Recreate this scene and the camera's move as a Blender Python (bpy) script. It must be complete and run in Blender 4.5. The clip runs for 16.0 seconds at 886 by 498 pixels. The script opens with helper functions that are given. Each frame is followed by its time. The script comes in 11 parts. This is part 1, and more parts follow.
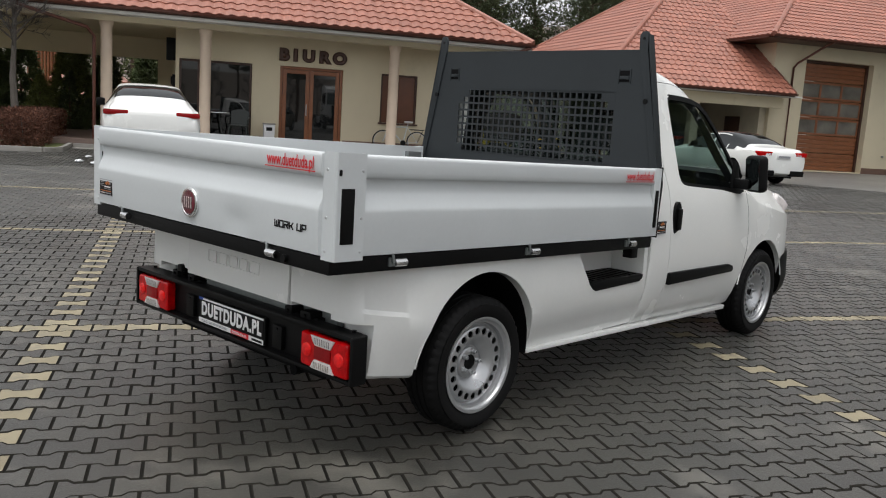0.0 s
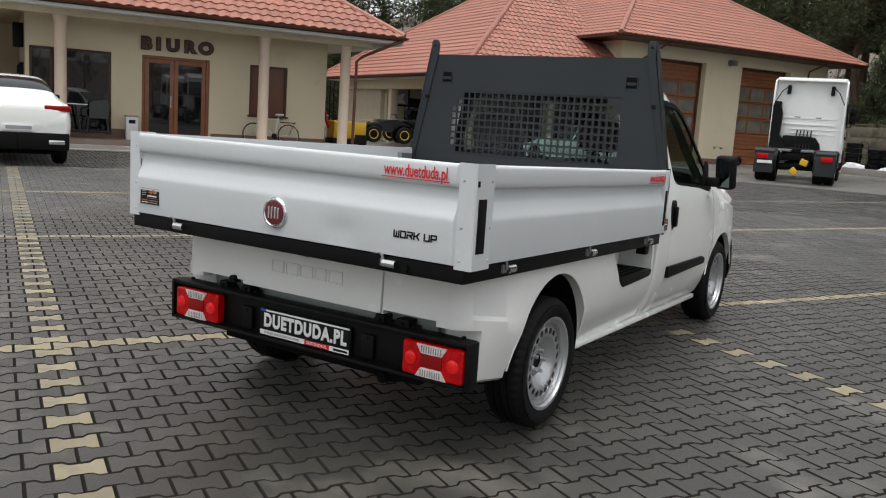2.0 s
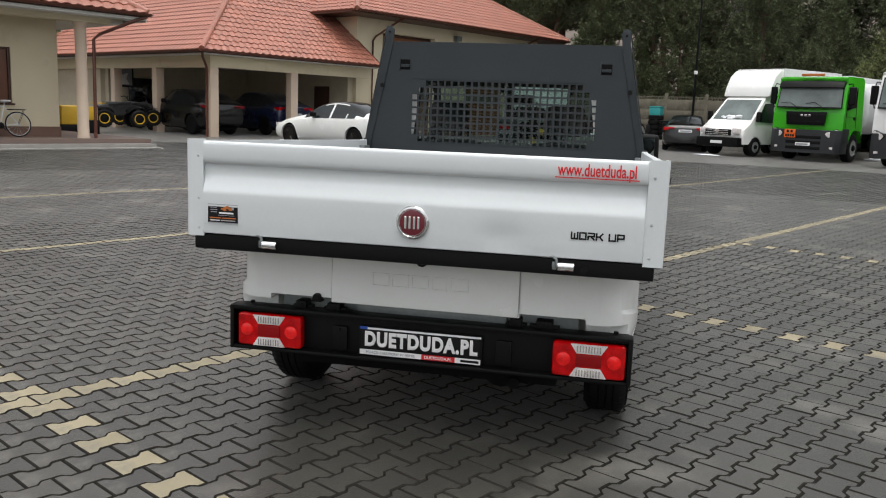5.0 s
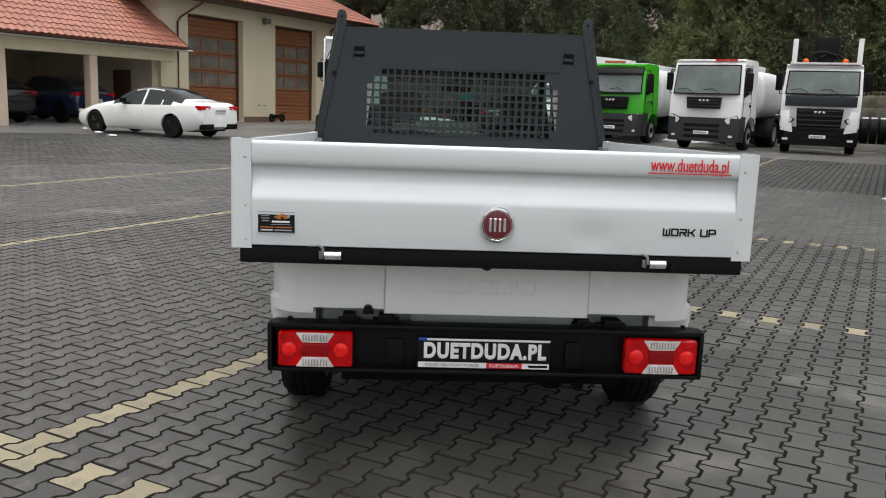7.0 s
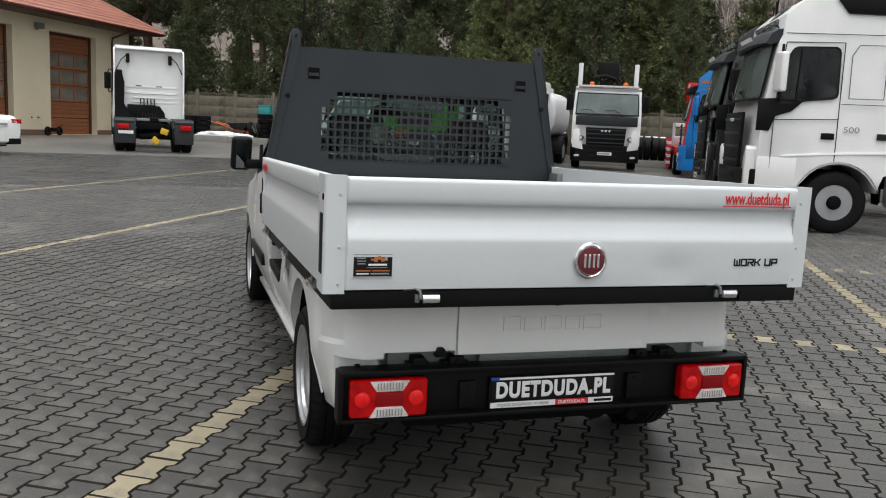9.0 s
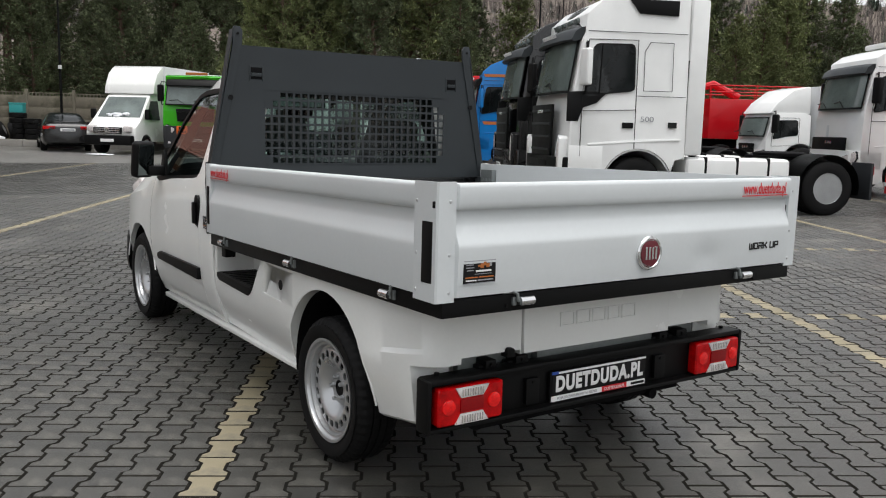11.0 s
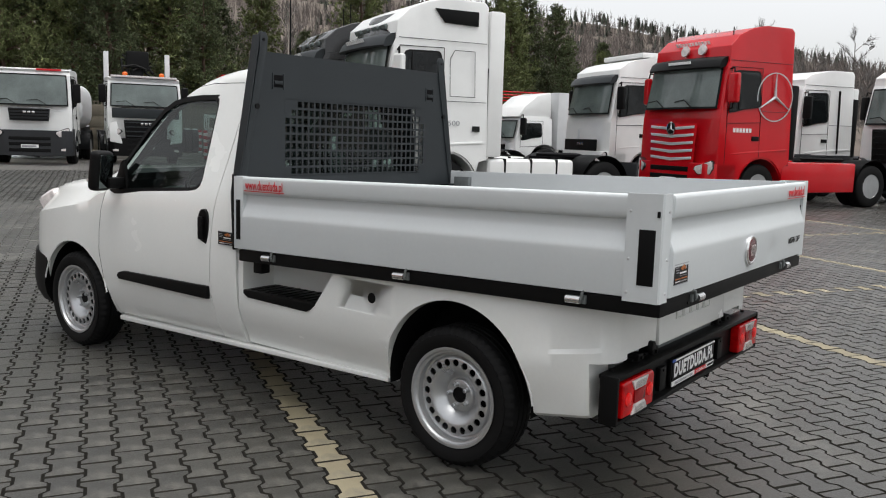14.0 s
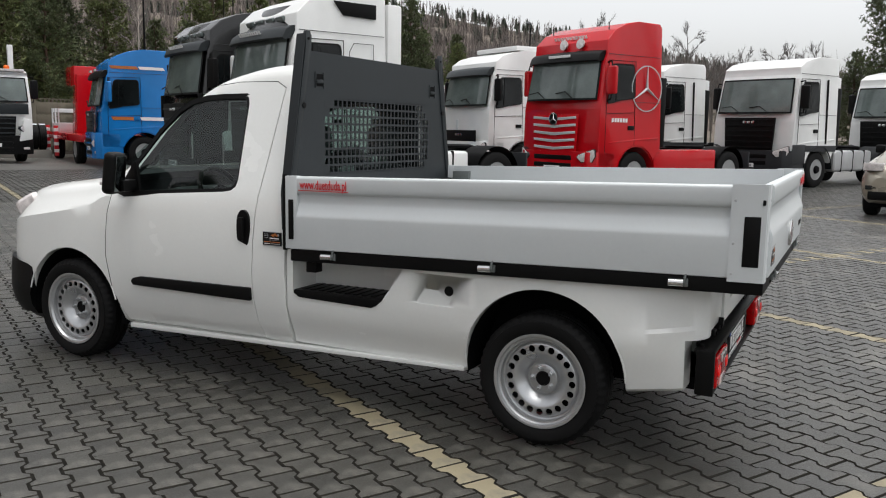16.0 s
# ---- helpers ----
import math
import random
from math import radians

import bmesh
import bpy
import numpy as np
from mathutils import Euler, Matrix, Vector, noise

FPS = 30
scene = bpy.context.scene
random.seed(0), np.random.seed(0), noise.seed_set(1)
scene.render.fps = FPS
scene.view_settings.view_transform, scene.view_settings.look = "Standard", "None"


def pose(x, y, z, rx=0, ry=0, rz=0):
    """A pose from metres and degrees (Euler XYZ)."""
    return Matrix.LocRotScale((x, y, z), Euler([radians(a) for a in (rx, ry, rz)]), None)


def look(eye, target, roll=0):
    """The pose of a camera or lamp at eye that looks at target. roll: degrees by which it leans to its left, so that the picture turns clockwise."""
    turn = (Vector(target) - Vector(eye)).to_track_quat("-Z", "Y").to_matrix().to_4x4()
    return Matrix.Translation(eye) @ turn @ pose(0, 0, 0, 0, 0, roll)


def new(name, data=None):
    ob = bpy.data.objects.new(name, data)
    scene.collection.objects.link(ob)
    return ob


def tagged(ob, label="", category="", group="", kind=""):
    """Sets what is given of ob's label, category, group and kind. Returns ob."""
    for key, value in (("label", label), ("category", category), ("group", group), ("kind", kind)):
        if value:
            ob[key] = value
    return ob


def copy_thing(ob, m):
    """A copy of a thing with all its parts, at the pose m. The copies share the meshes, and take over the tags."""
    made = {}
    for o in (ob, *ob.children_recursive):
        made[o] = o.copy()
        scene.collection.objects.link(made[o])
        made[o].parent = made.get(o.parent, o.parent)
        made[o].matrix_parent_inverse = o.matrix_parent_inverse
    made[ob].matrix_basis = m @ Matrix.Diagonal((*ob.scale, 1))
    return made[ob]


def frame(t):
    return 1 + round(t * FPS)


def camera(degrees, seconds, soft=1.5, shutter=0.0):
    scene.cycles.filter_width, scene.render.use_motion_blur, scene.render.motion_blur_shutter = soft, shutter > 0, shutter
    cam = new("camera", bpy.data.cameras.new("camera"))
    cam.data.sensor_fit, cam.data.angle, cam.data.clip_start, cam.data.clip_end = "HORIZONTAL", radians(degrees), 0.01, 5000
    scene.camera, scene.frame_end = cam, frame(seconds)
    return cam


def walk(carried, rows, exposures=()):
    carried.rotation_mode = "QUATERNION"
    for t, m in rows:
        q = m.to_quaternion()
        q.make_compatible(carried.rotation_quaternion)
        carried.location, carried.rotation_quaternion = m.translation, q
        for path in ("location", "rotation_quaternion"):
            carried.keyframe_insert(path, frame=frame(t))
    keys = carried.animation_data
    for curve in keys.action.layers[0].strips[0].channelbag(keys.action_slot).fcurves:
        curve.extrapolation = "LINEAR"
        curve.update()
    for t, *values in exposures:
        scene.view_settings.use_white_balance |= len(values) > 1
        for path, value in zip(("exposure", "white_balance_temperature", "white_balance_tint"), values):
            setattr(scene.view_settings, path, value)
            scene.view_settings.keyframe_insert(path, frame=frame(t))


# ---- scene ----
cam = camera(55.9, 16.0, soft=1.1)
PATH = [
    (0, (3.288, -2.843, 1.426), (1.938, -1.399, 1.121), 3.6),
    (0.5, (3.081, -3.031, 1.43), (1.804, -1.522, 1.123), 3.7),
    (1, (2.924, -3.272, 1.43), (1.716, -1.707, 1.126), 3.6),
    (1.5, (2.741, -3.467, 1.426), (1.617, -1.842, 1.12), 3.7),
    (2, (2.485, -3.565, 1.436), (1.438, -1.888, 1.133), 3.8),
    (2.5, (2.233, -3.721, 1.427), (1.277, -1.991, 1.123), 4.0),
    (3, (1.985, -3.906, 1.436), (1.11, -2.134, 1.13), 3.9),
    (3.5, (1.69, -3.997, 1.423), (0.914, -2.179, 1.113), 3.6),
    (4, (1.427, -4.042, 1.451), (0.752, -2.185, 1.14), 3.2),
    (4.2, (1.304, -4.073, 1.437), (0.682, -2.198, 1.127), 3.0),
    (6.3, (0.08, -4.114, 1.451), (-0.019, -2.148, 1.1), 1.7),
    (6.5, (-0.025, -4.103, 1.454), (-0.076, -2.135, 1.101), 1.8),
    (7, (-0.28, -3.983, 1.437), (-0.216, -2.014, 1.093), 2.0),
    (7.5, (-0.559, -3.864, 1.462), (-0.36, -1.9, 1.141), 2.6),
    (8, (-0.854, -3.836, 1.464), (-0.538, -1.884, 1.163), 2.9),
    (8.5, (-1.133, -3.796, 1.466), (-0.679, -1.87, 1.171), 2.8),
    (9, (-1.374, -3.67, 1.461), (-0.795, -1.778, 1.171), 2.7),
    (9.2, (-1.483, -3.642, 1.46), (-0.843, -1.77, 1.171), 2.5),
    (11.3, (-2.562, -3.112, 1.461), (-1.413, -1.5, 1.18), 1.5),
    (11.5, (-2.676, -3.057, 1.475), (-1.482, -1.476, 1.198), 1.5),
    (12, (-2.869, -2.895, 1.463), (-1.581, -1.39, 1.185), 1.6),
    (12.5, (-3.072, -2.652, 1.476), (-1.687, -1.234, 1.205), 1.7),
    (13, (-3.341, -2.487, 1.468), (-1.886, -1.14, 1.2), 2.0),
    (13.5, (-3.605, -2.352, 1.491), (-2.089, -1.075, 1.225), 2.0),
    (14, (-3.76, -2.142, 1.472), (-2.191, -0.93, 1.203), 1.7),
    (14.5, (-3.944, -1.934, 1.478), (-2.315, -0.805, 1.206), 1.5),
    (15, (-4.212, -1.747, 1.491), (-2.532, -0.695, 1.219), 1.4),
    (15.5, (-4.368, -1.562, 1.486), (-2.645, -0.587, 1.207), 1.3),
    (16, (-4.477, -1.313, 1.481), (-2.714, -0.411, 1.199), 1.0),
]
walk(cam, [(t, look(eye, target, roll)) for t, eye, target, roll in PATH],
     exposures=((0, 0.25), (2, 0.28), (3.5, 0.34), (6.5, 0.42), (8.5, 0.40), (11.5, 0.36), (14, 0.33), (16, 0.29)))

# ---- light ----
world = bpy.data.worlds.new("overcast_sky")
scene.world = world
world.use_nodes = True
wn, wl = world.node_tree.nodes, world.node_tree.links
sky = wn.new("ShaderNodeTexSky")
sky.sky_type = "NISHITA"
sky.sun_disc = False
sky.sun_elevation, sky.sun_rotation = radians(79), radians(169)
sky.air_density, sky.dust_density, sky.ozone_density = 1.0, 3.0, 1.0
grey = wn.new("ShaderNodeHueSaturation")
grey.inputs["Saturation"].default_value = 0.12
wl.new(sky.outputs["Color"], grey.inputs["Color"])
wl.new(grey.outputs["Color"], wn["Background"].inputs["Color"])
wn["Background"].inputs["Strength"].default_value = 0.175
sun = new("sun", bpy.data.lights.new("sun", "SUN"))
sun.data.energy, sun.data.angle, sun.data.color = 1.45, radians(60), (1.0, 0.97, 0.93)
sun.matrix_world = look((1, -5, 27), (0, 0, 0))

# ---- materials ----
def mat(name, color, rough=0.5, metal=0.0, var=0.12, scale=3.0, fine=60.0, bump=0.0, coat=0.0, rvar=0.1, island=0.0, rand=0.0, spec=0.5, stain=None, stain_scale=1.2, stain_at=0.62, sheen=0.0):
    """A painted, cast or grown surface: base colour with variation at two scales, stains, fine relief."""
    m = bpy.data.materials.new(name)
    m.use_nodes = True
    n, l = m.node_tree.nodes, m.node_tree.links
    p = n["Principled BSDF"]
    p.inputs["Metallic"].default_value = metal
    p.inputs["Coat Weight"].default_value = coat
    p.inputs["Coat Roughness"].default_value = 0.06
    p.inputs["Specular IOR Level"].default_value = spec
    # sheen added to brighten the paving at low viewing angles
    p.inputs["Sheen Weight"].default_value, p.inputs["Sheen Roughness"].default_value = sheen, 0.32
    geo = n.new("ShaderNodeTexCoord")
    big, small = n.new("ShaderNodeTexNoise"), n.new("ShaderNodeTexNoise")
    for t, s, d in ((big, scale, 4.0), (small, fine, 2.0)):
        t.inputs["Scale"].default_value, t.inputs["Detail"].default_value = s, d
        l.new(geo.outputs["Object"], t.inputs["Vector"])
    mix = n.new("ShaderNodeMath")
    mix.operation = "MULTIPLY_ADD"
    l.new(small.outputs["Fac"], mix.inputs[0])
    mix.inputs[1].default_value = 0.5
    l.new(big.outputs["Fac"], mix.inputs[2])
    value = n.new("ShaderNodeMapRange")
    value.inputs["From Min"].default_value, value.inputs["From Max"].default_value = 0.45, 1.05
    value.inputs["To Min"].default_value, value.inputs["To Max"].default_value = 1 - var, 1 + var
    l.new(mix.outputs[0], value.inputs["Value"])
    last = value.outputs["Result"]
    for amount, node, out in ((island, "ShaderNodeNewGeometry", "Random Per Island"), (rand, "ShaderNodeObjectInfo", "Random")):
        if amount:
            src, ran, mul = n.new(node), n.new("ShaderNodeMapRange"), n.new("ShaderNodeMath")
            ran.inputs["To Min"].default_value, ran.inputs["To Max"].default_value = 1 - amount, 1 + amount
            l.new(src.outputs[out], ran.inputs["Value"])
            mul.operation = "MULTIPLY"
            l.new(last, mul.inputs[0])
            l.new(ran.outputs["Result"], mul.inputs[1])
            last = mul.outputs[0]
    tint = n.new("ShaderNodeVectorMath")
    tint.operation = "SCALE"
    tint.inputs[0].default_value = color
    l.new(last, tint.inputs["Scale"])
    out = tint.outputs["Vector"]
    if stain:
        spots, ramp, blend = n.new("ShaderNodeTexNoise"), n.new("ShaderNodeMapRange"), n.new("ShaderNodeMix")
        spots.inputs["Scale"].default_value, spots.inputs["Detail"].default_value, spots.inputs["Roughness"].default_value = stain_scale, 6.0, 0.65
        l.new(geo.outputs["Object"], spots.inputs["Vector"])
        ramp.inputs["From Min"].default_value, ramp.inputs["From Max"].default_value = stain_at - 0.08, stain_at + 0.1
        l.new(spots.outputs["Fac"], ramp.inputs["Value"])
        blend.data_type = "RGBA"
        l.new(ramp.outputs["Result"], blend.inputs["Factor"])
        l.new(out, blend.inputs["A"])
        blend.inputs["B"].default_value = (*stain, 1)
        out = blend.outputs["Result"]
    l.new(out, p.inputs["Base Color"])
    rough_map = n.new("ShaderNodeMapRange")
    rough_map.inputs["To Min"].default_value, rough_map.inputs["To Max"].default_value = max(0.02, rough - rvar), min(1.0, rough + rvar)
    l.new(big.outputs["Fac"], rough_map.inputs["Value"])
    l.new(rough_map.outputs["Result"], p.inputs["Roughness"])
    if bump:
        b = n.new("ShaderNodeBump")
        b.inputs["Strength"].default_value, b.inputs["Distance"].default_value = 0.6, bump
        l.new(small.outputs["Fac"], b.inputs["Height"])
        l.new(b.outputs["Normal"], p.inputs["Normal"])
    return m


def glass(name, tint=(0.75, 0.85, 0.82), rough=0.0):
    m = bpy.data.materials.new(name)
    m.use_nodes = True
    n, l = m.node_tree.nodes, m.node_tree.links
    n.remove(n["Principled BSDF"])
    clear, shine, fres, mix = n.new("ShaderNodeBsdfTransparent"), n.new("ShaderNodeBsdfGlossy"), n.new("ShaderNodeLayerWeight"), n.new("ShaderNodeMixShader")
    clear.inputs["Color"].default_value = (*tint, 1)
    shine.inputs["Roughness"].default_value = 0.02 + rough
    fres.inputs["Blend"].default_value = 0.5
    power, scale = n.new("ShaderNodeMath"), n.new("ShaderNodeMath")
    power.operation, scale.operation = "POWER", "MULTIPLY_ADD"
    power.inputs[1].default_value, scale.inputs[1].default_value, scale.inputs[2].default_value = 4.0, 0.8, 0.055
    l.new(fres.outputs["Facing"], power.inputs[0])
    l.new(power.outputs[0], scale.inputs[0])
    l.new(scale.outputs[0], mix.inputs["Fac"])
    l.new(clear.outputs[0], mix.inputs[1])
    l.new(shine.outputs[0], mix.inputs[2])
    l.new(mix.outputs[0], n["Material Output"].inputs["Surface"])
    return m


WHITE = mat("white_car_paint", (0.80, 0.81, 0.79), 0.26, var=0.025, coat=0.5, rvar=0.05)
WHITE_OLD = mat("white_truck_paint", (0.80, 0.81, 0.80), 0.32, var=0.04, coat=0.4, stain=(0.68, 0.67, 0.64), stain_at=0.74)
ALU = mat("silver_anodised_aluminium", (0.62, 0.65, 0.66), 0.40, 0.13, var=0.03, rvar=0.05)
ALU_RAW = mat("raw_brushed_aluminium", (0.55, 0.56, 0.57), 0.4, 0.75, var=0.12, fine=120)
ZINC = mat("galvanised_steel", (0.22, 0.24, 0.24), 0.45, 0.6, var=0.2)
CHROME = mat("polished_chrome", (0.8, 0.8, 0.8), 0.12, 1.0, var=0.02, rvar=0.03)
RIM = mat("silver_wheel_paint", (0.50, 0.51, 0.52), 0.30, 0.75, var=0.06)
ANTHRACITE = mat("anthracite_powder_coat", (0.0230, 0.0275, 0.0305), 0.45, var=0.12, fine=400, bump=0.0004, spec=0.3)
BLACK = mat("black_plastic", (0.0030, 0.0031, 0.0033), 0.48, var=0.15, fine=300, bump=0.0003, spec=0.17)
GLOSS_BLACK = mat("gloss_black_paint", (0.005, 0.005, 0.0055), 0.2, var=0.1, coat=0.3)
RUBBER = mat("tyre_rubber", (0.0042, 0.0042, 0.0044), 0.68, var=0.3, scale=8, bump=0.001, spec=0.2)
UNDER = mat("underbody_steel", (0.0045, 0.0045, 0.005), 0.8, var=0.3, spec=0.1)
DARK_TRIM = mat("grey_seat_fabric", (0.035, 0.037, 0.04), 0.85, var=0.2, fine=200)
RED_LENS = mat("red_lamp_lens", (0.46, 0.0015, 0.003), 0.16, var=0.45, scale=22, fine=160, coat=0.1, spec=0.25)
RED_LENS_DARK = mat("deep_red_reflector", (0.24, 0.0012, 0.003), 0.2, var=0.3, fine=150, coat=0.15, spec=0.3)
RED_BULB = mat("bright_red_bulb_lens", (0.78, 0.006, 0.006), 0.12, var=0.25, scale=30, fine=120, coat=0.3, spec=0.4)
CLEAR_LENS = mat("frosted_clear_lens", (0.62, 0.58, 0.57), 0.15, var=0.3, scale=20, fine=160, coat=0.6)
ORANGE = mat("orange_reflector", (0.75, 0.13, 0.01), 0.3, var=0.08)
GLASS = glass("clear_car_glass", (0.47, 0.57, 0.54))
GLASS_DARK = mat("tinted_glass", (0.012, 0.015, 0.016), 0.04, var=0.1, rvar=0.02)
# pale base colour stands in for sky reflected in the glass
GLASS_SCREEN = mat("windscreen_glass_painted_sky", (0.12, 0.145, 0.14), 0.05, var=0.5, scale=1.2, rvar=0.02)
# tint lowered to stand in for dark surroundings reflected in the mirror
MIRROR = mat("mirror_glass", (0.13, 0.15, 0.15), 0.02, 1.0, var=0.0, rvar=0.01)
INK_RED = mat("red_vinyl", (0.58, 0.012, 0.02), 0.4, var=0.05)
INK_BLACK = mat("black_vinyl", (0.006, 0.006, 0.0065), 0.5, var=0.05, spec=0.2)
INK_WHITE = mat("white_vinyl", (0.78, 0.78, 0.78), 0.4, var=0.03)
INK_GREY = mat("grey_print", (0.3, 0.31, 0.33), 0.5, var=0.05)
INK_ORANGE = mat("orange_print", (0.42, 0.13, 0.025), 0.5, var=0.1)
INK_BLUE = mat("blue_print", (0.02, 0.07, 0.35), 0.4, var=0.05)
BADGE_RED = mat("dark_red_enamel", (0.11, 0.008, 0.016), 0.25, coat=0.6)
PLASTER = mat("cream_render", (0.62, 0.55, 0.395), 0.9, var=0.06, scale=0.8, fine=180, bump=0.002, stain=(0.53, 0.465, 0.33), stain_at=0.68)
PLASTER_COL = mat("beige_column_plaster", (0.62, 0.50, 0.39), 0.85, var=0.06, fine=160, bump=0.001)
SOFFIT = mat("white_soffit_boards", (0.66, 0.65, 0.61), 0.75, var=0.05)
PLINTH = mat("brown_plinth_tiles", (0.16, 0.095, 0.07), 0.7, var=0.15, fine=40)
BROWN = mat("brown_stained_wood", (0.235, 0.088, 0.038), 0.45, var=0.2, scale=4, fine=70)
BROWN_DARK = mat("dark_brown_frame", (0.06, 0.025, 0.015), 0.45, var=0.15)
GUTTER = mat("brown_gutter_steel", (0.11, 0.035, 0.022), 0.4, var=0.1)
TILE = mat("terracotta_roof_tile", (0.315, 0.127, 0.088), 0.42, var=0.16, scale=1.3, fine=25, bump=0.002, island=0.08, stain=(0.30, 0.15, 0.115), stain_at=0.68)
CONCRETE = mat("weathered_concrete", (0.155, 0.138, 0.105), 0.9, var=0.25, scale=1.5, fine=50, bump=0.004, stain=(0.08, 0.075, 0.05), stain_at=0.58)
KERB = mat("pale_concrete_kerb", (0.27, 0.26, 0.24), 0.9, var=0.15, fine=80, bump=0.002)
TERRACE = mat("terrace_tiles", (0.17, 0.12, 0.10), 0.6, var=0.12, scale=2)
GREY_BLOCK = mat("grey_concrete_paver", (0.0325, 0.0310, 0.0250), 0.40, spec=1.0, sheen=0.20, var=0.30, scale=1.1, fine=150, bump=0.004, island=0.30, rvar=0.24, stain=(0.135, 0.127, 0.108), stain_scale=1.3, stain_at=0.62)
GREY_PIECE = mat("grey_concrete_paver_piece", (0.0325, 0.0310, 0.0250), 0.40, spec=1.0, sheen=0.20, var=0.26, scale=7, fine=150, bump=0.004, rand=0.30, rvar=0.24, stain=(0.135, 0.127, 0.108), stain_scale=6, stain_at=0.63)
YELLOW_BLOCK = mat("yellow_concrete_paver", (0.27, 0.235, 0.155), 0.6, var=0.2, scale=3, fine=140, bump=0.004, island=0.16, rand=0.12, stain=(0.17, 0.155, 0.12), stain_scale=5, stain_at=0.58)
JOINT = mat("dark_joint_sand", (0.011, 0.0105, 0.009), 0.95, var=0.3, fine=200, spec=0.1)
BARK = mat("pine_bark", (0.10, 0.065, 0.045), 0.95, var=0.3, scale=3, fine=40, bump=0.01)
BARK_GREY = mat("grey_bark", (0.13, 0.115, 0.10), 0.95, var=0.3, scale=3, fine=40)
NEEDLES = mat("pine_needles", (0.078, 0.098, 0.042), 0.8, var=0.35, scale=0.7, fine=9, island=0.45, rand=0.25)
NEEDLES_LIGHT = mat("young_pine_needles", (0.120, 0.142, 0.050), 0.8, var=0.3, scale=0.9, fine=9, island=0.4, rand=0.2)
HEDGE_BROWN = mat("brown_winter_hedge", (0.12, 0.05, 0.03), 0.9, var=0.3, scale=3, fine=40, island=0.4)
SNOW = mat("old_snow", (0.72, 0.74, 0.77), 0.6, var=0.06)
BLUE = mat("blue_truck_paint", (0.008, 0.165, 0.48), 0.22, var=0.06, coat=0.15, rvar=0.04, spec=0.35)
RED = mat("red_truck_paint", (0.50, 0.006, 0.012), 0.2, var=0.05, coat=0.15, rvar=0.04, spec=0.35)
GREEN = mat("green_truck_paint", (0.04, 0.38, 0.012), 0.25, var=0.06, coat=0.12, rvar=0.04, spec=0.35)
GREY_PLASTIC = mat("grey_bumper_plastic", (0.023, 0.025, 0.028), 0.55, var=0.2, spec=0.35)
BRONZE = mat("champagne_car_paint", (0.36, 0.33, 0.27), 0.3, 0.3, var=0.05, coat=0.5)
NAVY = mat("navy_car_paint", (0.012, 0.018, 0.05), 0.25, var=0.1, coat=0.6)
YELLOW = mat("yellow_machine_paint", (0.62, 0.38, 0.02), 0.4, var=0.1)
TARP = mat("grey_box_body", (0.62, 0.63, 0.64), 0.5, var=0.06, stain=(0.5, 0.5, 0.48), stain_at=0.7)
LITTER = mat("brown_leaf_litter", (0.115, 0.092, 0.074), 0.95, var=0.35, scale=0.15, fine=3.0, bump=0.02, stain=(0.09, 0.085, 0.04), stain_scale=0.05)
TWIG = mat("bare_winter_twigs", (0.155, 0.132, 0.122), 0.9, var=0.25, scale=0.02, fine=0.4, island=0.3, rand=0.2)
TWIG_GREY = mat("grey_bare_twigs", (0.13, 0.12, 0.115), 0.9, var=0.2, scale=1, fine=8, island=0.3)
# green lightened a little, painting in distance haze
SPRUCE = mat("hazed_spruce_needles", (0.064, 0.08, 0.06), 0.9, var=0.3, scale=0.05, fine=1.0, island=0.35)
SPRUCE_LIGHT = mat("yellow_green_garden_conifer", (0.12, 0.14, 0.035), 0.85, var=0.3, scale=1.5, fine=14, island=0.35)
GRASS = mat("short_winter_grass", (0.085, 0.10, 0.03), 0.95, var=0.3, scale=1.5, fine=60, bump=0.01)
BRICK_RED = mat("red_brick_paving", (0.26, 0.12, 0.09), 0.85, var=0.2, scale=3, fine=60)
TEAL = mat("teal_plastic", (0.03, 0.30, 0.30), 0.4, var=0.08)
LORRY_RIM = mat("steel_lorry_rim", (0.36, 0.37, 0.375), 0.4, 0.5, var=0.15, scale=4)
# block chamfers and sides: edge dirt, with the joint's shade painted in
EDGE_DARK = mat("dirty_shaded_paver_edge", (0.026, 0.024, 0.020), 0.95, var=0.3, fine=120, spec=0.1)
GARDEN_PLASTIC = mat("dark_green_plastic", (0.012, 0.017, 0.014), 0.45, var=0.1)
SHOP_GLASS = mat("dark_shop_window_glass", (0.008, 0.009, 0.009), 0.015, var=0.1, rvar=0.005, spec=0.75)
GARDEN_GREEN = mat("mid_green_garden_needles", (0.075, 0.10, 0.035), 0.8, var=0.35, scale=1.5, fine=14, island=0.4, rand=0.2)

# ---- building tools ----
LOT = Matrix.Rotation(radians(-29.5), 4, "Z")          # the yard's own axes: a across, b along


def rise(x, y):
    """The yard climbs very slightly away from its middle."""
    d = math.hypot(x, y)
    return (0.0075 - 0.003 * x / d) * (min(d, 45.0) - 5.0) if d > 5.0 else 0.0


def lot(a, b, z=0.0):
    return LOT @ Vector((a, b, z))


def on_lot(a, b, turn=0.0, z=0.0):
    p = lot(a, b)
    return Matrix.Translation((p.x, p.y, rise(p.x, p.y) + z)) @ Matrix.Rotation(radians(turn - 29.5), 4, "Z")


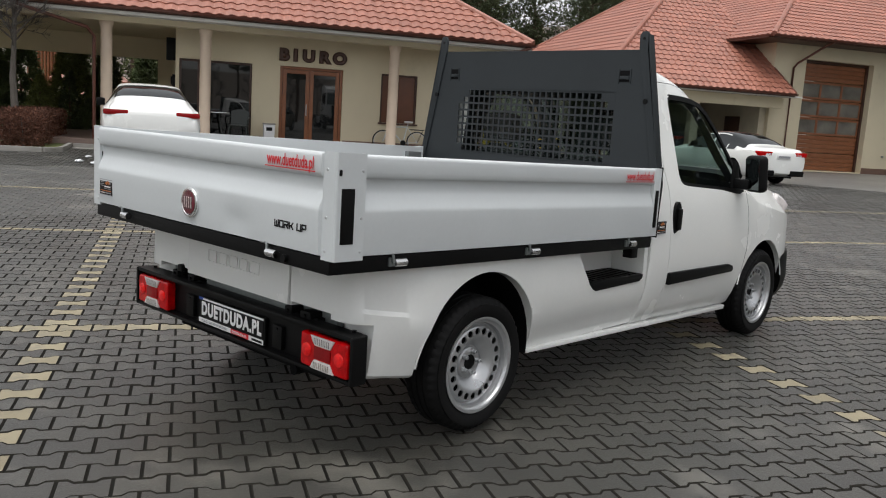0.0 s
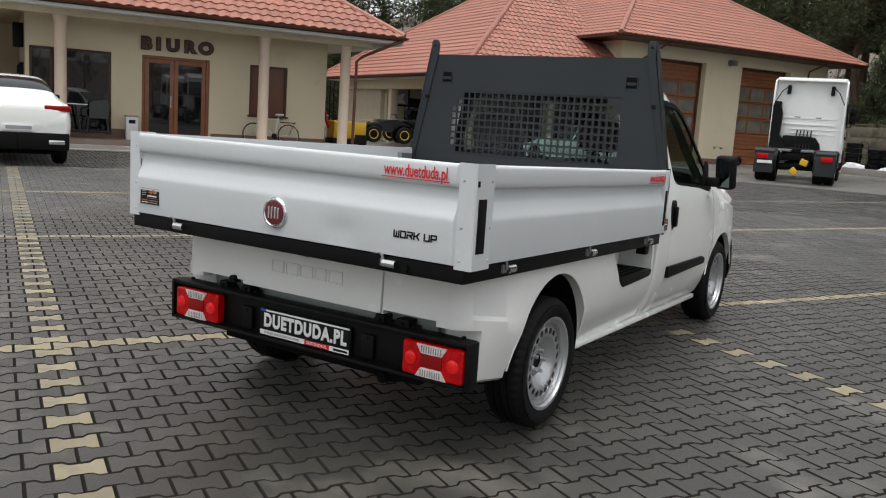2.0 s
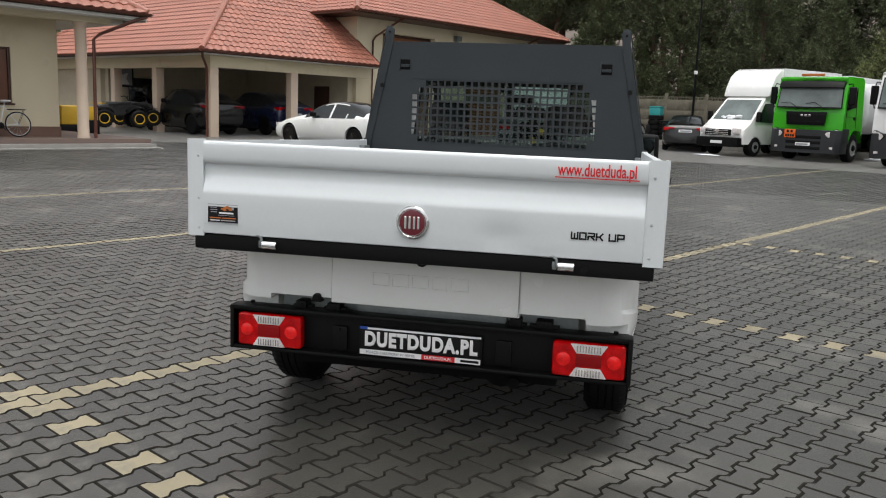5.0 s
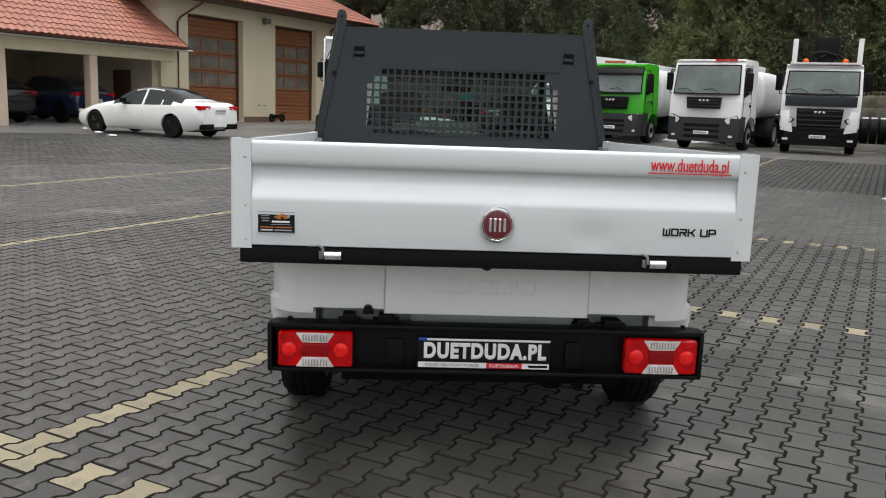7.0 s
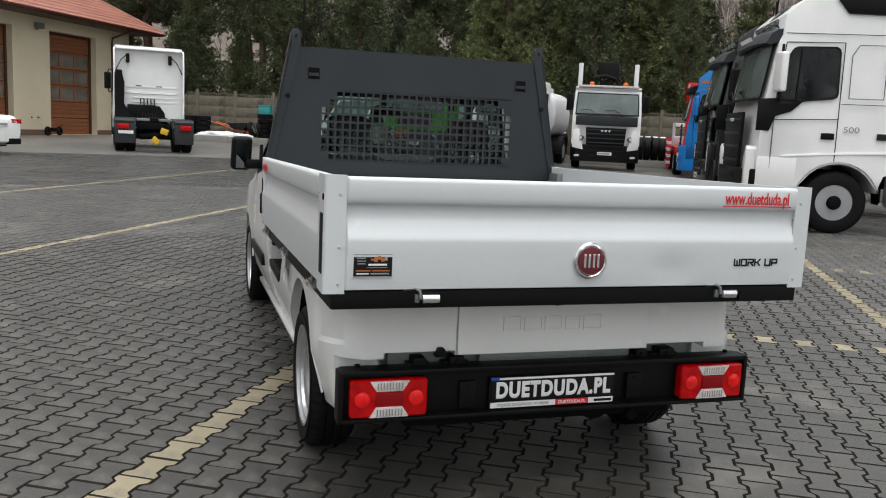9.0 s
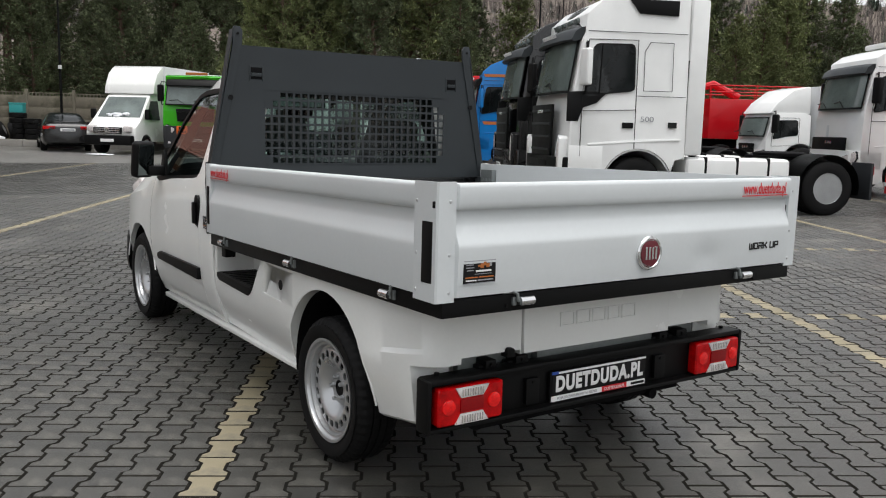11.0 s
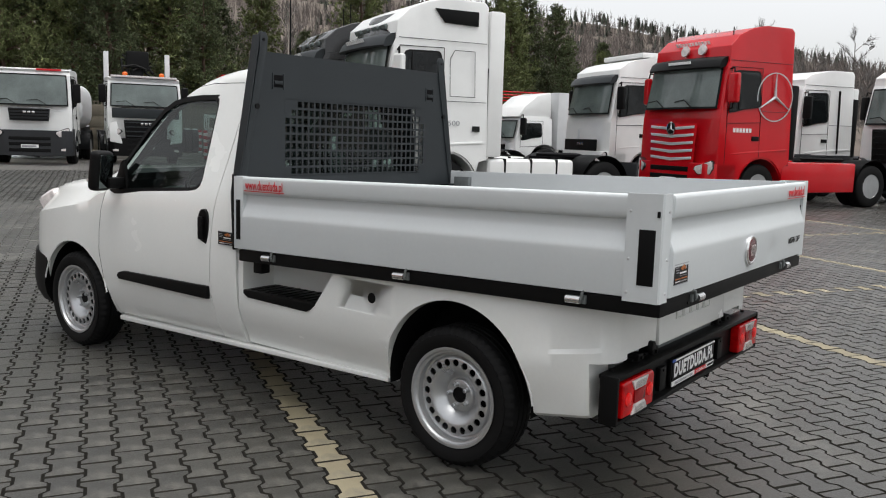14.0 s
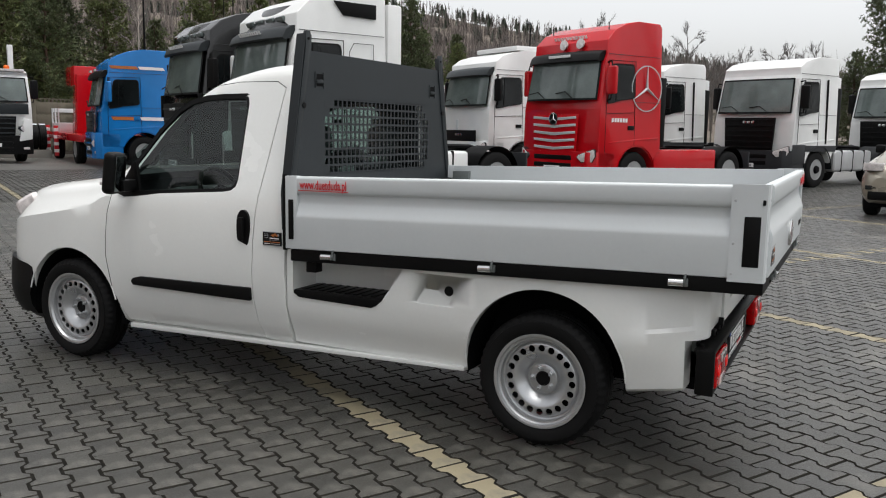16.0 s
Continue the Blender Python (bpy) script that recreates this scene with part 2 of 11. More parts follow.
def mesh_of(name, bm, material, smooth=35):
    me = bpy.data.meshes.new(name)
    bmesh.ops.recalc_face_normals(bm, faces=bm.faces)
    bm.to_mesh(me)
    bm.free()
    for m in material if isinstance(material, (list, tuple)) else (material,):
        me.materials.append(m)
    if smooth:
        me.shade_smooth()
        me.set_sharp_from_angle(angle=radians(smooth))
    return me


def part(name, bm, material, parent=None, label="", m=None, smooth=35):
    ob = new(name, mesh_of(name, bm, material, smooth))
    ob.parent = parent
    if m is not None:
        ob.matrix_basis = m
    return tagged(ob, label) if label else ob


def parts(name, bm, material, parent, label="", smooth=35):
    """Links each separate piece of a bmesh as a part of its own."""
    bm.verts.ensure_lookup_table()
    bm.verts.index_update()
    seen, made = set(), []
    for v0 in bm.verts:
        if v0.index in seen:
            continue
        stack, group = [v0], []
        seen.add(v0.index)
        while stack:
            v = stack.pop()
            group.append(v)
            for e in v.link_edges:
                o = e.other_vert(v)
                if o.index not in seen:
                    seen.add(o.index)
                    stack.append(o)
        t = bmesh.new()
        copy = {v: t.verts.new(v.co) for v in group}
        for f in {f for v in group for f in v.link_faces}:
            t.faces.new([copy[v] for v in f.verts])
        made.append(part(name, t, material, parent, label, smooth=smooth))
    bm.free()
    return made[0]


def thing(name, m, label, category, group="", kind=""):
    ob = new(name)
    ob.empty_display_size = 0.2
    ob.matrix_basis = m
    return tagged(ob, label, category, group, kind)


def solid(name, bm, material, label, category="", group="", kind="", m=None, smooth=35):
    ob = part(name, bm, material, None, "", m, smooth)
    return tagged(ob, label, category, group, kind)


def poly(bm, rings, cap=True, ring_closed=True):
    """Skins a row of rings that have the same number of points."""
    vs = [[bm.verts.new(p) for p in r] for r in rings]
    k = len(vs[0])
    for r, s in zip(vs, vs[1:]):
        for i in range(k if ring_closed else k - 1):
            j = (i + 1) % k
            bm.faces.new((r[i], r[j], s[j], s[i]))
    if cap:
        bm.faces.new(vs[0][::-1])
        bm.faces.new(vs[-1])
    return vs


def box(bm, lo, hi, r=0.0, m=None, seg=2):
    t = bmesh.new()
    bmesh.ops.create_cube(t, size=1)
    lo, hi = Vector(lo), Vector(hi)
    for v in t.verts:
        v.co = Vector([lo[i] + (hi[i] - lo[i]) * (v.co[i] + 0.5) for i in range(3)])
    if r:
        bmesh.ops.bevel(t, geom=t.edges[:], offset=r, segments=seg, profile=0.6, affect="EDGES", clamp_overlap=True)
    add(bm, t, m)
    return bm


def add(bm, t, m=None):
    if m is not None:
        t.transform(m)
    me = bpy.data.meshes.new("tmp")
    t.to_mesh(me)
    t.free()
    bm.from_mesh(me)
    bpy.data.meshes.remove(me)
    return bm


def frame_of(p, q):
    """A pose at p whose z axis points to q."""
    d = Vector(q) - Vector(p)
    return Matrix.Translation(p) @ d.to_track_quat("Z", "Y").to_matrix().to_4x4(), d.length


def rod(bm, p, q, r, seg=12, r2=None, cap=True):
    m, h = frame_of(p, q)
    r2 = r if r2 is None else r2
    ring = [(math.cos(2 * math.pi * i / seg), math.sin(2 * math.pi * i / seg)) for i in range(seg)]
    poly(bm, [[m @ Vector((c * r, s * r, 0)) for c, s in ring], [m @ Vector((c * r2, s * r2, h)) for c, s in ring]], cap)
    return bm


def tube(bm, pts, r, seg=8):
    pts = [Vector(p) for p in pts]
    rings = []
    for i, p in enumerate(pts):
        d = (pts[min(i + 1, len(pts) - 1)] - pts[max(i - 1, 0)]).normalized()
        q = d.to_track_quat("Z", "Y")
        rings.append([p + q @ Vector((r * math.cos(2 * math.pi * k / seg), r * math.sin(2 * math.pi * k / seg), 0)) for k in range(seg)])
    poly(bm, rings)
    return bm


def lathe(bm, profile, m=None, seg=32, closed=False):
    """Turns a profile of (radius, height) pairs round the z axis."""
    m = m or Matrix()
    rings = [[m @ Vector((r * math.cos(2 * math.pi * k / seg), r * math.sin(2 * math.pi * k / seg), h)) for k in range(seg)] for r, h in profile]
    if closed:
        rings.append(rings[0])
    vs = poly(bm, rings, cap=False)
    if closed:
        bmesh.ops.remove_doubles(bm, verts=bm.verts, dist=1e-5)
    else:
        for r, ring in ((profile[0][0], vs[0]), (profile[-1][0], vs[-1])):
            if r > 1e-4:
                bm.faces.new(ring)
    return bm


def prism(bm, pts, axis, lo, hi, r=0.0, seg=2):
    """A flat outline pushed along an axis. The outline's pairs are the two other axes in order."""
    t = bmesh.new()
    def at(p, w):
        c = list(p)
        c.insert("xyz".index(axis), w)
        return c
    poly(t, [[at(p, lo) for p in pts], [at(p, hi) for p in pts]])
    if r:
        bmesh.ops.bevel(t, geom=t.edges[:], offset=r, segments=seg, profile=0.6, affect="EDGES", clamp_overlap=True)
    return add(bm, t)


def cut(ob, cutters, op="DIFFERENCE"):
    """Cuts closed meshes out of an object for good."""
    for c in cutters:
        mod = ob.modifiers.new("cut", "BOOLEAN")
        mod.operation, mod.object, mod.solver = op, c, "EXACT"
        bpy.context.view_layer.update()
        me = bpy.data.meshes.new_from_object(ob.evaluated_get(bpy.context.evaluated_depsgraph_get()))
        ob.modifiers.clear()
        ob.data = me
        data = c.data
        bpy.data.objects.remove(c)
        bpy.data.meshes.remove(data)
    return ob


def lettering(name, text, size, material, parent, m, depth=0.001, spacing=1.0, width=1.0, label="", bold=0.0):
    c = bpy.data.curves.new(name, "FONT")
    c.body, c.size, c.extrude, c.align_x, c.align_y, c.space_character, c.bevel_depth, c.bevel_resolution = text, size, depth, "CENTER", "CENTER", spacing, bold * size, 0
    t = bpy.data.objects.new("tmp_text", c)
    scene.collection.objects.link(t)
    bpy.context.view_layer.update()
    me = bpy.data.meshes.new_from_object(t.evaluated_get(bpy.context.evaluated_depsgraph_get()))
    bpy.data.objects.remove(t)
    bpy.data.curves.remove(c)
    me.transform(Matrix.Diagonal((width, 1, depth / (depth + bold * size), 1)))
    me.materials.clear()
    me.materials.append(material)
    ob = new(name, me)
    ob.parent = parent
    ob.matrix_basis = m
    return tagged(ob, label) if label else ob


FACE_BACK = Matrix.Rotation(radians(90), 4, "X")               # lettering that is read looking along +y
FACE_LEFT = Matrix.Rotation(radians(-90), 4, "Z") @ FACE_BACK   # read looking along +x
FACE_RIGHT = Matrix.Rotation(radians(90), 4, "Z") @ FACE_BACK   # read looking along -x

# ---- yard ----
RIDGE = ((-180, 3.0), (-90, 2.5), (-10, 2.5), (0, 3.0), (10, 4.4), (17, 6.0), (19, 6.4), (24, 7.2), (28, 7.9), (38, 8.7), (47, 9.5), (60, 10.5), (80, 11.0), (100, 10.0), (120, 8.0), (140, 6.0), (160, 4.0), (180, 3.0))


def ridge(az):
    """The wooded skyline's height in degrees, by the bearing."""
    for (p, u), (q, v) in zip(RIDGE, RIDGE[1:]):
        if p <= az <= q:
            return u + (v - u) * (az - p) / (q - p)
    return 3.0


def land(x, y):
    """The ground's height: the yard, then the slopes of the valley round it."""
    r = math.hypot(x, y)
    z = rise(x, y)
    if r > 90.0:
        f = (min(r, 800.0) - 90.0) / 710.0
        z += 800.0 * math.tan(radians(ridge(math.degrees(math.atan2(y, x))))) * f ** 1.25 * (0.95 + 0.05 * math.sin(r / 45.0 + x / 70.0)) - max(0.0, r - 800.0) * 0.15
    return z


def yard():
    bm = bmesh.new()
    radii = [0.5, 2, 4, 5, 6, 8, 10, 12, 13.4, 13.8, 14.6, 16, 18, 20, 22, 23.8, 24.2, 28, 32, 36, 40, 45, 55, 70, 90, 110, 140, 180, 230, 290, 360, 440, 520, 600, 680, 740, 800, 900, 1100]
    rings = []
    for r in radii:
        ring = []
        for k in range(144):
            x, y = r * math.cos(k * math.pi / 72), r * math.sin(k * math.pi / 72)
            ring.append((x, y, land(x, y) - (0.030 if r < 13.6 or (r < 23.9 and y > -2.5) else 0.012)))
        rings.append(ring)
    poly(bm, rings, cap=False)
    bm.faces.new([v for v in bm.verts if abs(math.hypot(v.co.x, v.co.y) - 0.5) < 1e-4])
    back = LOT.inverted()
    for f in bm.faces:
        c = f.calc_center_median()
        q = back @ c
        f.material_index = 1 if q.y > 36.0 or c.length > 72.0 or q.x < -34.0 else 0
    m = bpy.data.materials.new("paved_yard_far")
    m.use_nodes = True
    n, l = m.node_tree.nodes, m.node_tree.links
    p = n["Principled BSDF"]
    geo, turn = n.new("ShaderNodeNewGeometry"), n.new("ShaderNodeMapping")
    turn.inputs["Rotation"].default_value = (0, 0, radians(29.5 + 90))
    l.new(geo.outputs["Position"], turn.inputs["Vector"])
    brick = n.new("ShaderNodeTexBrick")
    brick.offset = 0.5
    for key, v in (("Scale", 1.0), ("Brick Width", 0.2), ("Row Height", 0.139), ("Mortar Size", 0.013), ("Mortar Smooth", 0.4)):
        brick.inputs[key].default_value = v
    # blocks coloured lighter than the near ones, standing in for grazing sky sheen
    brick.inputs["Color1"].default_value, brick.inputs["Color2"].default_value, brick.inputs["Mortar"].default_value = (0.085, 0.080, 0.071, 1), (0.130, 0.123, 0.110, 1), (0.018, 0.017, 0.015, 1)
    l.new(turn.outputs[0], brick.inputs["Vector"])
    damp, ramp, mul = n.new("ShaderNodeTexNoise"), n.new("ShaderNodeMapRange"), n.new("ShaderNodeMix")
    damp.inputs["Scale"].default_value, damp.inputs["Detail"].default_value = 0.25, 6
    l.new(geo.outputs["Position"], damp.inputs["Vector"])
    ramp.inputs["To Min"].default_value, ramp.inputs["To Max"].default_value = 0.7, 1.5
    l.new(damp.outputs["Fac"], ramp.inputs["Value"])
    mul.data_type, mul.blend_type = "RGBA", "MULTIPLY"
    mul.inputs["Factor"].default_value = 1
    l.new(brick.outputs["Color"], mul.inputs["A"])
    l.new(ramp.outputs["Result"], mul.inputs["B"])
    l.new(mul.outputs["Result"], p.inputs["Base Color"])
    rr = n.new("ShaderNodeMapRange")
    rr.inputs["To Min"].default_value, rr.inputs["To Max"].default_value = 0.22, 0.62
    p.inputs["Specular IOR Level"].default_value = 1.0
    p.inputs["Sheen Weight"].default_value, p.inputs["Sheen Roughness"].default_value = 0.22, 0.40
    l.new(damp.outputs["Fac"], rr.inputs["Value"])
    l.new(rr.outputs["Result"], p.inputs["Roughness"])
    return solid("ground", bm, [m, LITTER], "wide yard paved with interlocking dark grey concrete blocks", "ground", kind="structure")


yard()


# ---- buildings ----
def opening_wall(bm, a0, a1, b0, b1, z0, z1, holes):
    """A wall in the plane of b and z, thick from a0 to a1, with rectangular openings (b, b, z, z) that go through."""
    bs = sorted({b0, b1, *[h[0] for h in holes], *[h[1] for h in holes]})
    for p, q in zip(bs, bs[1:]):
        mid = (p + q) / 2
        cuts = sorted((h[2], h[3]) for h in holes if h[0] < mid < h[1])
        z = z0
        for lo, hi in cuts:
            if lo > z + 1e-4:
                box(bm, (a0, p, z), (a1, q, lo))
            z = hi
        if z < z1 - 1e-4:
            box(bm, (a0, p, z), (a1, q, z1))


def tile_field(bm, origin, along, up, inside, module=0.30, course=0.35):
    """Pressed pan tiles laid in courses over a slope. inside(s, t) tells how wide the slope is at that height: (from, to)."""
    n = along.cross(up).normalized()
    if n.z < 0:
        n = -n
    wave = [0.0, 0.012, 0.034, 0.040, 0.034, 0.012]
    t, top = 0.0, inside(None)
    row = 0
    while t < top - 0.02:
        lo, hi = inside(t + 0.01)
        k0, k1 = math.floor(lo / module * 6), math.ceil(hi / module * 6)
        t1 = min(t + course, top)
        lo1, hi1 = inside(min(t1, top - 1e-3))
        va, vb, vc = [], [], []
        for k in range(k0, k1 + 1):
            s = k * module / 6
            h = wave[k % 6]
            va.append(bm.verts.new(origin + along * min(max(s, lo), hi) + up * t + n * (h + 0.000)))
            vb.append(bm.verts.new(origin + along * min(max(s, lo), hi) + up * t + n * (h + 0.030)))
            vc.append(bm.verts.new(origin + along * min(max(s, lo1), hi1) + up * t1 + n * (h + 0.002)))
        for i in range(len(va) - 1):
            bm.faces.new((va[i], va[i + 1], vb[i + 1], vb[i]))
            bm.faces.new((vb[i], vb[i + 1], vc[i + 1], vc[i]))
        t = t1
        row += 1


def hip_roof(parent, a0, a1, b0, b1, z, slope, faces="+a-b+b", module=0.30, end_b=None):
    """A hipped roof over the rectangle, with tiled slopes, ridge tiles and gutters. Slopes are named by the side they face; end_b cuts it off at a wall."""
    def trim(bm):
        if end_b is not None:
            r = bmesh.ops.bisect_plane(bm, geom=bm.verts[:] + bm.edges[:] + bm.faces[:], plane_co=(0, end_b, 0), plane_no=(0, 1, 0), clear_outer=True)
            bmesh.ops.holes_fill(bm, edges=[e for e in r["geom_cut"] if isinstance(e, bmesh.types.BMEdge)])
        return bm
    k = math.tan(radians(slope))
    half = min(a1 - a0, b1 - b0) / 2
    zr = z + half * k
    if a1 - a0 >= b1 - b0:
        r0, r1 = Vector((a0 + half, (b0 + b1) / 2, zr)), Vector((a1 - half, (b0 + b1) / 2, zr))
    else:
        r0, r1 = Vector(((a0 + a1) / 2, b0 + half, zr)), Vector(((a0 + a1) / 2, b1 - half, zr))
    c = [Vector((a0, b0, z)), Vector((a1, b0, z)), Vector((a1, b1, z)), Vector((a0, b1, z))]
    base = bmesh.new()
    low = [v - Vector((0, 0, 0.10)) for v in c]
    vs = [base.verts.new(v) for v in c + low + [r0, r1]]
    wide = a1 - a0 >= b1 - b0
    quads = [(0, 1, 9, 8), (1, 2, 9), (2, 3, 8, 9), (3, 0, 8)] if wide else [(0, 1, 8), (1, 2, 9, 8), (2, 3, 9), (3, 0, 8, 9)]
    for q in quads:
        base.faces.new([vs[i] for i in q])
    for i in range(4):
        base.faces.new((vs[i], vs[(i + 1) % 4], vs[4 + (i + 1) % 4], vs[4 + i]))
    base.faces.new([vs[i] for i in (7, 6, 5, 4)])
    part("roof_base", trim(base), BROWN_DARK, parent, smooth=0)
    run = half / math.cos(radians(slope))
    sides = {"-b": (c[0], c[1], Vector((0, 1, 0)), not wide), "+a": (c[1], c[2], Vector((-1, 0, 0)), wide), "+b": (c[2], c[3], Vector((0, -1, 0)), not wide), "-a": (c[3], c[0], Vector((1, 0, 0)), wide)}
    for key, (p, q, inward, tri) in sides.items():
        if key not in faces:
            continue
        along = (q - p).normalized()
        up = (inward * math.cos(radians(slope)) + Vector((0, 0, math.sin(radians(slope))))).normalized()
        length = (q - p).length
        co = math.cos(radians(slope))
        bm = bmesh.new()
        tile_field(bm, p + up * -0.05 + Vector((0, 0, 0.02)), along, up, lambda t, L=length, co=co, run=run: run if t is None else (max(0, t) * co, L - max(0, t) * co), module)
        part("roof_tiles", trim(bm), TILE, parent, smooth=50)
    # ridge and hip tiles
    lines = [(c[0], r0), (c[1], r1 if wide else r0), (c[2], r1), (c[3], r0 if wide else r1), (r0, r1)]
    for p, q in lines:
        if (q - p).length < 0.3:
            continue
        bm = bmesh.new()
        d = (q - p).normalized()
        s = 0.0
        while s < (q - p).length - 0.1:
            rod(bm, p + d * s + Vector((0, 0, 0.03)), p + d * min(s + 0.40, (q - p).length) + Vector((0, 0, 0.045)), 0.115, 10, 0.10)
            s += 0.37
        if trim(bm).faces:
            part("ridge_tiles", bm, TILE, parent)
        else:
            bm.free()


def gutter(parent, p, q, r=0.075):
    """A half-round gutter along an eave with its fascia board."""
    bm = bmesh.new()
    m, h = frame_of(p, q)
    prof = [(r * math.cos(math.pi + math.pi * i / 8), r * math.sin(math.pi + math.pi * i / 8)) for i in range(9)]
    side = (Vector(q) - Vector(p)).normalized().cross(Vector((0, 0, 1)))
    outer = [[Vector(e) + side * c + Vector((0, 0, s)) for c, s in prof] + [Vector(e) + side * c * 0.9 + Vector((0, 0, s * 0.9)) for c, s in prof[::-1]] for e in (p, q)]
    poly(bm, outer)
    part("gutter", bm, GUTTER, parent)


def downpipe(parent, pts, r=0.045):
    bm = bmesh.new()
    tube(bm, pts, r, 10)
    part("downpipe", bm, GUTTER, parent)


def column(parent, a, b, z0, z1, r):
    bm = bmesh.new()
    lathe(bm, [(r * 1.12, z0), (r * 1.12, z0 + 0.06), (r, z0 + 0.09), (r * 0.97, z1 - 0.16), (r * 1.12, z1 - 0.10), (r * 1.22, z1 - 0.04), (r * 1.22, z1)], Matrix.Translation((a, b, 0)), 24)
    part("column", bm, PLASTER_COL, parent)


def office():
    h = thing("office_building", LOT.copy(), "single-storey cream rendered office with red tiled roof and columned porch", "building", kind="")
    zf = 0.37
    bm = bmesh.new()
    box(bm, (-30, -9.0, -0.1), (-19.25, 9.0, zf), 0.01)
    part("terrace", bm, TERRACE, h, "brown tiled raised terrace")
    bm = bmesh.new()
    box(bm, (-19.245, -3.6, -0.1), (-18.95, 9.0, 0.25), 0.015)
    box(bm, (-18.945, -3.6, -0.1), (-18.6, 9.0, 0.16), 0.015)
    part("step", bm, KERB, h, "pale concrete kerb steps")
    door, win, panel = (1.70, 3.52, zf + 0.02, 2.68), (-1.06, 0.92, zf + 0.12, 2.67), (4.67, 5.79, 1.24, 2.67)
    bm = bmesh.new()
    opening_wall(bm, -20.85, -20.5, -1.16, 7.0, zf, 3.55, [door, win, panel])
    box(bm, (-29.5, -1.16, zf), (-20.852, -0.84, 3.55))
    box(bm, (-29.5, 6.68, zf), (-20.852, 7.0, 3.55))
    box(bm, (-29.8, -1.16, zf), (-29.502, 7.0, 3.55))
    parts("wall", bm, PLASTER, h, smooth=0)
    bm = bmesh.new()
    opening_wall(bm, -20.497, -20.475, -1.16, 7.02, zf, zf + 0.27, [(door[0] - 0.06, door[1] + 0.06, zf, zf + 0.27), (win[0], win[1], zf + 0.12, zf + 0.27)])
    box(bm, (-22.5, 7.003, zf), (-20.475, 7.025, zf + 0.27))
    parts("plinth", bm, PLINTH, h, smooth=0)
    # room behind the glass
    bm = bmesh.new()
    box(bm, (-25.0, -0.84, zf), (-24.8, 6.68, 3.4))
    box(bm, (-24.79, -0.84, 3.30), (-20.86, 6.68, 3.4))
    part("inner_wall", bm, mat("office_inner_wall", (0.28, 0.26, 0.23), 0.9), h, smooth=0)
    bm = bmesh.new()
    box(bm, (-24.79, -0.84, zf), (-20.86, 6.68, zf + 0.01))
    part("inner_floor", bm, TERRACE, h, smooth=0)
    # glazed door, two leaves
    dr = part("door_frame", box(box(box(bmesh.new(), (-20.66, 1.70, zf + 0.02), (-20.56, 1.78, 2.68), 0.006), (-20.66, 3.44, zf + 0.02), (-20.56, 3.52, 2.68), 0.006), (-20.66, 1.785, 2.60), (-20.56, 3.435, 2.68), 0.006), BROWN, h, "brown wooden door frame")
    for b0, b1, hb in ((1.79, 2.56, 2.48), (2.57, 3.43, 2.66)):
        bm = bmesh.new()
        box(bm, (-20.64, b0, zf + 0.03), (-20.58, b0 + 0.11, 2.59), 0.006)
        box(bm, (-20.64, b1 - 0.11, zf + 0.03), (-20.58, b1, 2.59), 0.006)
        box(bm, (-20.64, b0 + 0.112, zf + 0.03), (-20.58, b1 - 0.112, zf + 0.20), 0.006)
        box(bm, (-20.64, b0 + 0.112, 2.48), (-20.58, b1 - 0.112, 2.59), 0.006)
        leaf = part("door_leaf", bm, BROWN, h, "brown wooden glazed door leaf")
        bm = bmesh.new()
        box(bm, (-20.615, b0 + 0.105, zf + 0.19), (-20.60, b1 - 0.105, 2.49))
        part("pane", bm, SHOP_GLASS, leaf, smooth=0)
        if hb < 2.5:
            bm = bmesh.new()
            rod(bm, (-20.54, hb, 1.30), (-20.54, hb, 1.62), 0.014)
            rod(bm, (-20.58, hb, 1.34), (-20.54, hb, 1.34), 0.01)
            rod(bm, (-20.58, hb, 1.58), (-20.54, hb, 1.58), 0.01)
            part("door_handle", bm, ALU_RAW, leaf, "brushed steel pull handle")
    # shop window
    bm = bmesh.new()
    for b in (win[0], -0.57, win[1] - 0.06):
        box(bm, (-20.66, b, win[2]), (-20.58, b + 0.06, win[3]), 0.005)
    for p, q in ((win[0] + 0.062, -0.572), (-0.508, win[1] - 0.062)):
        box(bm, (-20.66, p, win[2]), (-20.58, q, win[2] + 0.07), 0.005)
        box(bm, (-20.66, p, win[3] - 0.06), (-20.58, q, win[3]), 0.005)
    w = part("window", bm, BROWN_DARK, h, "wide dark-framed shop window")
    for p, q in ((win[0] + 0.05, -0.56), (-0.52, win[1] - 0.05)):
        bm = bmesh.new()
        box(bm, (-20.625, p, win[2] + 0.05), (-20.61, q, win[3] - 0.04))
        part("pane", bm, SHOP_GLASS, w, smooth=0)
    # closed brown shutter window
    bm = bmesh.new()
    for p, q in ((4.735, 5.226), (5.234, 5.725)):
        box(bm, (-20.62, p, 1.245), (-20.585, q, 2.615), 0.006)
    parts("shutter", bm, mat("dark_brown_board", (0.125, 0.048, 0.024), 0.5, var=0.2, scale=3, fine=60), h, "closed plain brown window board")
    bm = bmesh.new()
    box(bm, (-20.66, 4.67, 1.24), (-20.55, 4.73, 2.67), 0.006)
    box(bm, (-20.66, 5.73, 1.24), (-20.55, 5.79, 2.67), 0.006)
    box(bm, (-20.66, 4.732, 2.62), (-20.55, 5.728, 2.67), 0.006)
    box(bm, (-20.66, 4.62, 1.19), (-20.44, 5.84, 1.238), 0.006)
    part("window_frame", bm, BROWN_DARK, h)
    # porch
    for b in (-2.87, -0.38, 4.85, 7.28):
        column(h, -19.7, b, zf, 3.42, 0.15)
    bm = bmesh.new()
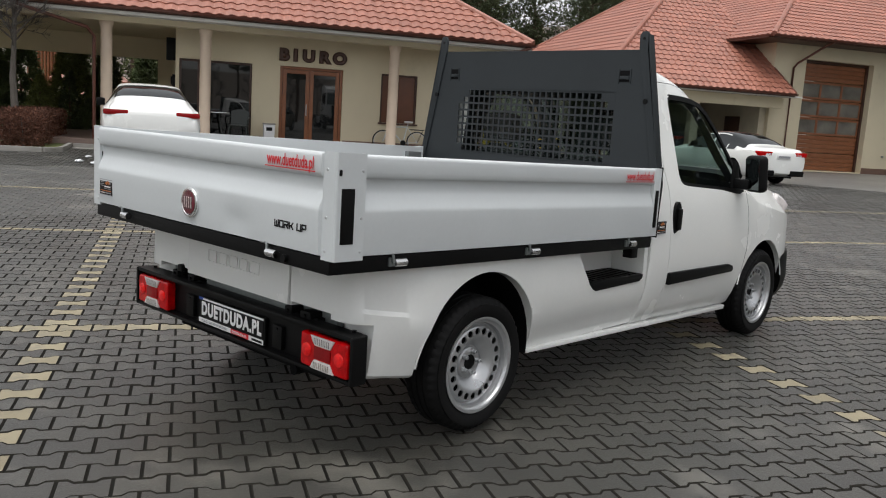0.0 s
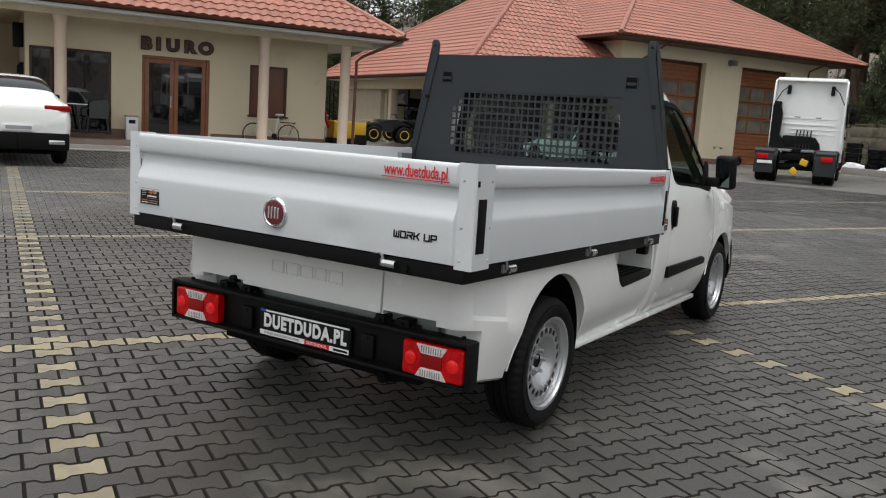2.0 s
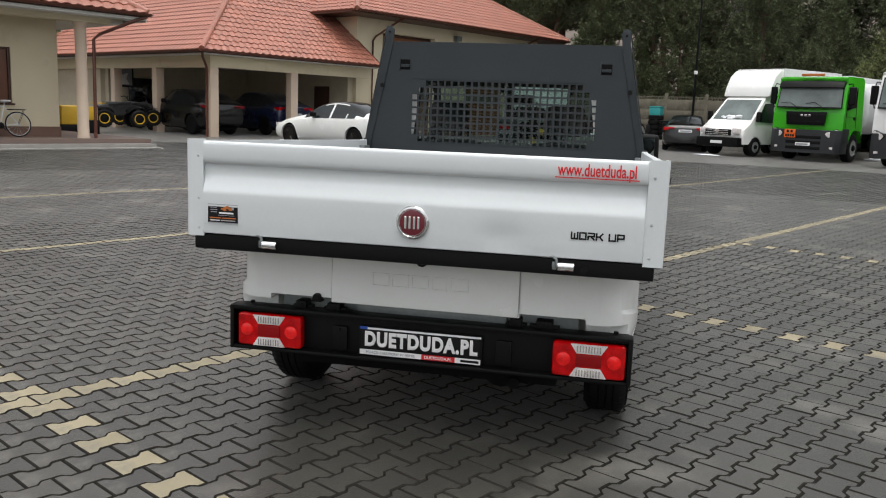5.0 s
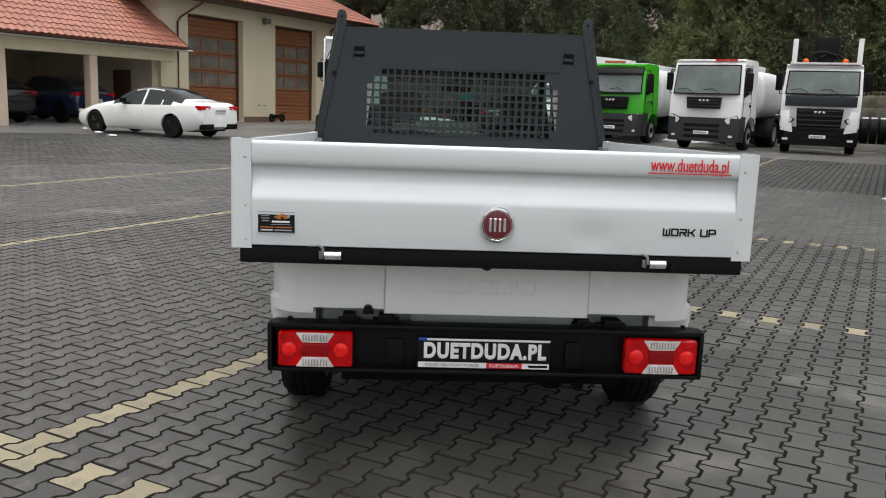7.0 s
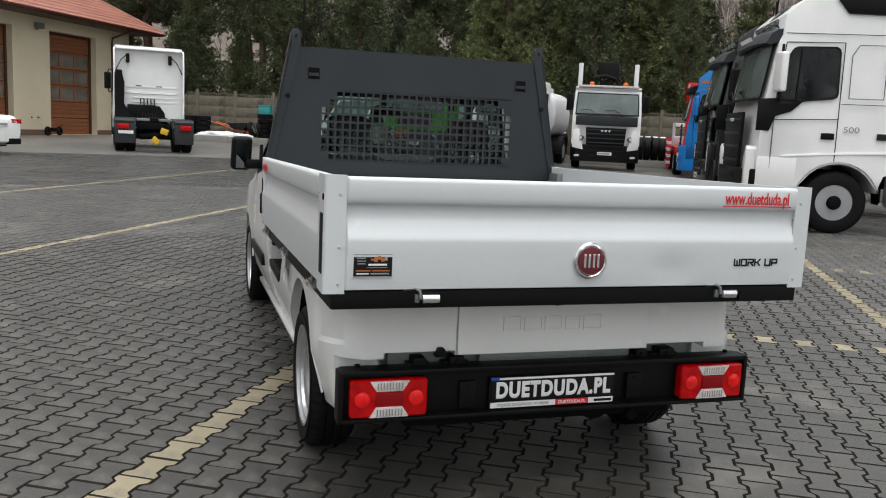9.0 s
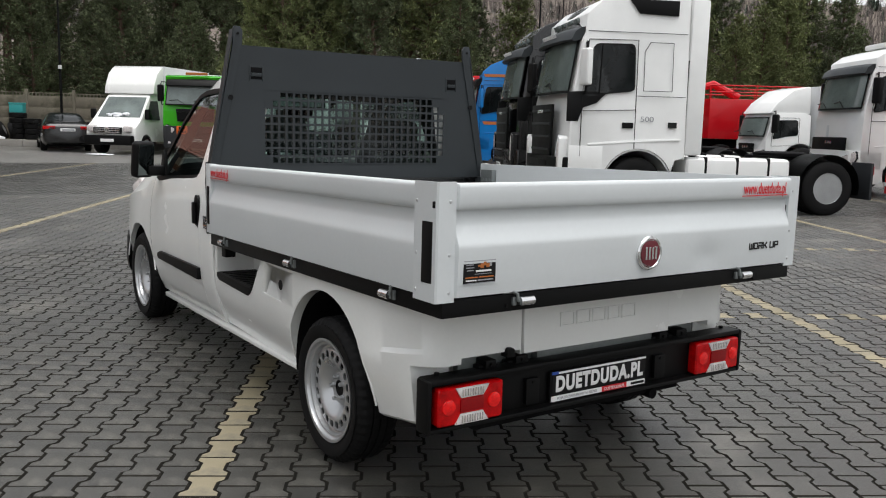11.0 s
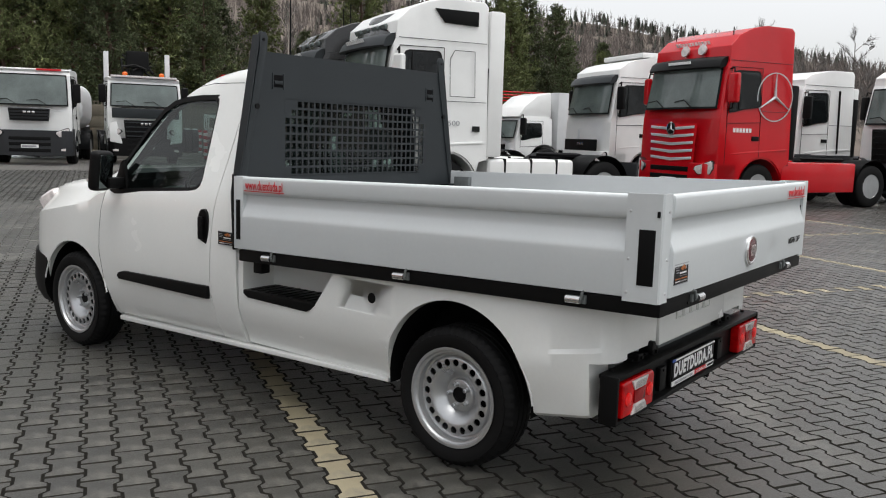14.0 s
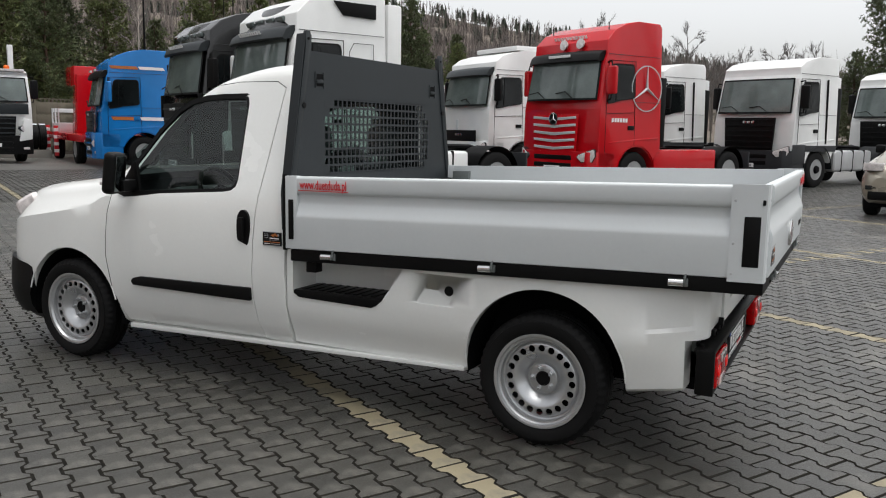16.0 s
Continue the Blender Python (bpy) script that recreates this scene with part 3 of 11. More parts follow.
    box(bm, (-19.95, -8.5, 3.42), (-19.45, 8.0, 3.70))
    box(bm, (-30.2, -8.5, 3.55), (-19.952, 8.6, 3.70))
    part("porch_beam", bm, PLASTER, h, smooth=0)
    bm = bmesh.new()
    box(bm, (-19.448, -8.8, 3.56), (-18.98, 8.7, 3.62))
    box(bm, (-24.0, 7.002, 3.50), (-19.96, 8.7, 3.548))
    part("soffit", bm, SOFFIT, h, "white boarded soffit")
    bm = bmesh.new()
    box(bm, (-18.975, -8.8, 3.56), (-18.93, 8.72, 3.68), 0.004)
    box(bm, (-30.0, 8.722, 3.52), (-18.93, 8.76, 3.68), 0.004)
    part("fascia", bm, SOFFIT, h)
    bm = bmesh.new()
    box(bm, (-26.6, -8.5, 2.85), (-26.3, -1.17, 3.54))
    box(bm, (-26.6, -8.5, zf), (-26.3, -7.6, 2.85))
    box(bm, (-26.6, -1.8, zf), (-26.3, -1.17, 2.85))
    parts("porch_wall", bm, PLASTER, h, smooth=0)
    # lamps by the side entrance
    for a, z in ((-21.6, 1.9), (-22.6, 1.9)):
        bm = bmesh.new()
        box(bm, (a, -1.26, z), (a + 0.14, -1.163, z + 0.34), 0.015)
        box(bm, (a + 0.03, -1.30, z + 0.06), (a + 0.11, -1.262, z + 0.28), 0.01)
        part("wall_lamp", bm, BLACK, h, "small black wall lantern")
    bm = bmesh.new()
    box(bm, (-21.3, -1.42, 2.62), (-21.22, -1.163, 3.25), 0.02)
    part("alarm_panel", bm, BLACK, h, "black projecting board")
    hip_roof(h, -31.0, -18.87, -9.2, 8.75, 3.74, 33, "+a+b")
    gutter(h, (-18.80, -9.2, 3.74), (-18.80, 8.80, 3.74))
    gutter(h, (-18.80, 8.82, 3.74), (-31.0, 8.82, 3.74))
    downpipe(h, [(-18.85, 8.72, 3.66), (-18.9, 8.45, 3.55), (-19.55, 7.75, 3.15), (-19.62, 7.6, 3.0), (-19.62, 7.58, zf)])
    downpipe(h, [(-18.85, -5.0, 3.66), (-18.9, -4.6, 3.52), (-19.3, -3.3, 3.2), (-19.45, -3.15, 3.0), (-19.45, -3.15, zf)])
    for i, ch in enumerate("BIURO"):
        lettering("sign_letter", ch, 0.43, BROWN_DARK, h, Matrix.Translation((-20.47, (1.80, 2.12, 2.50, 2.95, 3.40)[i], 2.98)) @ FACE_RIGHT, 0.03, width=1.12, bold=0.085, label="dark brown raised sign letter")
    return h


office()


ROOF_END = 21.9


def carport():
    h = thing("carport_and_garage", LOT.copy(), "cream rendered garage block with red tiled roof and open carport", "building")
    # carport columns and beams
    for a, b in ((-24.4, 14.3), (-24.4, 17.95), (-28.2, 14.3), (-31.6, 14.3)):
        bm = bmesh.new()
        box(bm, (a - 0.17, b - 0.17, 0.05), (a + 0.17, b + 0.17, 2.72), 0.015)
        part("column", bm, PLASTER_COL, h)
    bm = bmesh.new()
    box(bm, (-24.6, 14.1, 2.72), (-24.2, 21.9, 3.14))
    box(bm, (-38, 14.1, 2.72), (-24.602, 14.5, 3.14))
    part("carport_beam", bm, PLASTER, h, smooth=0)
    bm = bmesh.new()
    box(bm, (-38, 14.52, 3.05), (-24.62, 22.0, 3.13))
    box(bm, (-24.19, 13.5, 3.145), (-23.6, 22.3, 3.20))
    box(bm, (-38, 13.5, 3.145), (-24.2, 14.09, 3.20))
    part("soffit", bm, SOFFIT, h, smooth=0)
    # the cream render darkened, so the carport's inner shade sits in its colour
    dark = mat("shaded_cream_render", (0.5, 0.45, 0.34), 0.9, var=0.1)
    bm = bmesh.new()
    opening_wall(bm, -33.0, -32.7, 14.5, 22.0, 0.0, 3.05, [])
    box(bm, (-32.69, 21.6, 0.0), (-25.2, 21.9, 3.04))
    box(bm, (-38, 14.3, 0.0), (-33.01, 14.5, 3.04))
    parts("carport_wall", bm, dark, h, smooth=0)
    bm = bmesh.new()
    box(bm, (-27.4, 21.54, 0.3), (-26.4, 21.59, 2.35), 0.01)
    part("side_door", bm, BROWN_DARK, h, "dark brown service door")
    bm = bmesh.new()
    box(bm, (-32.68, 15.4, 1.2), (-32.62, 16.6, 2.4), 0.01)
    part("carport_window", bm, GLASS_DARK, h)
    # garage front
    doors = [(23.45, 26.9, 0.28, 4.82), (29.2, 32.5, 0.28, 4.86), (34.1, 35.0, 0.28, 0.9)]
    bm = bmesh.new()
    opening_wall(bm, -25.6, -25.0, 21.9, 35.2, 0.0, 5.36, doors[:2])
    box(bm, (-38, 34.9, 0), (-25.602, 35.2, 5.36))
    box(bm, (-38, 21.902, 0), (-25.602, 22.2, 5.36))
    parts("wall", bm, PLASTER, h, smooth=0)
    bm = bmesh.new()
    for b0, b1 in ((21.9, 23.43), (26.92, 29.18), (32.52, 35.22)):
        box(bm, (-24.998, b0, 0.1), (-24.975, b1, 0.5), 0.004)
    parts("plinth", bm, PLINTH, h, smooth=0)
    for b0, b1, z0, z1 in doors[:2]:
        sect = bmesh.new()
        rows = 6
        hgt = (z1 - z0 - 0.1) / rows
        cols = 3 if b1 - b0 < 3.4 else 3
        bm = bmesh.new()
        for b in (b0, b1 - 0.1):
            box(bm, (-25.5, b, z0), (-25.28, b + 0.1, z1), 0.01)
        box(bm, (-25.5, b0 + 0.102, z1 - 0.1), (-25.28, b1 - 0.102, z1), 0.01)
        d = part("garage_door", bm, BROWN_DARK, h, "tall brown sectional garage door with three glazed rows")
        for r in range(rows):
            za, zb = z0 + r * hgt + 0.012, z0 + (r + 1) * hgt - 0.012
            bm = bmesh.new()
            if 2 <= r <= 4:
                w = (b1 - b0 - 0.2) / cols
                box(bm, (-25.44, b0 + 0.1, za), (-25.36, b1 - 0.1, za + 0.09), 0.008)
                box(bm, (-25.44, b0 + 0.1, zb - 0.09), (-25.36, b1 - 0.1, zb), 0.008)
                for k in range(cols + 1):
                    bb = b0 + 0.1 + k * w
                    box(bm, (-25.439, max(b0 + 0.1, bb - 0.05), za + 0.092), (-25.361, min(b1 - 0.1, bb + 0.05), zb - 0.092), 0.006)
            else:
                for k in range(4):
                    q = za + (zb - za) * k / 4
                    box(bm, (-25.44, b0 + 0.1, q + 0.004), (-25.36, b1 - 0.1, q + (zb - za) / 4 - 0.004), 0.01)
            s = part("door_section", bm, BROWN, d)
            if 2 <= r <= 4:
                for k in range(cols):
                    bm = bmesh.new()
                    box(bm, (-25.41, b0 + 0.14 + k * w, za + 0.08), (-25.39, b0 + 0.06 + (k + 1) * w, zb - 0.08))
                    part("pane", bm, mat_pane, s, smooth=0)
    bm = bmesh.new()
    box(bm, (-24.99, 28.30, 4.80), (-24.90, 28.42, 4.9), 0.01)
    box(bm, (-24.93, 28.16, 4.84), (-24.72, 28.56, 5.08), 0.02)
    part("floodlight", bm, ZINC, h, "grey wall floodlight")
    bm = bmesh.new()
    box(bm, (-24.99, 27.9, 1.0), (-24.95, 28.0, 1.06), 0.01)
    box(bm, (-24.99, 28.3, 1.0), (-24.95, 28.45, 1.06), 0.01)
    parts("wall_bracket", bm, ZINC, h)
    bm = bmesh.new()
    box(bm, (-24.995, 20.6, 5.37), (-23.85, 36.3, 5.42))
    box(bm, (-38, 20.6, 5.37), (-24.997, 22.3, 5.42))
    part("soffit", bm, BROWN_DARK, h, smooth=0)
    hip_roof(h, -39.5, -23.55, 13.35, 29.0, 3.27, 35, "+a-b", end_b=ROOF_END)
    bm = bmesh.new()
    prism(bm, [(-23.5, 3.20), (-23.5, 3.34), (-25.0, 4.39), (-25.0, 4.25)], "y", ROOF_END - 0.02, ROOF_END + 0.05, 0.01)
    part("verge_board", bm, GUTTER, h)
    hip_roof(h, -39.5, -23.75, 20.75, 36.35, 5.48, 31, "+a-b+b")
    gutter(h, (-23.48, 13.3, 3.27), (-23.48, ROOF_END + 0.05, 3.27))
    gutter(h, (-39, 13.28, 3.27), (-23.5, 13.28, 3.27))
    gutter(h, (-23.68, 20.7, 5.48), (-23.68, 36.4, 5.48))
    gutter(h, (-39, 20.68, 5.48), (-23.7, 20.68, 5.48))
    downpipe(h, [(-23.6, 13.4, 3.2), (-23.9, 13.6, 3.05), (-24.3, 14.0, 2.75), (-24.4, 14.08, 2.6), (-24.4, 14.08, 0.1)])
    downpipe(h, [(-23.75, 23.6, 5.42), (-24.0, 23.5, 5.3), (-24.85, 22.9, 4.6), (-24.93, 22.8, 4.4), (-24.93, 22.8, 0.2)])
    downpipe(h, [(-23.8, 33.7, 5.42), (-24.9, 33.7, 5.0), (-24.94, 33.7, 4.7), (-24.94, 33.7, 0.2)])
    return h


mat_pane = mat("dusty_garage_glass", (0.16, 0.15, 0.13), 0.12, var=0.5, scale=1.5, rvar=0.05)
carport()


def fence():
    """Precast concrete fence: posts, four plain boards and one pierced top board a bay."""
    h = thing("concrete_fence", LOT.copy(), "grey precast concrete panel fence with pierced arched top", "fence")
    post = board = top = None
    for i in range(20):
        a = -24.6 + i * 2.02
        p = lot(a, 34.2)
        z = rise(p.x, p.y) + 0.24
        if post is None:
            bm = bmesh.new()
            box(bm, (-0.06, -0.06, -0.3), (0.06, 0.06, 2.2), 0.01)
            post = mesh_of("post", bm, CONCRETE)
            bm = bmesh.new()
            box(bm, (0.05, -0.022, 0), (1.97, 0.022, 0.485), 0.008)
            box(bm, (0.09, -0.032, 0.05), (1.93, 0.032, 0.44), 0.02)
            board = mesh_of("board", bm, CONCRETE)
            bm = bmesh.new()
            for k in range(13):
                x0, x1 = 0.05 + k * 1.92 / 13, 0.05 + (k + 1) * 1.92 / 13
                u0, u1 = (x0 - 1.01) / 0.96, (x1 - 1.01) / 0.96
                y0, y1 = 0.02 + 0.14 * u0 * u0, 0.02 + 0.14 * u1 * u1
                prism(bm, [(x0, y0), (x1, y1), (x1, y1 + 0.05), (x0, y0 + 0.05)], "y", -0.02, 0.02)
                prism(bm, [(x0 + 0.045, y0 + 0.05), (x0 + 0.095, y0 + 0.05), (x0 + 0.095, 0.26), (x0 + 0.045, 0.26)], "y", -0.018, 0.018)
            box(bm, (0.05, -0.022, 0.26), (1.97, 0.022, 0.30), 0.005)
            top = mesh_of("pierced_board", bm, CONCRETE)
        for name, me, dz in [("post", post, 0.0)] + [("board", board, 0.49 * k) for k in range(4)] + [("pierced_board", top, 1.80)]:
            ob = new(name, me)
            ob.parent = h
            ob.matrix_basis = Matrix.Translation((a, 34.2, z + dz - (0.04 if name != "post" else 0)))
    return h


fence()

# ---- the pickup ----
def mix_stations(rows, steps):
    """Smoothly filled-in stations along a body: rows of numbers, the first of which rises or falls steadily."""
    out = []
    for i in range(len(rows) - 1):
        p0, p1, p2, p3 = rows[max(i - 1, 0)], rows[i], rows[i + 1], rows[min(i + 2, len(rows) - 1)]
        for s in range(steps):
            t = s / steps
            out.append([0.5 * (2 * b + (c - a) * t + (2 * a - 5 * b + 4 * c - d) * t * t + (3 * b - a - 3 * c + d) * t ** 3) for a, b, c, d in zip(p0, p1, p2, p3)])
    return out + [list(rows[-1])]


def cab_ring(y, zb, ws, wm, wb, zbelt, wt, zt, inset=0.0):
    """One cross-section of a car body: sill, bulging flank, belt, leaning glass, rounded roof edge."""
    zs = zb + inset
    half = [(0.0, zs), (ws * 0.6, zs), (ws * 0.93, zs + 0.005), (ws, zs + 0.05), (ws + (wm - ws) * 0.45, zb + (zbelt - zb) * 0.16), (ws + (wm - ws) * 0.85, zb + (zbelt - zb) * 0.33),
            (wm, zb + (zbelt - zb) * 0.52), (wm - 0.004, zb + (zbelt - zb) * 0.72), (wb + (wm - wb) * 0.45, zb + (zbelt - zb) * 0.9), (wb, zbelt)]
    for f in (0.2, 0.4, 0.6, 0.78):
        half.append((wb + (wt + 0.035 - wb) * f, zbelt + (zt - 0.10 - zbelt) * f))
    e = min(0.10, max(0.03, (zt - zbelt) * 0.5))
    half += [(wt + 0.032, zt - e * 0.95), (wt + 0.012, zt - e * 0.62), (wt - 0.03, zt - e * 0.38), (wt - 0.10, zt - e * 0.2), (wt * 0.55, zt - e * 0.06), (0.0, zt)]
    half = [(max(0.0, x - inset) if x else 0.0, z if i < 3 else z - (inset if i > 13 else 0)) for i, (x, z) in enumerate(half)]
    return [Vector((x, y, z)) for x, z in half] + [Vector((-x, y, z)) for x, z in half[-2:0:-1]]


def cutter(bm):
    return new("cutter", mesh_of("cutter", bm, BLACK, 0))


def road_wheel(parent, x, y, z, side, tyre_r=0.318, rim_r=0.224, width=0.195, group=""):
    w = new("wheel")
    w.parent = parent
    w.matrix_basis = Matrix.Translation((x, y, z)) @ Matrix.Rotation(radians(90 * side), 4, "Y")
    for key, me in pickup_wheel(tyre_r, rim_r, width).items():
        for k in range(5 if key == "wheel_bolt" else 1):
            ob = new(key, me)
            ob.parent = w
            if key == "wheel_bolt":
                a = k * 2 * math.pi / 5 + 0.3
                ob.matrix_basis = Matrix.Translation((0.0515 * math.cos(a), 0.0515 * math.sin(a), 0))
    return w


WHEEL_CACHE = {}


def pickup_wheel(R, r, w):
    if (R, r, w) in WHEEL_CACHE:
        return WHEEL_CACHE[(R, r, w)]
    made = {}
    bm = bmesh.new()
    h = w / 2
    lathe(bm, [(r - 0.012, -h * 0.80), (r + 0.004, -h * 0.9), (r + 0.03, -h * 1.02), (r + 0.06, -h * 1.05), (R - 0.03, -h * 0.98), (R - 0.010, -h * 0.86), (R - 0.002, -h * 0.70), (R, -h * 0.66), (R, -h * 0.40), (R - 0.008, -h * 0.38), (R - 0.008, -h * 0.34), (R, -h * 0.32),
               (R, -0.006), (R - 0.008, -0.004), (R - 0.008, 0.004), (R, 0.006), (R, h * 0.32), (R - 0.008, h * 0.34), (R - 0.008, h * 0.38), (R, h * 0.40), (R, h * 0.66), (R - 0.002, h * 0.70), (R - 0.010, h * 0.86), (R - 0.03, h * 0.98), (r + 0.062, h * 1.05), (r + 0.058, h * 1.06), (r + 0.03, h * 1.03), (r + 0.004, h * 0.92), (r - 0.012, h * 0.80)], None, 144, closed=True)
    # shoulder grooves
    for v in bm.verts:
        k = round(math.atan2(v.co.y, v.co.x) / (2 * math.pi) * 144) % 3
        if h * 0.66 < abs(v.co.z) < h * 0.99 and v.co.xy.length > R - 0.035 and k == 0:
            f = 1 - 0.006 / v.co.xy.length
            v.co.x, v.co.y = v.co.x * f, v.co.y * f
    made["tyre"] = mesh_of("tyre", bm, RUBBER, 40)
    bm = bmesh.new()
    lathe(bm, [(r, h * 0.94), (r + 0.004, h * 0.99), (r - 0.003, h * 1.0), (r - 0.010, h * 0.97), (r - 0.014, h * 0.84), (r - 0.019, h * 0.80), (r - 0.025, h * 0.80), (r - 0.030, h * 0.58), (r - 0.038, h * 0.54), (r - 0.046, h * 0.66), (r - 0.052, h * 0.70), (r - 0.088, h * 0.72), (r - 0.096, h * 0.70), (r - 0.106, h * 0.62), (r - 0.128, h * 0.42), (r - 0.143, h * 0.20), (r - 0.149, h * 0.19), (r - 0.153, h * 0.30), (r - 0.157, h * 0.33), (0.034, h * 0.33),
               (0.034, h * 0.10), (r - 0.145, h * 0.08), (r - 0.108, h * 0.52), (r - 0.098, h * 0.64), (r - 0.052, h * 0.64), (r - 0.036, h * 0.40), (r - 0.034, -h * 0.9), (r, -h * 0.94)], None, 80, closed=True)
    rim = new("tmp_rim", mesh_of("rim", bm, RIM, 40))
    bm = bmesh.new()
    for k in range(20):
        a = k * math.pi / 10
        c = Vector(((r - 0.069) * math.cos(a), (r - 0.069) * math.sin(a), 0))
        rod(bm, c + Vector((0, 0, h * 0.2)), c + Vector((0, 0, h * 1.2)), 0.0165, 14)
    cut(rim, [cutter(bm)])
    me = rim.data
    bpy.data.objects.remove(rim)
    me.shade_smooth()
    me.set_sharp_from_angle(angle=radians(40))
    made["rim"] = me
    bm = bmesh.new()
    lathe(bm, [(0.036, h * 0.20), (0.036, h * 0.345), (0.033, h * 0.355), (0.030, h * 0.30), (0.0, h * 0.28)], None, 20)
    made["hub_cap"] = mesh_of("hub_cap", bm, BLACK)
    bm = bmesh.new()
    lathe(bm, [(0.0125, h * 0.32), (0.0120, h * 0.40), (0.0098, h * 0.42), (0.0094, h * 0.56), (0.0072, h * 0.58), (0.0058, h * 0.50), (0.0, h * 0.50)], None, 12)
    made["wheel_bolt"] = mesh_of("wheel_bolt", bm, RIM)
    bm = bmesh.new()
    lathe(bm, [(0.0, -h * 0.04), (r - 0.040, -h * 0.02), (r - 0.036, -h * 0.5), (0.0, -h * 0.5)], None, 24)
    made["brake"] = mesh_of("brake", bm, UNDER)
    WHEEL_CACHE[(R, r, w)] = made
    return made


def sticker_bars(name, parent, m, w, h, base, rows, label=""):
    """A printed label: a plate with bars where the small print is."""
    bm = bmesh.new()
    box(bm, (-w / 2, -0.001, -h / 2), (w / 2, 0.001, h / 2))
    s = part(name, bm, base, parent, label, m, 0)
    for x0, x1, z0, z1, ink in rows:
        bm = bmesh.new()
        box(bm, (x0 * w - w / 2, -0.0022, z0 * h - h / 2), (x1 * w - w / 2, -0.0012, z1 * h - h / 2))
        part("print", bm, ink, s, smooth=0)
    return s


def line_cabin(ob):
    """Gives the faces that look into the cabin their dark lining."""
    me = ob.data
    me.materials.clear()
    me.materials.append(WHITE)
    me.materials.append(DARK_TRIM)
    for f in me.polygons:
        c = f.center
        inward = (c - Vector((0, 2.2, 1.05))).dot(f.normal) < -0.02
        f.material_index = 1 if inward and 1.5 < c.y < 2.96 and c.z > 0.41 else 0


FRONT_AXLE = 3.150


def pickup():
    P = thing("pickup_truck", Matrix.Rotation(radians(0.5), 4, "Z"), "white two-seat pickup with silver aluminium drop-side bed and steel wheels", "pickup")
    # cab shell
    rows = [(3.935, 0.36, 0.42, 0.52, 0.50, 0.72, 0.36, 0.885), (3.87, 0.27, 0.60, 0.72, 0.70, 0.80, 0.55, 1.005), (3.69, 0.23, 0.73, 0.85, 0.835, 0.86, 0.69, 1.08), (3.33, 0.22, 0.80, 0.905, 0.89, 0.92, 0.77, 1.128), (3.00, 0.23, 0.825, 0.91, 0.885, 0.98, 0.785, 1.165),
            (2.84, 0.24, 0.83, 0.91, 0.872, 1.05, 0.76, 1.22), (2.62, 0.24, 0.83, 0.914, 0.876, 1.06, 0.71, 1.405), (2.42, 0.245, 0.83, 0.916, 0.879, 1.07, 0.672, 1.585), (2.24, 0.25, 0.83, 0.916, 0.88, 1.08, 0.65, 1.715), (2.05, 0.25, 0.83, 0.916, 0.88, 1.09, 0.64, 1.795), (1.80, 0.26, 0.83, 0.916, 0.88, 1.10, 0.635, 1.845), (1.54, 0.26, 0.83, 0.912, 0.875, 1.11, 0.628, 1.855), (1.475, 0.26, 0.825, 0.905, 0.865, 1.11, 0.615, 1.84)]
    bm = bmesh.new()
    poly(bm, [cab_ring(*r) for r in mix_stations(rows, 4)])
    body = part("cab", bm, WHITE, P, "white pickup cab shell")
    body.matrix_basis = Matrix()
    body.parent = None
    cav = [r for r in mix_stations(rows, 4) if 1.53 <= r[0] <= 2.95]
    bm = bmesh.new()
    poly(bm, [cab_ring(r[0], max(r[1], 0.42), r[2], r[3], r[4], r[5], r[6], r[7], 0.045) for r in cav])
    cuts = [cutter(bm)]
    win = [(2.715, 1.085), (2.66, 1.21), (2.48, 1.455), (2.36, 1.575), (2.28, 1.622), (2.18, 1.645), (2.05, 1.654), (1.89, 1.656), (1.865, 1.645), (1.852, 1.61), (1.826, 1.19), (1.834, 1.150), (1.865, 1.128), (1.92, 1.118), (2.66, 1.068)]
    bm = bmesh.new()
    prism(bm, win, "x", -1.2, 1.2)
    cuts.append(cutter(bm))
    # windscreen and rear window openings
    bm = bmesh.new()
    poly(bm, [[Vector((x, y + 0.25, z + 0.2)) for x, y, z in ((-0.72, 2.86, 1.20), (0.72, 2.86, 1.20), (0.60, 2.30, 1.655), (-0.60, 2.30, 1.655))], [Vector((x, y - 0.25, z - 0.2)) for x, y, z in ((-0.72, 2.86, 1.20), (0.72, 2.86, 1.20), (0.60, 2.30, 1.655), (-0.60, 2.30, 1.655))]])
    cuts.append(cutter(bm))
    bm = bmesh.new()
    prism(bm, [(-0.62, 1.20), (0.62, 1.20), (0.56, 1.66), (-0.56, 1.66)], "y", 1.40, 1.60)
    cuts.append(cutter(bm))
    for s in (-1, 1):
        bm = bmesh.new()
        rod(bm, (s * 0.56, FRONT_AXLE, 0.315), (s * 1.2, FRONT_AXLE, 0.315), 0.397, 48)
        cuts.append(cutter(bm))
        bm = bmesh.new()
        prism(bm, [(FRONT_AXLE - 0.39, 0.0), (FRONT_AXLE + 0.39, 0.0), (FRONT_AXLE + 0.39, 0.30), (FRONT_AXLE - 0.39, 0.30)], "x", min(s * 0.56, s * 1.2), max(s * 0.56, s * 1.2))
        cuts.append(cutter(bm))
    cut(body, cuts)
    # doors
    door = [(1.615, 1.70), (1.645, 1.30), (1.672, 1.02), (1.69, 0.62), (1.68, 0.42), (1.655, 0.30), (2.725, 0.285), (2.785, 0.45), (2.822, 0.70), (2.815, 0.95), (2.785, 1.10), (2.69, 1.30), (2.50, 1.545), (2.37, 1.655), (2.24, 1.705), (1.95, 1.735), (1.68, 1.735)]
    cy = sum(p[0] for p in door) / len(door)
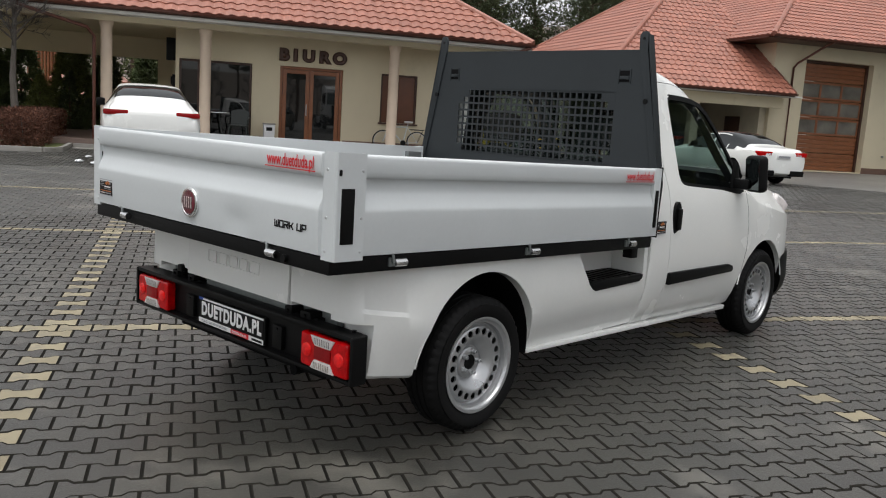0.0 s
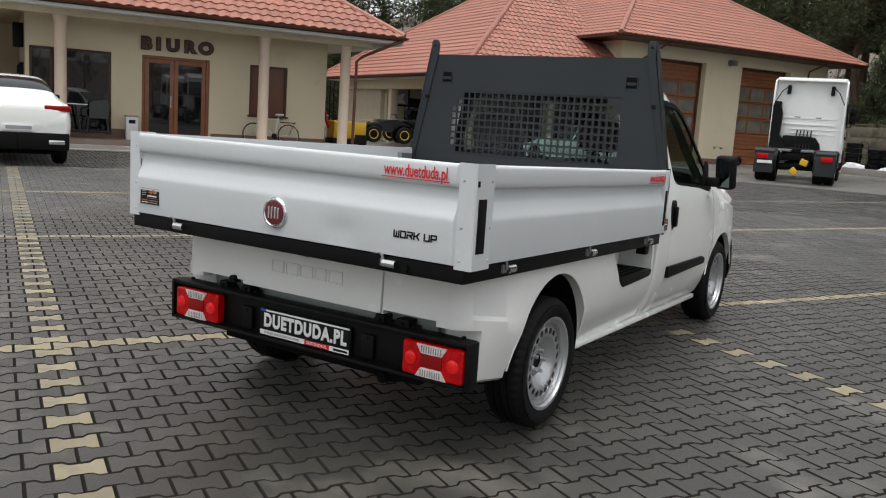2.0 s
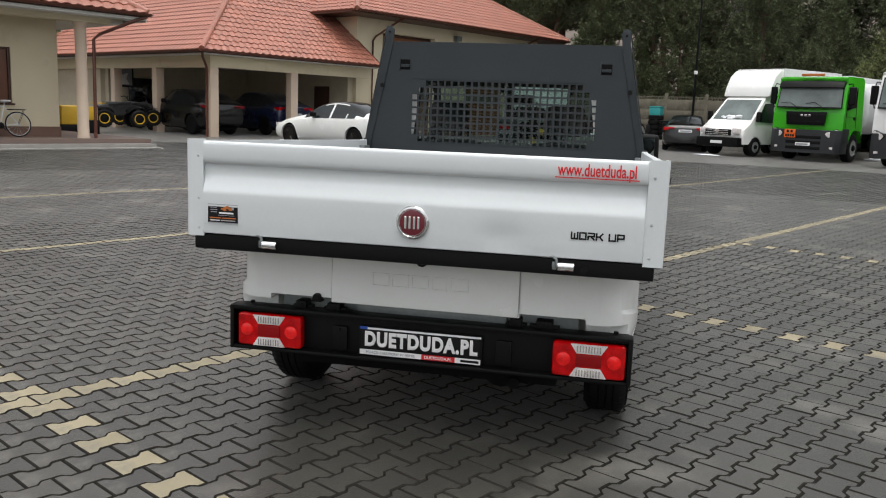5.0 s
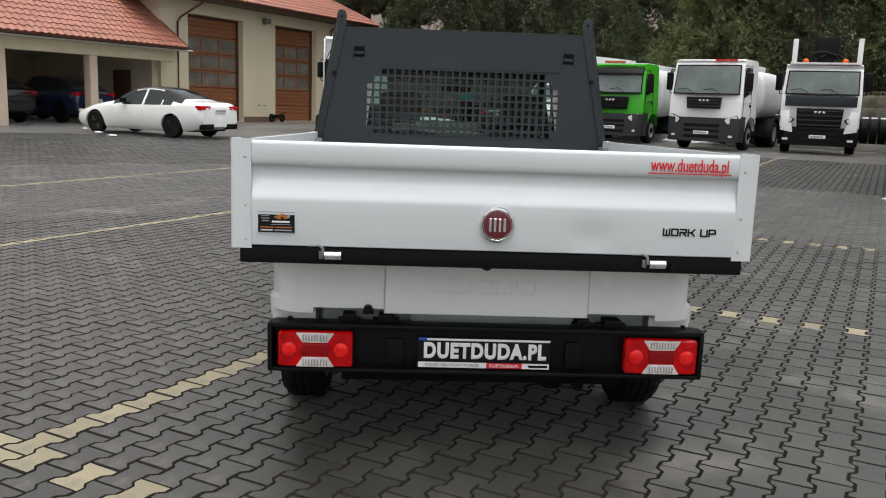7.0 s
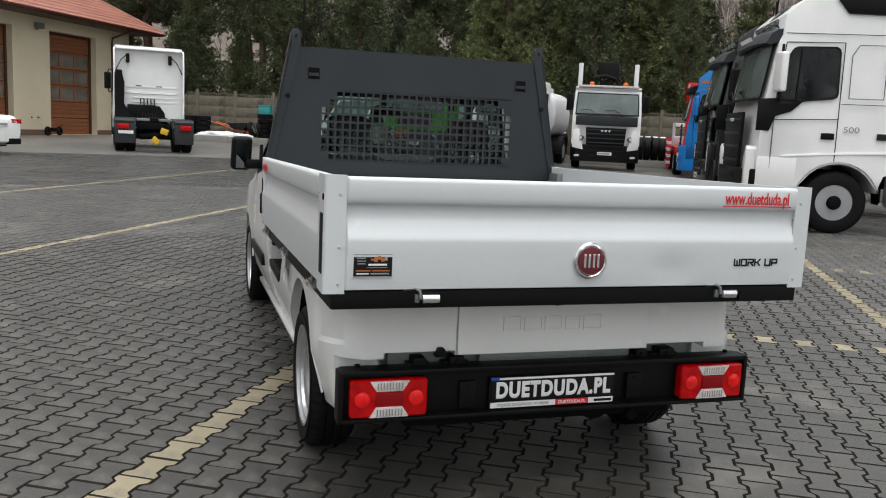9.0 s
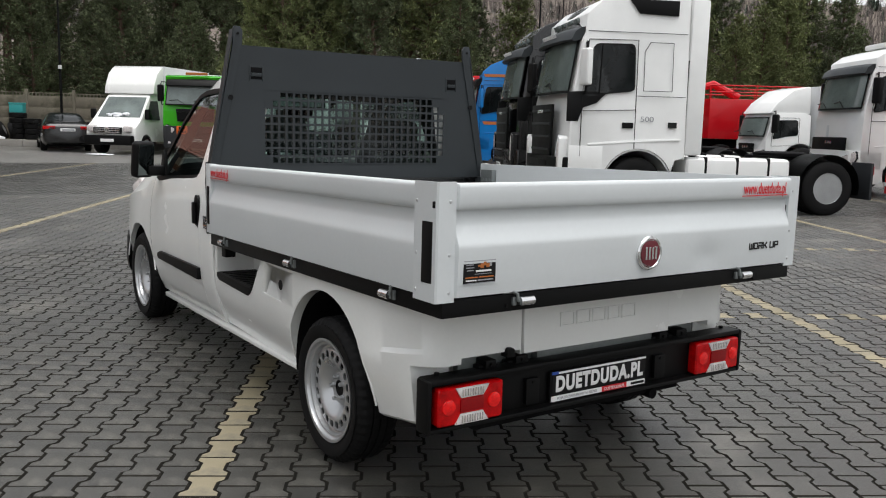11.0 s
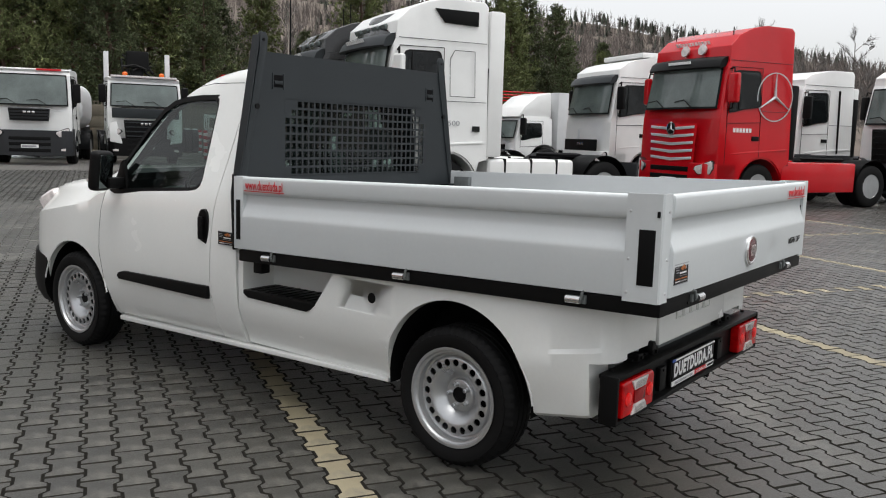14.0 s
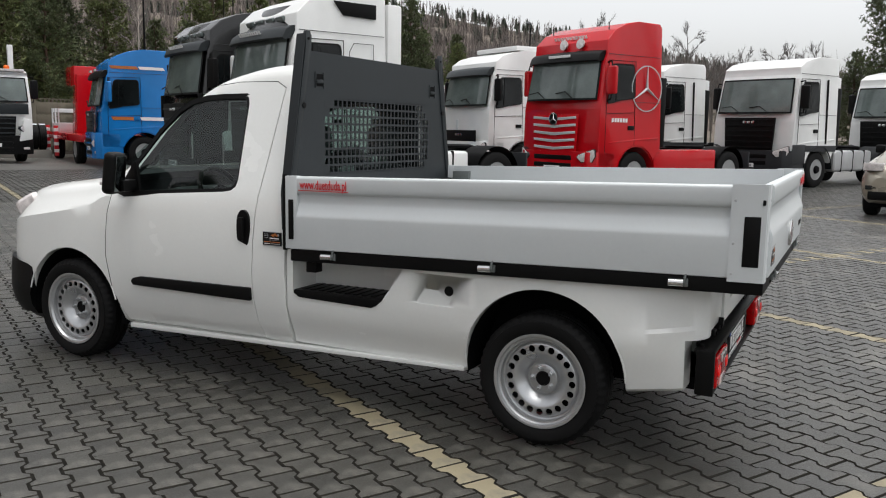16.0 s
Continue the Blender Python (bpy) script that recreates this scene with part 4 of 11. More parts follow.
    cz = sum(p[1] for p in door) / len(door)
    for s in (-1, 1):
        lo, hi = (-1.2, -0.62) if s < 0 else (0.62, 1.2)
        bm = bmesh.new()
        prism(bm, [(cy + (y - cy) * 0.992, cz + (z - cz) * 0.994) for y, z in door], "x", lo, hi)
        leaf = new("door", body.data.copy())
        cut(leaf, [cutter(bm)], "INTERSECT")
        bm = bmesh.new()
        prism(bm, door, "x", lo, hi)
        cut(body, [cutter(bm)])
        line_cabin(leaf)
        leaf.parent = P
        tagged(leaf, "white cab door with black side moulding")
        leaf.data.shade_smooth()
        leaf.data.set_sharp_from_angle(angle=radians(30))
        bm = bmesh.new()
        prism(bm, [(1.70, 0.602), (2.53, 0.588), (2.585, 0.574), (2.602, 0.552), (2.58, 0.532), (1.70, 0.528)], "x", min(s * 0.89, s * 0.926), max(s * 0.89, s * 0.926), 0.008)
        part("side_moulding", bm, BLACK, leaf, "black plastic moulding")
        bm = bmesh.new()
        pts = [(1.748 + 0.045 * math.cos(a), 0.925 + 0.105 * math.copysign(abs(math.sin(a)) ** 0.7, math.sin(a))) for a in [k * math.pi / 10 for k in range(20)]]
        prism(bm, pts, "x", min(s * 0.885, s * 0.912), max(s * 0.885, s * 0.912))
        box(bm, (min(s * 0.912, s * 0.936), 1.733, 0.86), (max(s * 0.912, s * 0.936), 1.768, 0.99), 0.010)
        part("door_handle", bm, BLACK, leaf, "black plastic door handle")
        # glass and its black surround
        def flank(y, z):
            k = min(max((z - 1.08) / 0.62, 0.0), 1.0)
            return 0.868 - k * 0.195
        bm = bmesh.new()
        wc = (sum(p[0] for p in win) / len(win), sum(p[1] for p in win) / len(win))
        rim_o = [(wc[0] + (y - wc[0]) * 1.035, wc[1] + (z - wc[1]) * 1.045) for y, z in win]
        rim_i = [(wc[0] + (y - wc[0]) * 0.955, wc[1] + (z - wc[1]) * 0.93) for y, z in win]
        rings = [[Vector((s * (flank(y, z) + 0.006 + o), y, z)) for y, z in loop] for loop, o in ((rim_o, -0.004), (rim_o, 0.004), (rim_i, 0.002), (rim_i, -0.014))]
        poly(bm, [list(r) for r in zip(*rings)] + [[r[0] for r in rings]], cap=False)
        bmesh.ops.remove_doubles(bm, verts=bm.verts, dist=1e-5)
        prism(bm, [(2.70, 1.078), (2.62, 1.25), (2.585, 1.27), (2.56, 1.085)], "x", min(s * 0.845, s * 0.868), max(s * 0.845, s * 0.868), 0.004)
        part("window_seal", bm, BLACK, leaf, "black rubber window surround")
        bm = bmesh.new()
        bm.faces.new([bm.verts.new((s * (flank(y, z) - 0.002), y, z)) for y, z in win])
        g = part("side_glass", bm, GLASS, leaf, "clear side window glass", smooth=0)
        g.visible_shadow = False
        # mirror
        bm = bmesh.new()
        turn = Matrix.Translation((s * 0.995, 2.62, 1.2)) @ Matrix.Rotation(radians(-20 * s), 4, "Z") @ Matrix.Rotation(radians(7), 4, "X")
        box(bm, (-0.074, -0.034, -0.122), (0.074, 0.046, 0.122), 0.038, turn, 4)
        box(bm, (min(s * 0.84, s * 0.97), 2.58, 1.09), (max(s * 0.84, s * 0.97), 2.66, 1.16), 0.02)
        mir = part("wing_mirror", bm, BLACK, leaf, "black wing mirror")
        bm = bmesh.new()
        box(bm, (-0.057, -0.038, -0.102), (0.057, -0.031, 0.102), 0.0034, turn)
        part("mirror_glass", bm, MIRROR, mir)
        bm = bmesh.new()
        box(bm, (min(s * 1.035, s * 1.072), 2.625, 1.13), (max(s * 1.035, s * 1.072), 2.665, 1.155), 0.012)
        part("indicator", bm, CLEAR_LENS, mir)
    line_cabin(body)
    body.parent = P
    body.data.shade_smooth()
    body.data.set_sharp_from_angle(angle=radians(30))
    # windscreen, rear glass
    bm = bmesh.new()
    bm.faces.new([bm.verts.new(p) for p in ((-0.73, 2.875, 1.205), (0.73, 2.875, 1.205), (0.61, 2.29, 1.675), (-0.61, 2.29, 1.675))])
    g = part("windscreen", bm, GLASS, P, smooth=0)
    g.visible_shadow = False
    bm = bmesh.new()
    bm.faces.new([bm.verts.new(p) for p in ((-0.63, 1.50, 1.19), (0.63, 1.50, 1.19), (0.57, 1.50, 1.67), (-0.57, 1.50, 1.67))])
    g = part("rear_glass", bm, GLASS, P, smooth=0)
    g.visible_shadow = False
    # cabin
    bm = bmesh.new()
    box(bm, (-0.80, 2.50, 0.70), (0.80, 2.93, 1.06), 0.06)
    box(bm, (-0.62, 2.42, 0.86), (-0.20, 2.60, 1.10), 0.05)
    part("dashboard", bm, DARK_TRIM, P, "dark grey dashboard")
    bm = bmesh.new()
    lathe(bm, [(0.175 + 0.016 * math.cos(a), 0.016 * math.sin(a)) for a in [k * math.pi / 4 for k in range(8)]], Matrix.Translation((-0.40, 2.34, 1.06)) @ Matrix.Rotation(radians(62), 4, "X"), 32, closed=True)
    m = Matrix.Translation((-0.40, 2.34, 1.06)) @ Matrix.Rotation(radians(62), 4, "X")
    for q in ((-0.17, 0.02), (0.17, 0.02), (0.0, -0.17)):
        rod(bm, m @ Vector((0, 0, -0.02)), m @ Vector((q[0], q[1], 0)), 0.018, 8)
    rod(bm, m @ Vector((0, 0, -0.03)), m @ Vector((0, 0, 0.012)), 0.06, 16)
    rod(bm, m @ Vector((0, 0, -0.25)), m @ Vector((0, 0, -0.02)), 0.03, 10)
    part("steering_wheel", bm, BLACK, P)
    for x in (-0.40, 0.40):
        bm = bmesh.new()
        box(bm, (x - 0.25, 1.72, 0.45), (x + 0.25, 2.22, 0.74), 0.06)
        box(bm, (x - 0.24, 1.58, 0.66), (x + 0.24, 1.74, 1.25), 0.06)
        st = part("seat", bm, DARK_TRIM, P, "dark grey fabric seat")
        bm = bmesh.new()
        box(bm, (x - 0.14, 1.585, 1.30), (x + 0.14, 1.69, 1.50), 0.05)
        rod(bm, (x - 0.06, 1.64, 1.22), (x - 0.06, 1.64, 1.32), 0.008)
        rod(bm, (x + 0.06, 1.64, 1.22), (x + 0.06, 1.64, 1.32), 0.008)
        part("headrest", bm, DARK_TRIM, st)
    bm = bmesh.new()
    box(bm, (-0.80, 1.54, 0.42), (0.80, 2.93, 0.45))
    part("cabin_floor", bm, BLACK, P, smooth=0)
    # sun visor and interior mirror
    bm = bmesh.new()
    box(bm, (-0.11, 2.33, 1.52), (0.11, 2.36, 1.585), 0.012)
    part("interior_mirror", bm, BLACK, P)
    # nose: dark lower bumper, lamps, grille
    low = [(3.955, 0.20, 0.50, 0.60, 0.58, 0.60, 0.50, 0.66), (3.90, 0.18, 0.66, 0.76, 0.74, 0.60, 0.62, 0.67), (3.73, 0.17, 0.77, 0.866, 0.85, 0.59, 0.74, 0.65), (3.53, 0.17, 0.80, 0.896, 0.88, 0.56, 0.78, 0.60)]
    bm = bmesh.new()
    poly(bm, [cab_ring(*r) for r in mix_stations(low, 4)])
    nose = part("front_bumper", bm, BLACK, P, "black plastic front bumper")
    nose.parent = None
    cs = []
    for s in (-1, 1):
        bm = bmesh.new()
        rod(bm, (s * 0.56, FRONT_AXLE, 0.315), (s * 1.2, FRONT_AXLE, 0.315), 0.402, 40)
        cs.append(cutter(bm))
    cut(nose, cs)
    nose.parent = P
    for s in (-1, 1):
        bm = bmesh.new()
        m = Matrix.Translation((s * 0.655, 3.725, 0.905)) @ Matrix.Rotation(radians(-24 * s), 4, "Z") @ Matrix.Rotation(radians(-32), 4, "X")
        box(bm, (-0.13, -0.09, -0.10), (0.13, 0.085, 0.10), 0.05, m, 3)
        part("headlight", bm, CLEAR_LENS, P, "clear headlight")
    bm = bmesh.new()
    for k in range(4):
        box(bm, (-0.42, 3.92, 0.70 + k * 0.035), (0.42, 3.95, 0.722 + k * 0.035), 0.006)
    part("grille", bm, BLACK, P)
    # rear lower body
    rr = [(1.465, 0.295, 0.815, 0.893, 0.892, 0.62, 0.80, 0.845), (1.0, 0.295, 0.818, 0.897, 0.896, 0.62, 0.80, 0.845), (0.45, 0.295, 0.822, 0.903, 0.902, 0.61, 0.80, 0.845), (0.0, 0.31, 0.835, 0.908, 0.907, 0.60, 0.80, 0.845), (-0.33, 0.315, 0.845, 0.908, 0.904, 0.595, 0.80, 0.845),
          (-0.44, 0.328, 0.848, 0.902, 0.892, 0.612, 0.80, 0.845), (-0.54, 0.345, 0.846, 0.892, 0.874, 0.628, 0.79, 0.845), (-0.61, 0.355, 0.842, 0.876, 0.854, 0.638, 0.77, 0.845), (-0.66, 0.365, 0.822, 0.850, 0.832, 0.645, 0.75, 0.845), (-0.695, 0.37, 0.79, 0.812, 0.800, 0.65, 0.73, 0.845), (-0.714, 0.375, 0.76, 0.775, 0.768, 0.65, 0.72, 0.845), (-0.720, 0.38, 0.735, 0.748, 0.744, 0.65, 0.70, 0.845)]
    def tail_y(z):
        return -0.722 - (0.845 - z) * 0.04
    bm = bmesh.new()
    def low_ring(y, zb, ws, wm, wb, zk, wt, zt):
        half = [(0, zb), (ws * 0.7, zb), (ws - 0.02, zb), (ws, zb + 0.015), (ws + 0.008, zb + 0.05), (ws + (wm - ws) * 0.55, zb + 0.13), (wm - 0.002, zb + 0.22), (wm, zk - 0.006), (wb + 0.002, zk + 0.012), (wb, zt - 0.06), (wb - 0.006, zt - 0.012), (wb - 0.02, zt), (0, zt)]
        return [Vector((x, y, z)) for x, z in half] + [Vector((-x, y, z)) for x, z in half[-2:0:-1]]
    poly(bm, [low_ring(*r) for r in mix_stations(rr, 4)])
    low_body = part("rear_body", bm, WHITE, P, "white rear lower body with wheel arches")
    low_body.parent = None
    cs = []
    for s in (-1, 1):
        a, b = min(s * 0.58, s * 1.2), max(s * 0.58, s * 1.2)
        bm = bmesh.new()
        rod(bm, (s * 0.58, 0.008, 0.367), (s * 1.2, 0.008, 0.367), 0.394, 64)
        cs.append(cutter(bm))
        bm = bmesh.new()
        prism(bm, [(-0.400, 0.0), (0.396, 0.0), (0.402, 0.367), (-0.386, 0.367)], "x", a, b)
        cs.append(cutter(bm))
        bm = bmesh.new()
        prism(bm, [(1.425, 0.95), (1.425, 0.60), (1.38, 0.585), (0.92, 0.583), (0.87, 0.61), (0.735, 0.80), (0.72, 0.95)], "x", min(s * 0.68, s * 1.2), max(s * 0.68, s * 1.2))
        cs.append(cutter(bm))
    bm = bmesh.new()
    box(bm, (-0.685, -1.2, 0.0), (0.685, -0.45, 0.597))
    cs.append(cutter(bm))
    bm = bmesh.new()
    box(bm, (-1.2, -1.2, 0.0), (1.2, -0.638, 0.594))
    cs.append(cutter(bm))
    for a, b in ((-0.69, -0.409), (0.415, 0.69)):
        bm = bmesh.new()
        box(bm, (a, -1.2, 0.5), (b, -0.45, 0.617))
        cs.append(cutter(bm))
    bm = bmesh.new()
    prism(bm, [(tail_y(0.95) + 0.018, 0.95), (tail_y(0.5) + 0.018, 0.5), (-1.3, 0.5), (-1.3, 0.95)], "x", -0.409, 0.415)
    cs.append(cutter(bm))
    bm = bmesh.new()
    prism(bm, [(0.665, 0.640), (0.618, 0.765), (0.60, 0.776), (0.425, 0.776), (0.408, 0.762), (0.412, 0.745), (0.480, 0.640), (0.50, 0.632), (0.655, 0.632)], "x", -1.2, -0.85, 0.01)
    cs.append(cutter(bm))
    cut(low_body, cs)
    low_body.parent = P
    low_body.data.shade_smooth()
    low_body.data.set_sharp_from_angle(angle=radians(30))
    for s in (-1, 1):
        bm = bmesh.new()
        tube(bm, [(s * (0.862 + 0.040 * min(1.0, 0.397 * math.sin(a) / 0.17)), 0.008 + 0.397 * math.cos(a), 0.367 + 0.397 * math.sin(a)) for a in [math.pi * k / 28 for k in range(29)]], 0.005, 8)
        part("arch_lip", bm, WHITE, P)
        bm = bmesh.new()
        tube(bm, [(s * 0.893, FRONT_AXLE + 0.398 * math.cos(a), 0.315 + 0.398 * math.sin(a)) for a in [math.pi * (k + 3) / 36 for k in range(31)]], 0.005, 8)
        part("arch_lip", bm, WHITE, P)
        # wheel housings
        for yc, zc, rad in ((0.008, 0.367, 0.391), (FRONT_AXLE, 0.315, 0.393)):
            bm = bmesh.new()
            arc = [(yc + rad * math.cos(a), zc + rad * math.sin(a)) for a in [math.pi * (k - 1) / 20 for k in range(23)]]
            poly(bm, [[Vector((s * x, y, z)) for y, z in arc] for x in (0.86, 0.585)], cap=False, ring_closed=False)
            vs = [bm.verts.new((s * 0.586, y, z)) for y, z in arc]
            bm.faces.new(vs)
            part("wheel_housing", bm, UNDER, P, "black wheel housing")
        # pressed ledge ahead of the arch
        bm = bmesh.new()
        p = [bm.verts.new(v) for v in ((s * 0.890, 0.665, 0.622), (s * 0.890, 0.44, 0.580), (s * 0.890, 0.670, 0.572), (s * 0.901, 0.64, 0.606))]
        for f in ((0, 1, 3), (1, 2, 3), (2, 0, 3), (0, 2, 1)):
            bm.faces.new([p[q] for q in f])
        part("pressed_ledge", bm, WHITE, low_body)
        # step tread
        bm = bmesh.new()
        a, b = min(s * 0.67, s * 0.905), max(s * 0.67, s * 0.905)
        prism(bm, [(1.415, 0.622), (1.415, 0.600), (1.38, 0.580), (0.93, 0.570), (0.90, 0.585), (0.86, 0.620), (0.89, 0.626)], "x", a, b, 0.008)
        step = part("step_tread", bm, BLACK, P, "ribbed black plastic step")
        for k in range(9):
            bm = bmesh.new()
            y = 0.92 + k * 0.054
            box(bm, (a + 0.02, y, 0.615 - 0.0005 * k), (b - 0.02, y + 0.022, 0.631 - 0.0005 * k), 0.003)
            part("rib", bm, BLACK, step)
        # sill strip
        bm = bmesh.new()
        prism(bm, [(2.70, 0.243), (2.70, 0.275), (0.42, 0.318), (0.42, 0.296)], "x", min(s * 0.80, s * 0.847), max(s * 0.80, s * 0.847), 0.010)
        part("sill", bm, WHITE, P)
    bm = bmesh.new()
    rod(bm, (-0.84, 0.485, 0.705), (-0.895, 0.485, 0.705), 0.034, 20)
    rod(bm, (-0.895, 0.485, 0.705), (-0.903, 0.485, 0.705), 0.025, 20)
    part("fuel_cap", bm, BLACK, P, "black fuel filler cap")
    # tail panel
    bm = bmesh.new()
    prism(bm, [(tail_y(0.846) - 0.003, 0.846), (tail_y(0.603) - 0.003, 0.603), (tail_y(0.603) + 0.016, 0.600), (tail_y(0.846) + 0.016, 0.846)], "x", -0.4045, 0.4105, 0.004)
    tail = part("tail_panel", bm, WHITE, P, "white tail panel with embossed marks")
    for x, w in ((-0.185, 0.075), (-0.098, 0.075), (-0.012, 0.075), (0.072, 0.066), (0.158, 0.08)):
        bm = bmesh.new()
        for lo, hi in (((x - w / 2, 0.742), (x + w / 2, 0.747)), ((x - w / 2, 0.690), (x + w / 2, 0.695)), ((x - w / 2, 0.695), (x - w / 2 + 0.005, 0.742)), ((x + w / 2 - 0.005, 0.695), (x + w / 2, 0.742))):
            box(bm, (lo[0], -0.0085, lo[1]), (hi[0], 0.0, hi[1]))
        for v in bm.verts:
            v.co.y += tail_y(v.co.z)
        part("embossed_mark", bm, WHITE, tail, smooth=0)
    bm = bmesh.new()
    lathe(bm, [(0.027, -0.01), (0.027, 0.016), (0.020, 0.020), (0.014, 0.012), (0.0, 0.012)], Matrix.Translation((-0.005, tail_y(0.815) - 0.002, 0.815)) @ Matrix.Rotation(radians(90), 4, "X"), 24)
    part("tow_eye_cover", bm, BLACK, tail, "black round cover")
    bm = bmesh.new()
    prism(bm, [(-0.494, 0.598), (-0.448, 0.598), (-0.456, 0.628), (-0.463, 0.634), (-0.480, 0.634), (-0.487, 0.628)], "y", -0.742, -0.70, 0.004)
    part("tow_hook", bm, BLACK, P, "black hook by the tail panel")
    # beam behind the bumper and rear underside
    bm = bmesh.new()
    box(bm, (-0.66, -0.655, 0.50), (0.66, -0.62, 0.66), 0.006)
    box(bm, (-0.30, -0.69, 0.555), (0.36, -0.654, 0.592), 0.006)
    for x in (-0.34, -0.02, 0.22):
        rod(bm, (x, -0.655, 0.60), (x, -0.664, 0.60), 0.007, 8)
    part("rear_beam", bm, ZINC, P, "galvanised rear cross beam")
    for x, w in ((-0.55, 0.05), (-0.40, 0.06), (0.40, 0.05), (0.52, 0.07)):
        bm = bmesh.new()
        box(bm, (x - w / 2, -0.72, 0.545), (x + w / 2, -0.64, 0.592), 0.006)
        box(bm, (x - w * 0.9, -0.70, 0.54), (x + w * 0.9, -0.66, 0.570), 0.005)
        rod(bm, (x, -0.72, 0.575), (x, -0.728, 0.575), 0.008, 6)
        part("beam_bracket", bm, BLACK, P, "black bolted bracket")
    bm = bmesh.new()
    box(bm, (-0.58, -0.66, 0.30), (0.58, 3.4, 0.36))
    rod(bm, (-0.62, 0, 0.31), (0.62, 0, 0.31), 0.05, 12)
    rod(bm, (0.32, -0.50, 0.30), (0.32, -0.05, 0.30), 0.08, 16)
    rod(bm, (0.40, -0.68, 0.30), (0.40, -0.5, 0.30), 0.025, 12)
    box(bm, (-0.45, 0.3, 0.22), (0.35, 1.3, 0.31), 0.03)
    part("underbody", bm, UNDER, P)
    # rear bumper
    bm = bmesh.new()
    box(bm, (-0.846, -0.725, 0.375), (0.866, -0.690, 0.550), 0.01)
    box(bm, (-0.852, -0.765, 0.540), (0.872, -0.675, 0.562), 0.009)
    box(bm, (-0.852, -0.765, 0.362), (0.872, -0.690, 0.380), 0.008)
    for s in (-1, 1):
        box(bm, (s * 0.866 + 0.010 - 0.010, -0.768, 0.362), (s * 0.866 + 0.010 + 0.010, -0.688, 0.562), 0.009)
        box(bm, (min(s * 0.30, s * 0.36), -0.60, 0.40), (max(s * 0.30, s * 0.36), -0.69, 0.50), 0.006)
    bumper = part("rear_bumper", bm, BLACK, P, "black steel rear bumper beam")
    for s in (-1, 1):
        bm = bmesh.new()
        box(bm, (s * 0.36 - 0.033, -0.745, 0.395), (s * 0.36 + 0.033, -0.724, 0.500), 0.004)
        rod(bm, (s * 0.36, -0.745, 0.485), (s * 0.36, -0.750, 0.485), 0.006, 8)
        part("bracket", bm, BLACK, bumper)
        bm = bmesh.new()
        rod(bm, (s * 0.80 + 0.015, -0.70, 0.562), (s * 0.80 + 0.015, -0.70, 0.572), 0.010, 10)
        part("bolt", bm, BLACK, bumper)
        # lamp cluster
        x = s * 0.694 + 0.018
        bm = bmesh.new()
        box(bm, (x - 0.148, -0.775, 0.385), (x + 0.148, -0.722, 0.530), 0.016, seg=3)
        lamp = part("tail_lamp", bm, RED_LENS, P, "red rear lamp cluster")
        bm = bmesh.new()
        prism(bm, [(x - 0.076, 0.527), (x + 0.076, 0.527), (x + 0.050, 0.487), (x - 0.050, 0.487)], "y", -0.781, -0.772, 0.004)
        part("indicator_lens", bm, CLEAR_LENS, lamp, "clear indicator lens")
        bm = bmesh.new()
        prism(bm, [(x - 0.050, 0.428), (x + 0.050, 0.428), (x + 0.076, 0.388), (x - 0.076, 0.388)], "y", -0.781, -0.772, 0.004)
        part("reversing_lens", bm, CLEAR_LENS, lamp, "clear reversing lens")
        for k in range(9):
            q = x + (k - 4) * 0.0115
            for z0, z1 in ((0.494, 0.521), (0.394, 0.421)):
                bm = bmesh.new()
                box(bm, (q - 0.0022, -0.7835, z0), (q + 0.0022, -0.780, z1))
                part("lens_rib", bm, CHROME, lamp, smooth=0)
        bm = bmesh.new()
        box(bm, (x - 0.052, -0.780, 0.433), (x + 0.052, -0.772, 0.482), 0.003)
        part("reflector", bm, RED_LENS_DARK, lamp)
        for q in (-0.102, 0.102):
            bm = bmesh.new()
            lathe(bm, [(0.030, 0.0), (0.028, 0.005), (0.017, 0.009), (0.0, 0.010)], Matrix.Translation((x + q, -0.774, 0.458)) @ Matrix.Rotation(radians(90), 4, "X"), 24)
            part("bulb_lens", bm, RED_BULB, lamp)
    # plate with the dealer's web address
    bm = bmesh.new()
    box(bm, (-0.273, -0.745, 0.386), (0.271, -0.728, 0.512), 0.006)
    plate = part("plate_holder", bm, BLACK, P, "black plate holder with web address and red strip")
    bm = bmesh.new()
    box(bm, (-0.263, -0.748, 0.414), (0.261, -0.744, 0.508), 0.002)
    part("plate_face", bm, INK_BLACK, plate)
    lettering("plate_text", "DUETDUDA.PL", 0.085, INK_WHITE, plate, Matrix.Translation((0.001, -0.7485, 0.455)) @ FACE_BACK, 0.0008, spacing=1.14, width=0.79, bold=0.052)
    for x0, x1, z0, z1, ink in ((-0.255, -0.222, 0.499, 0.511, INK_BLUE), (-0.222, 0.275, 0.500, 0.508, INK_WHITE), (-0.255, 0.02, 0.388, 0.410, INK_WHITE), (0.02, 0.165, 0.388, 0.410, INK_RED), (0.165, 0.275, 0.388, 0.410, INK_WHITE), (0.19, 0.268, 0.394, 0.404, INK_BLACK)):
        bm = bmesh.new()
        dy = 0.0015 if ink in (INK_GREY,) or (ink is INK_BLACK) else 0.0
        box(bm, (x0 - 0.011, -0.7495 - dy, z0), (x1 - 0.011, -0.7465 - dy, z1))
        part("strip", bm, ink, plate, smooth=0)
    lettering("strip_text", "DUETDUDA.PL", 0.018, INK_WHITE, plate, Matrix.Translation((0.081, -0.7515, 0.399)) @ FACE_BACK, 0.0004, bold=0.02)
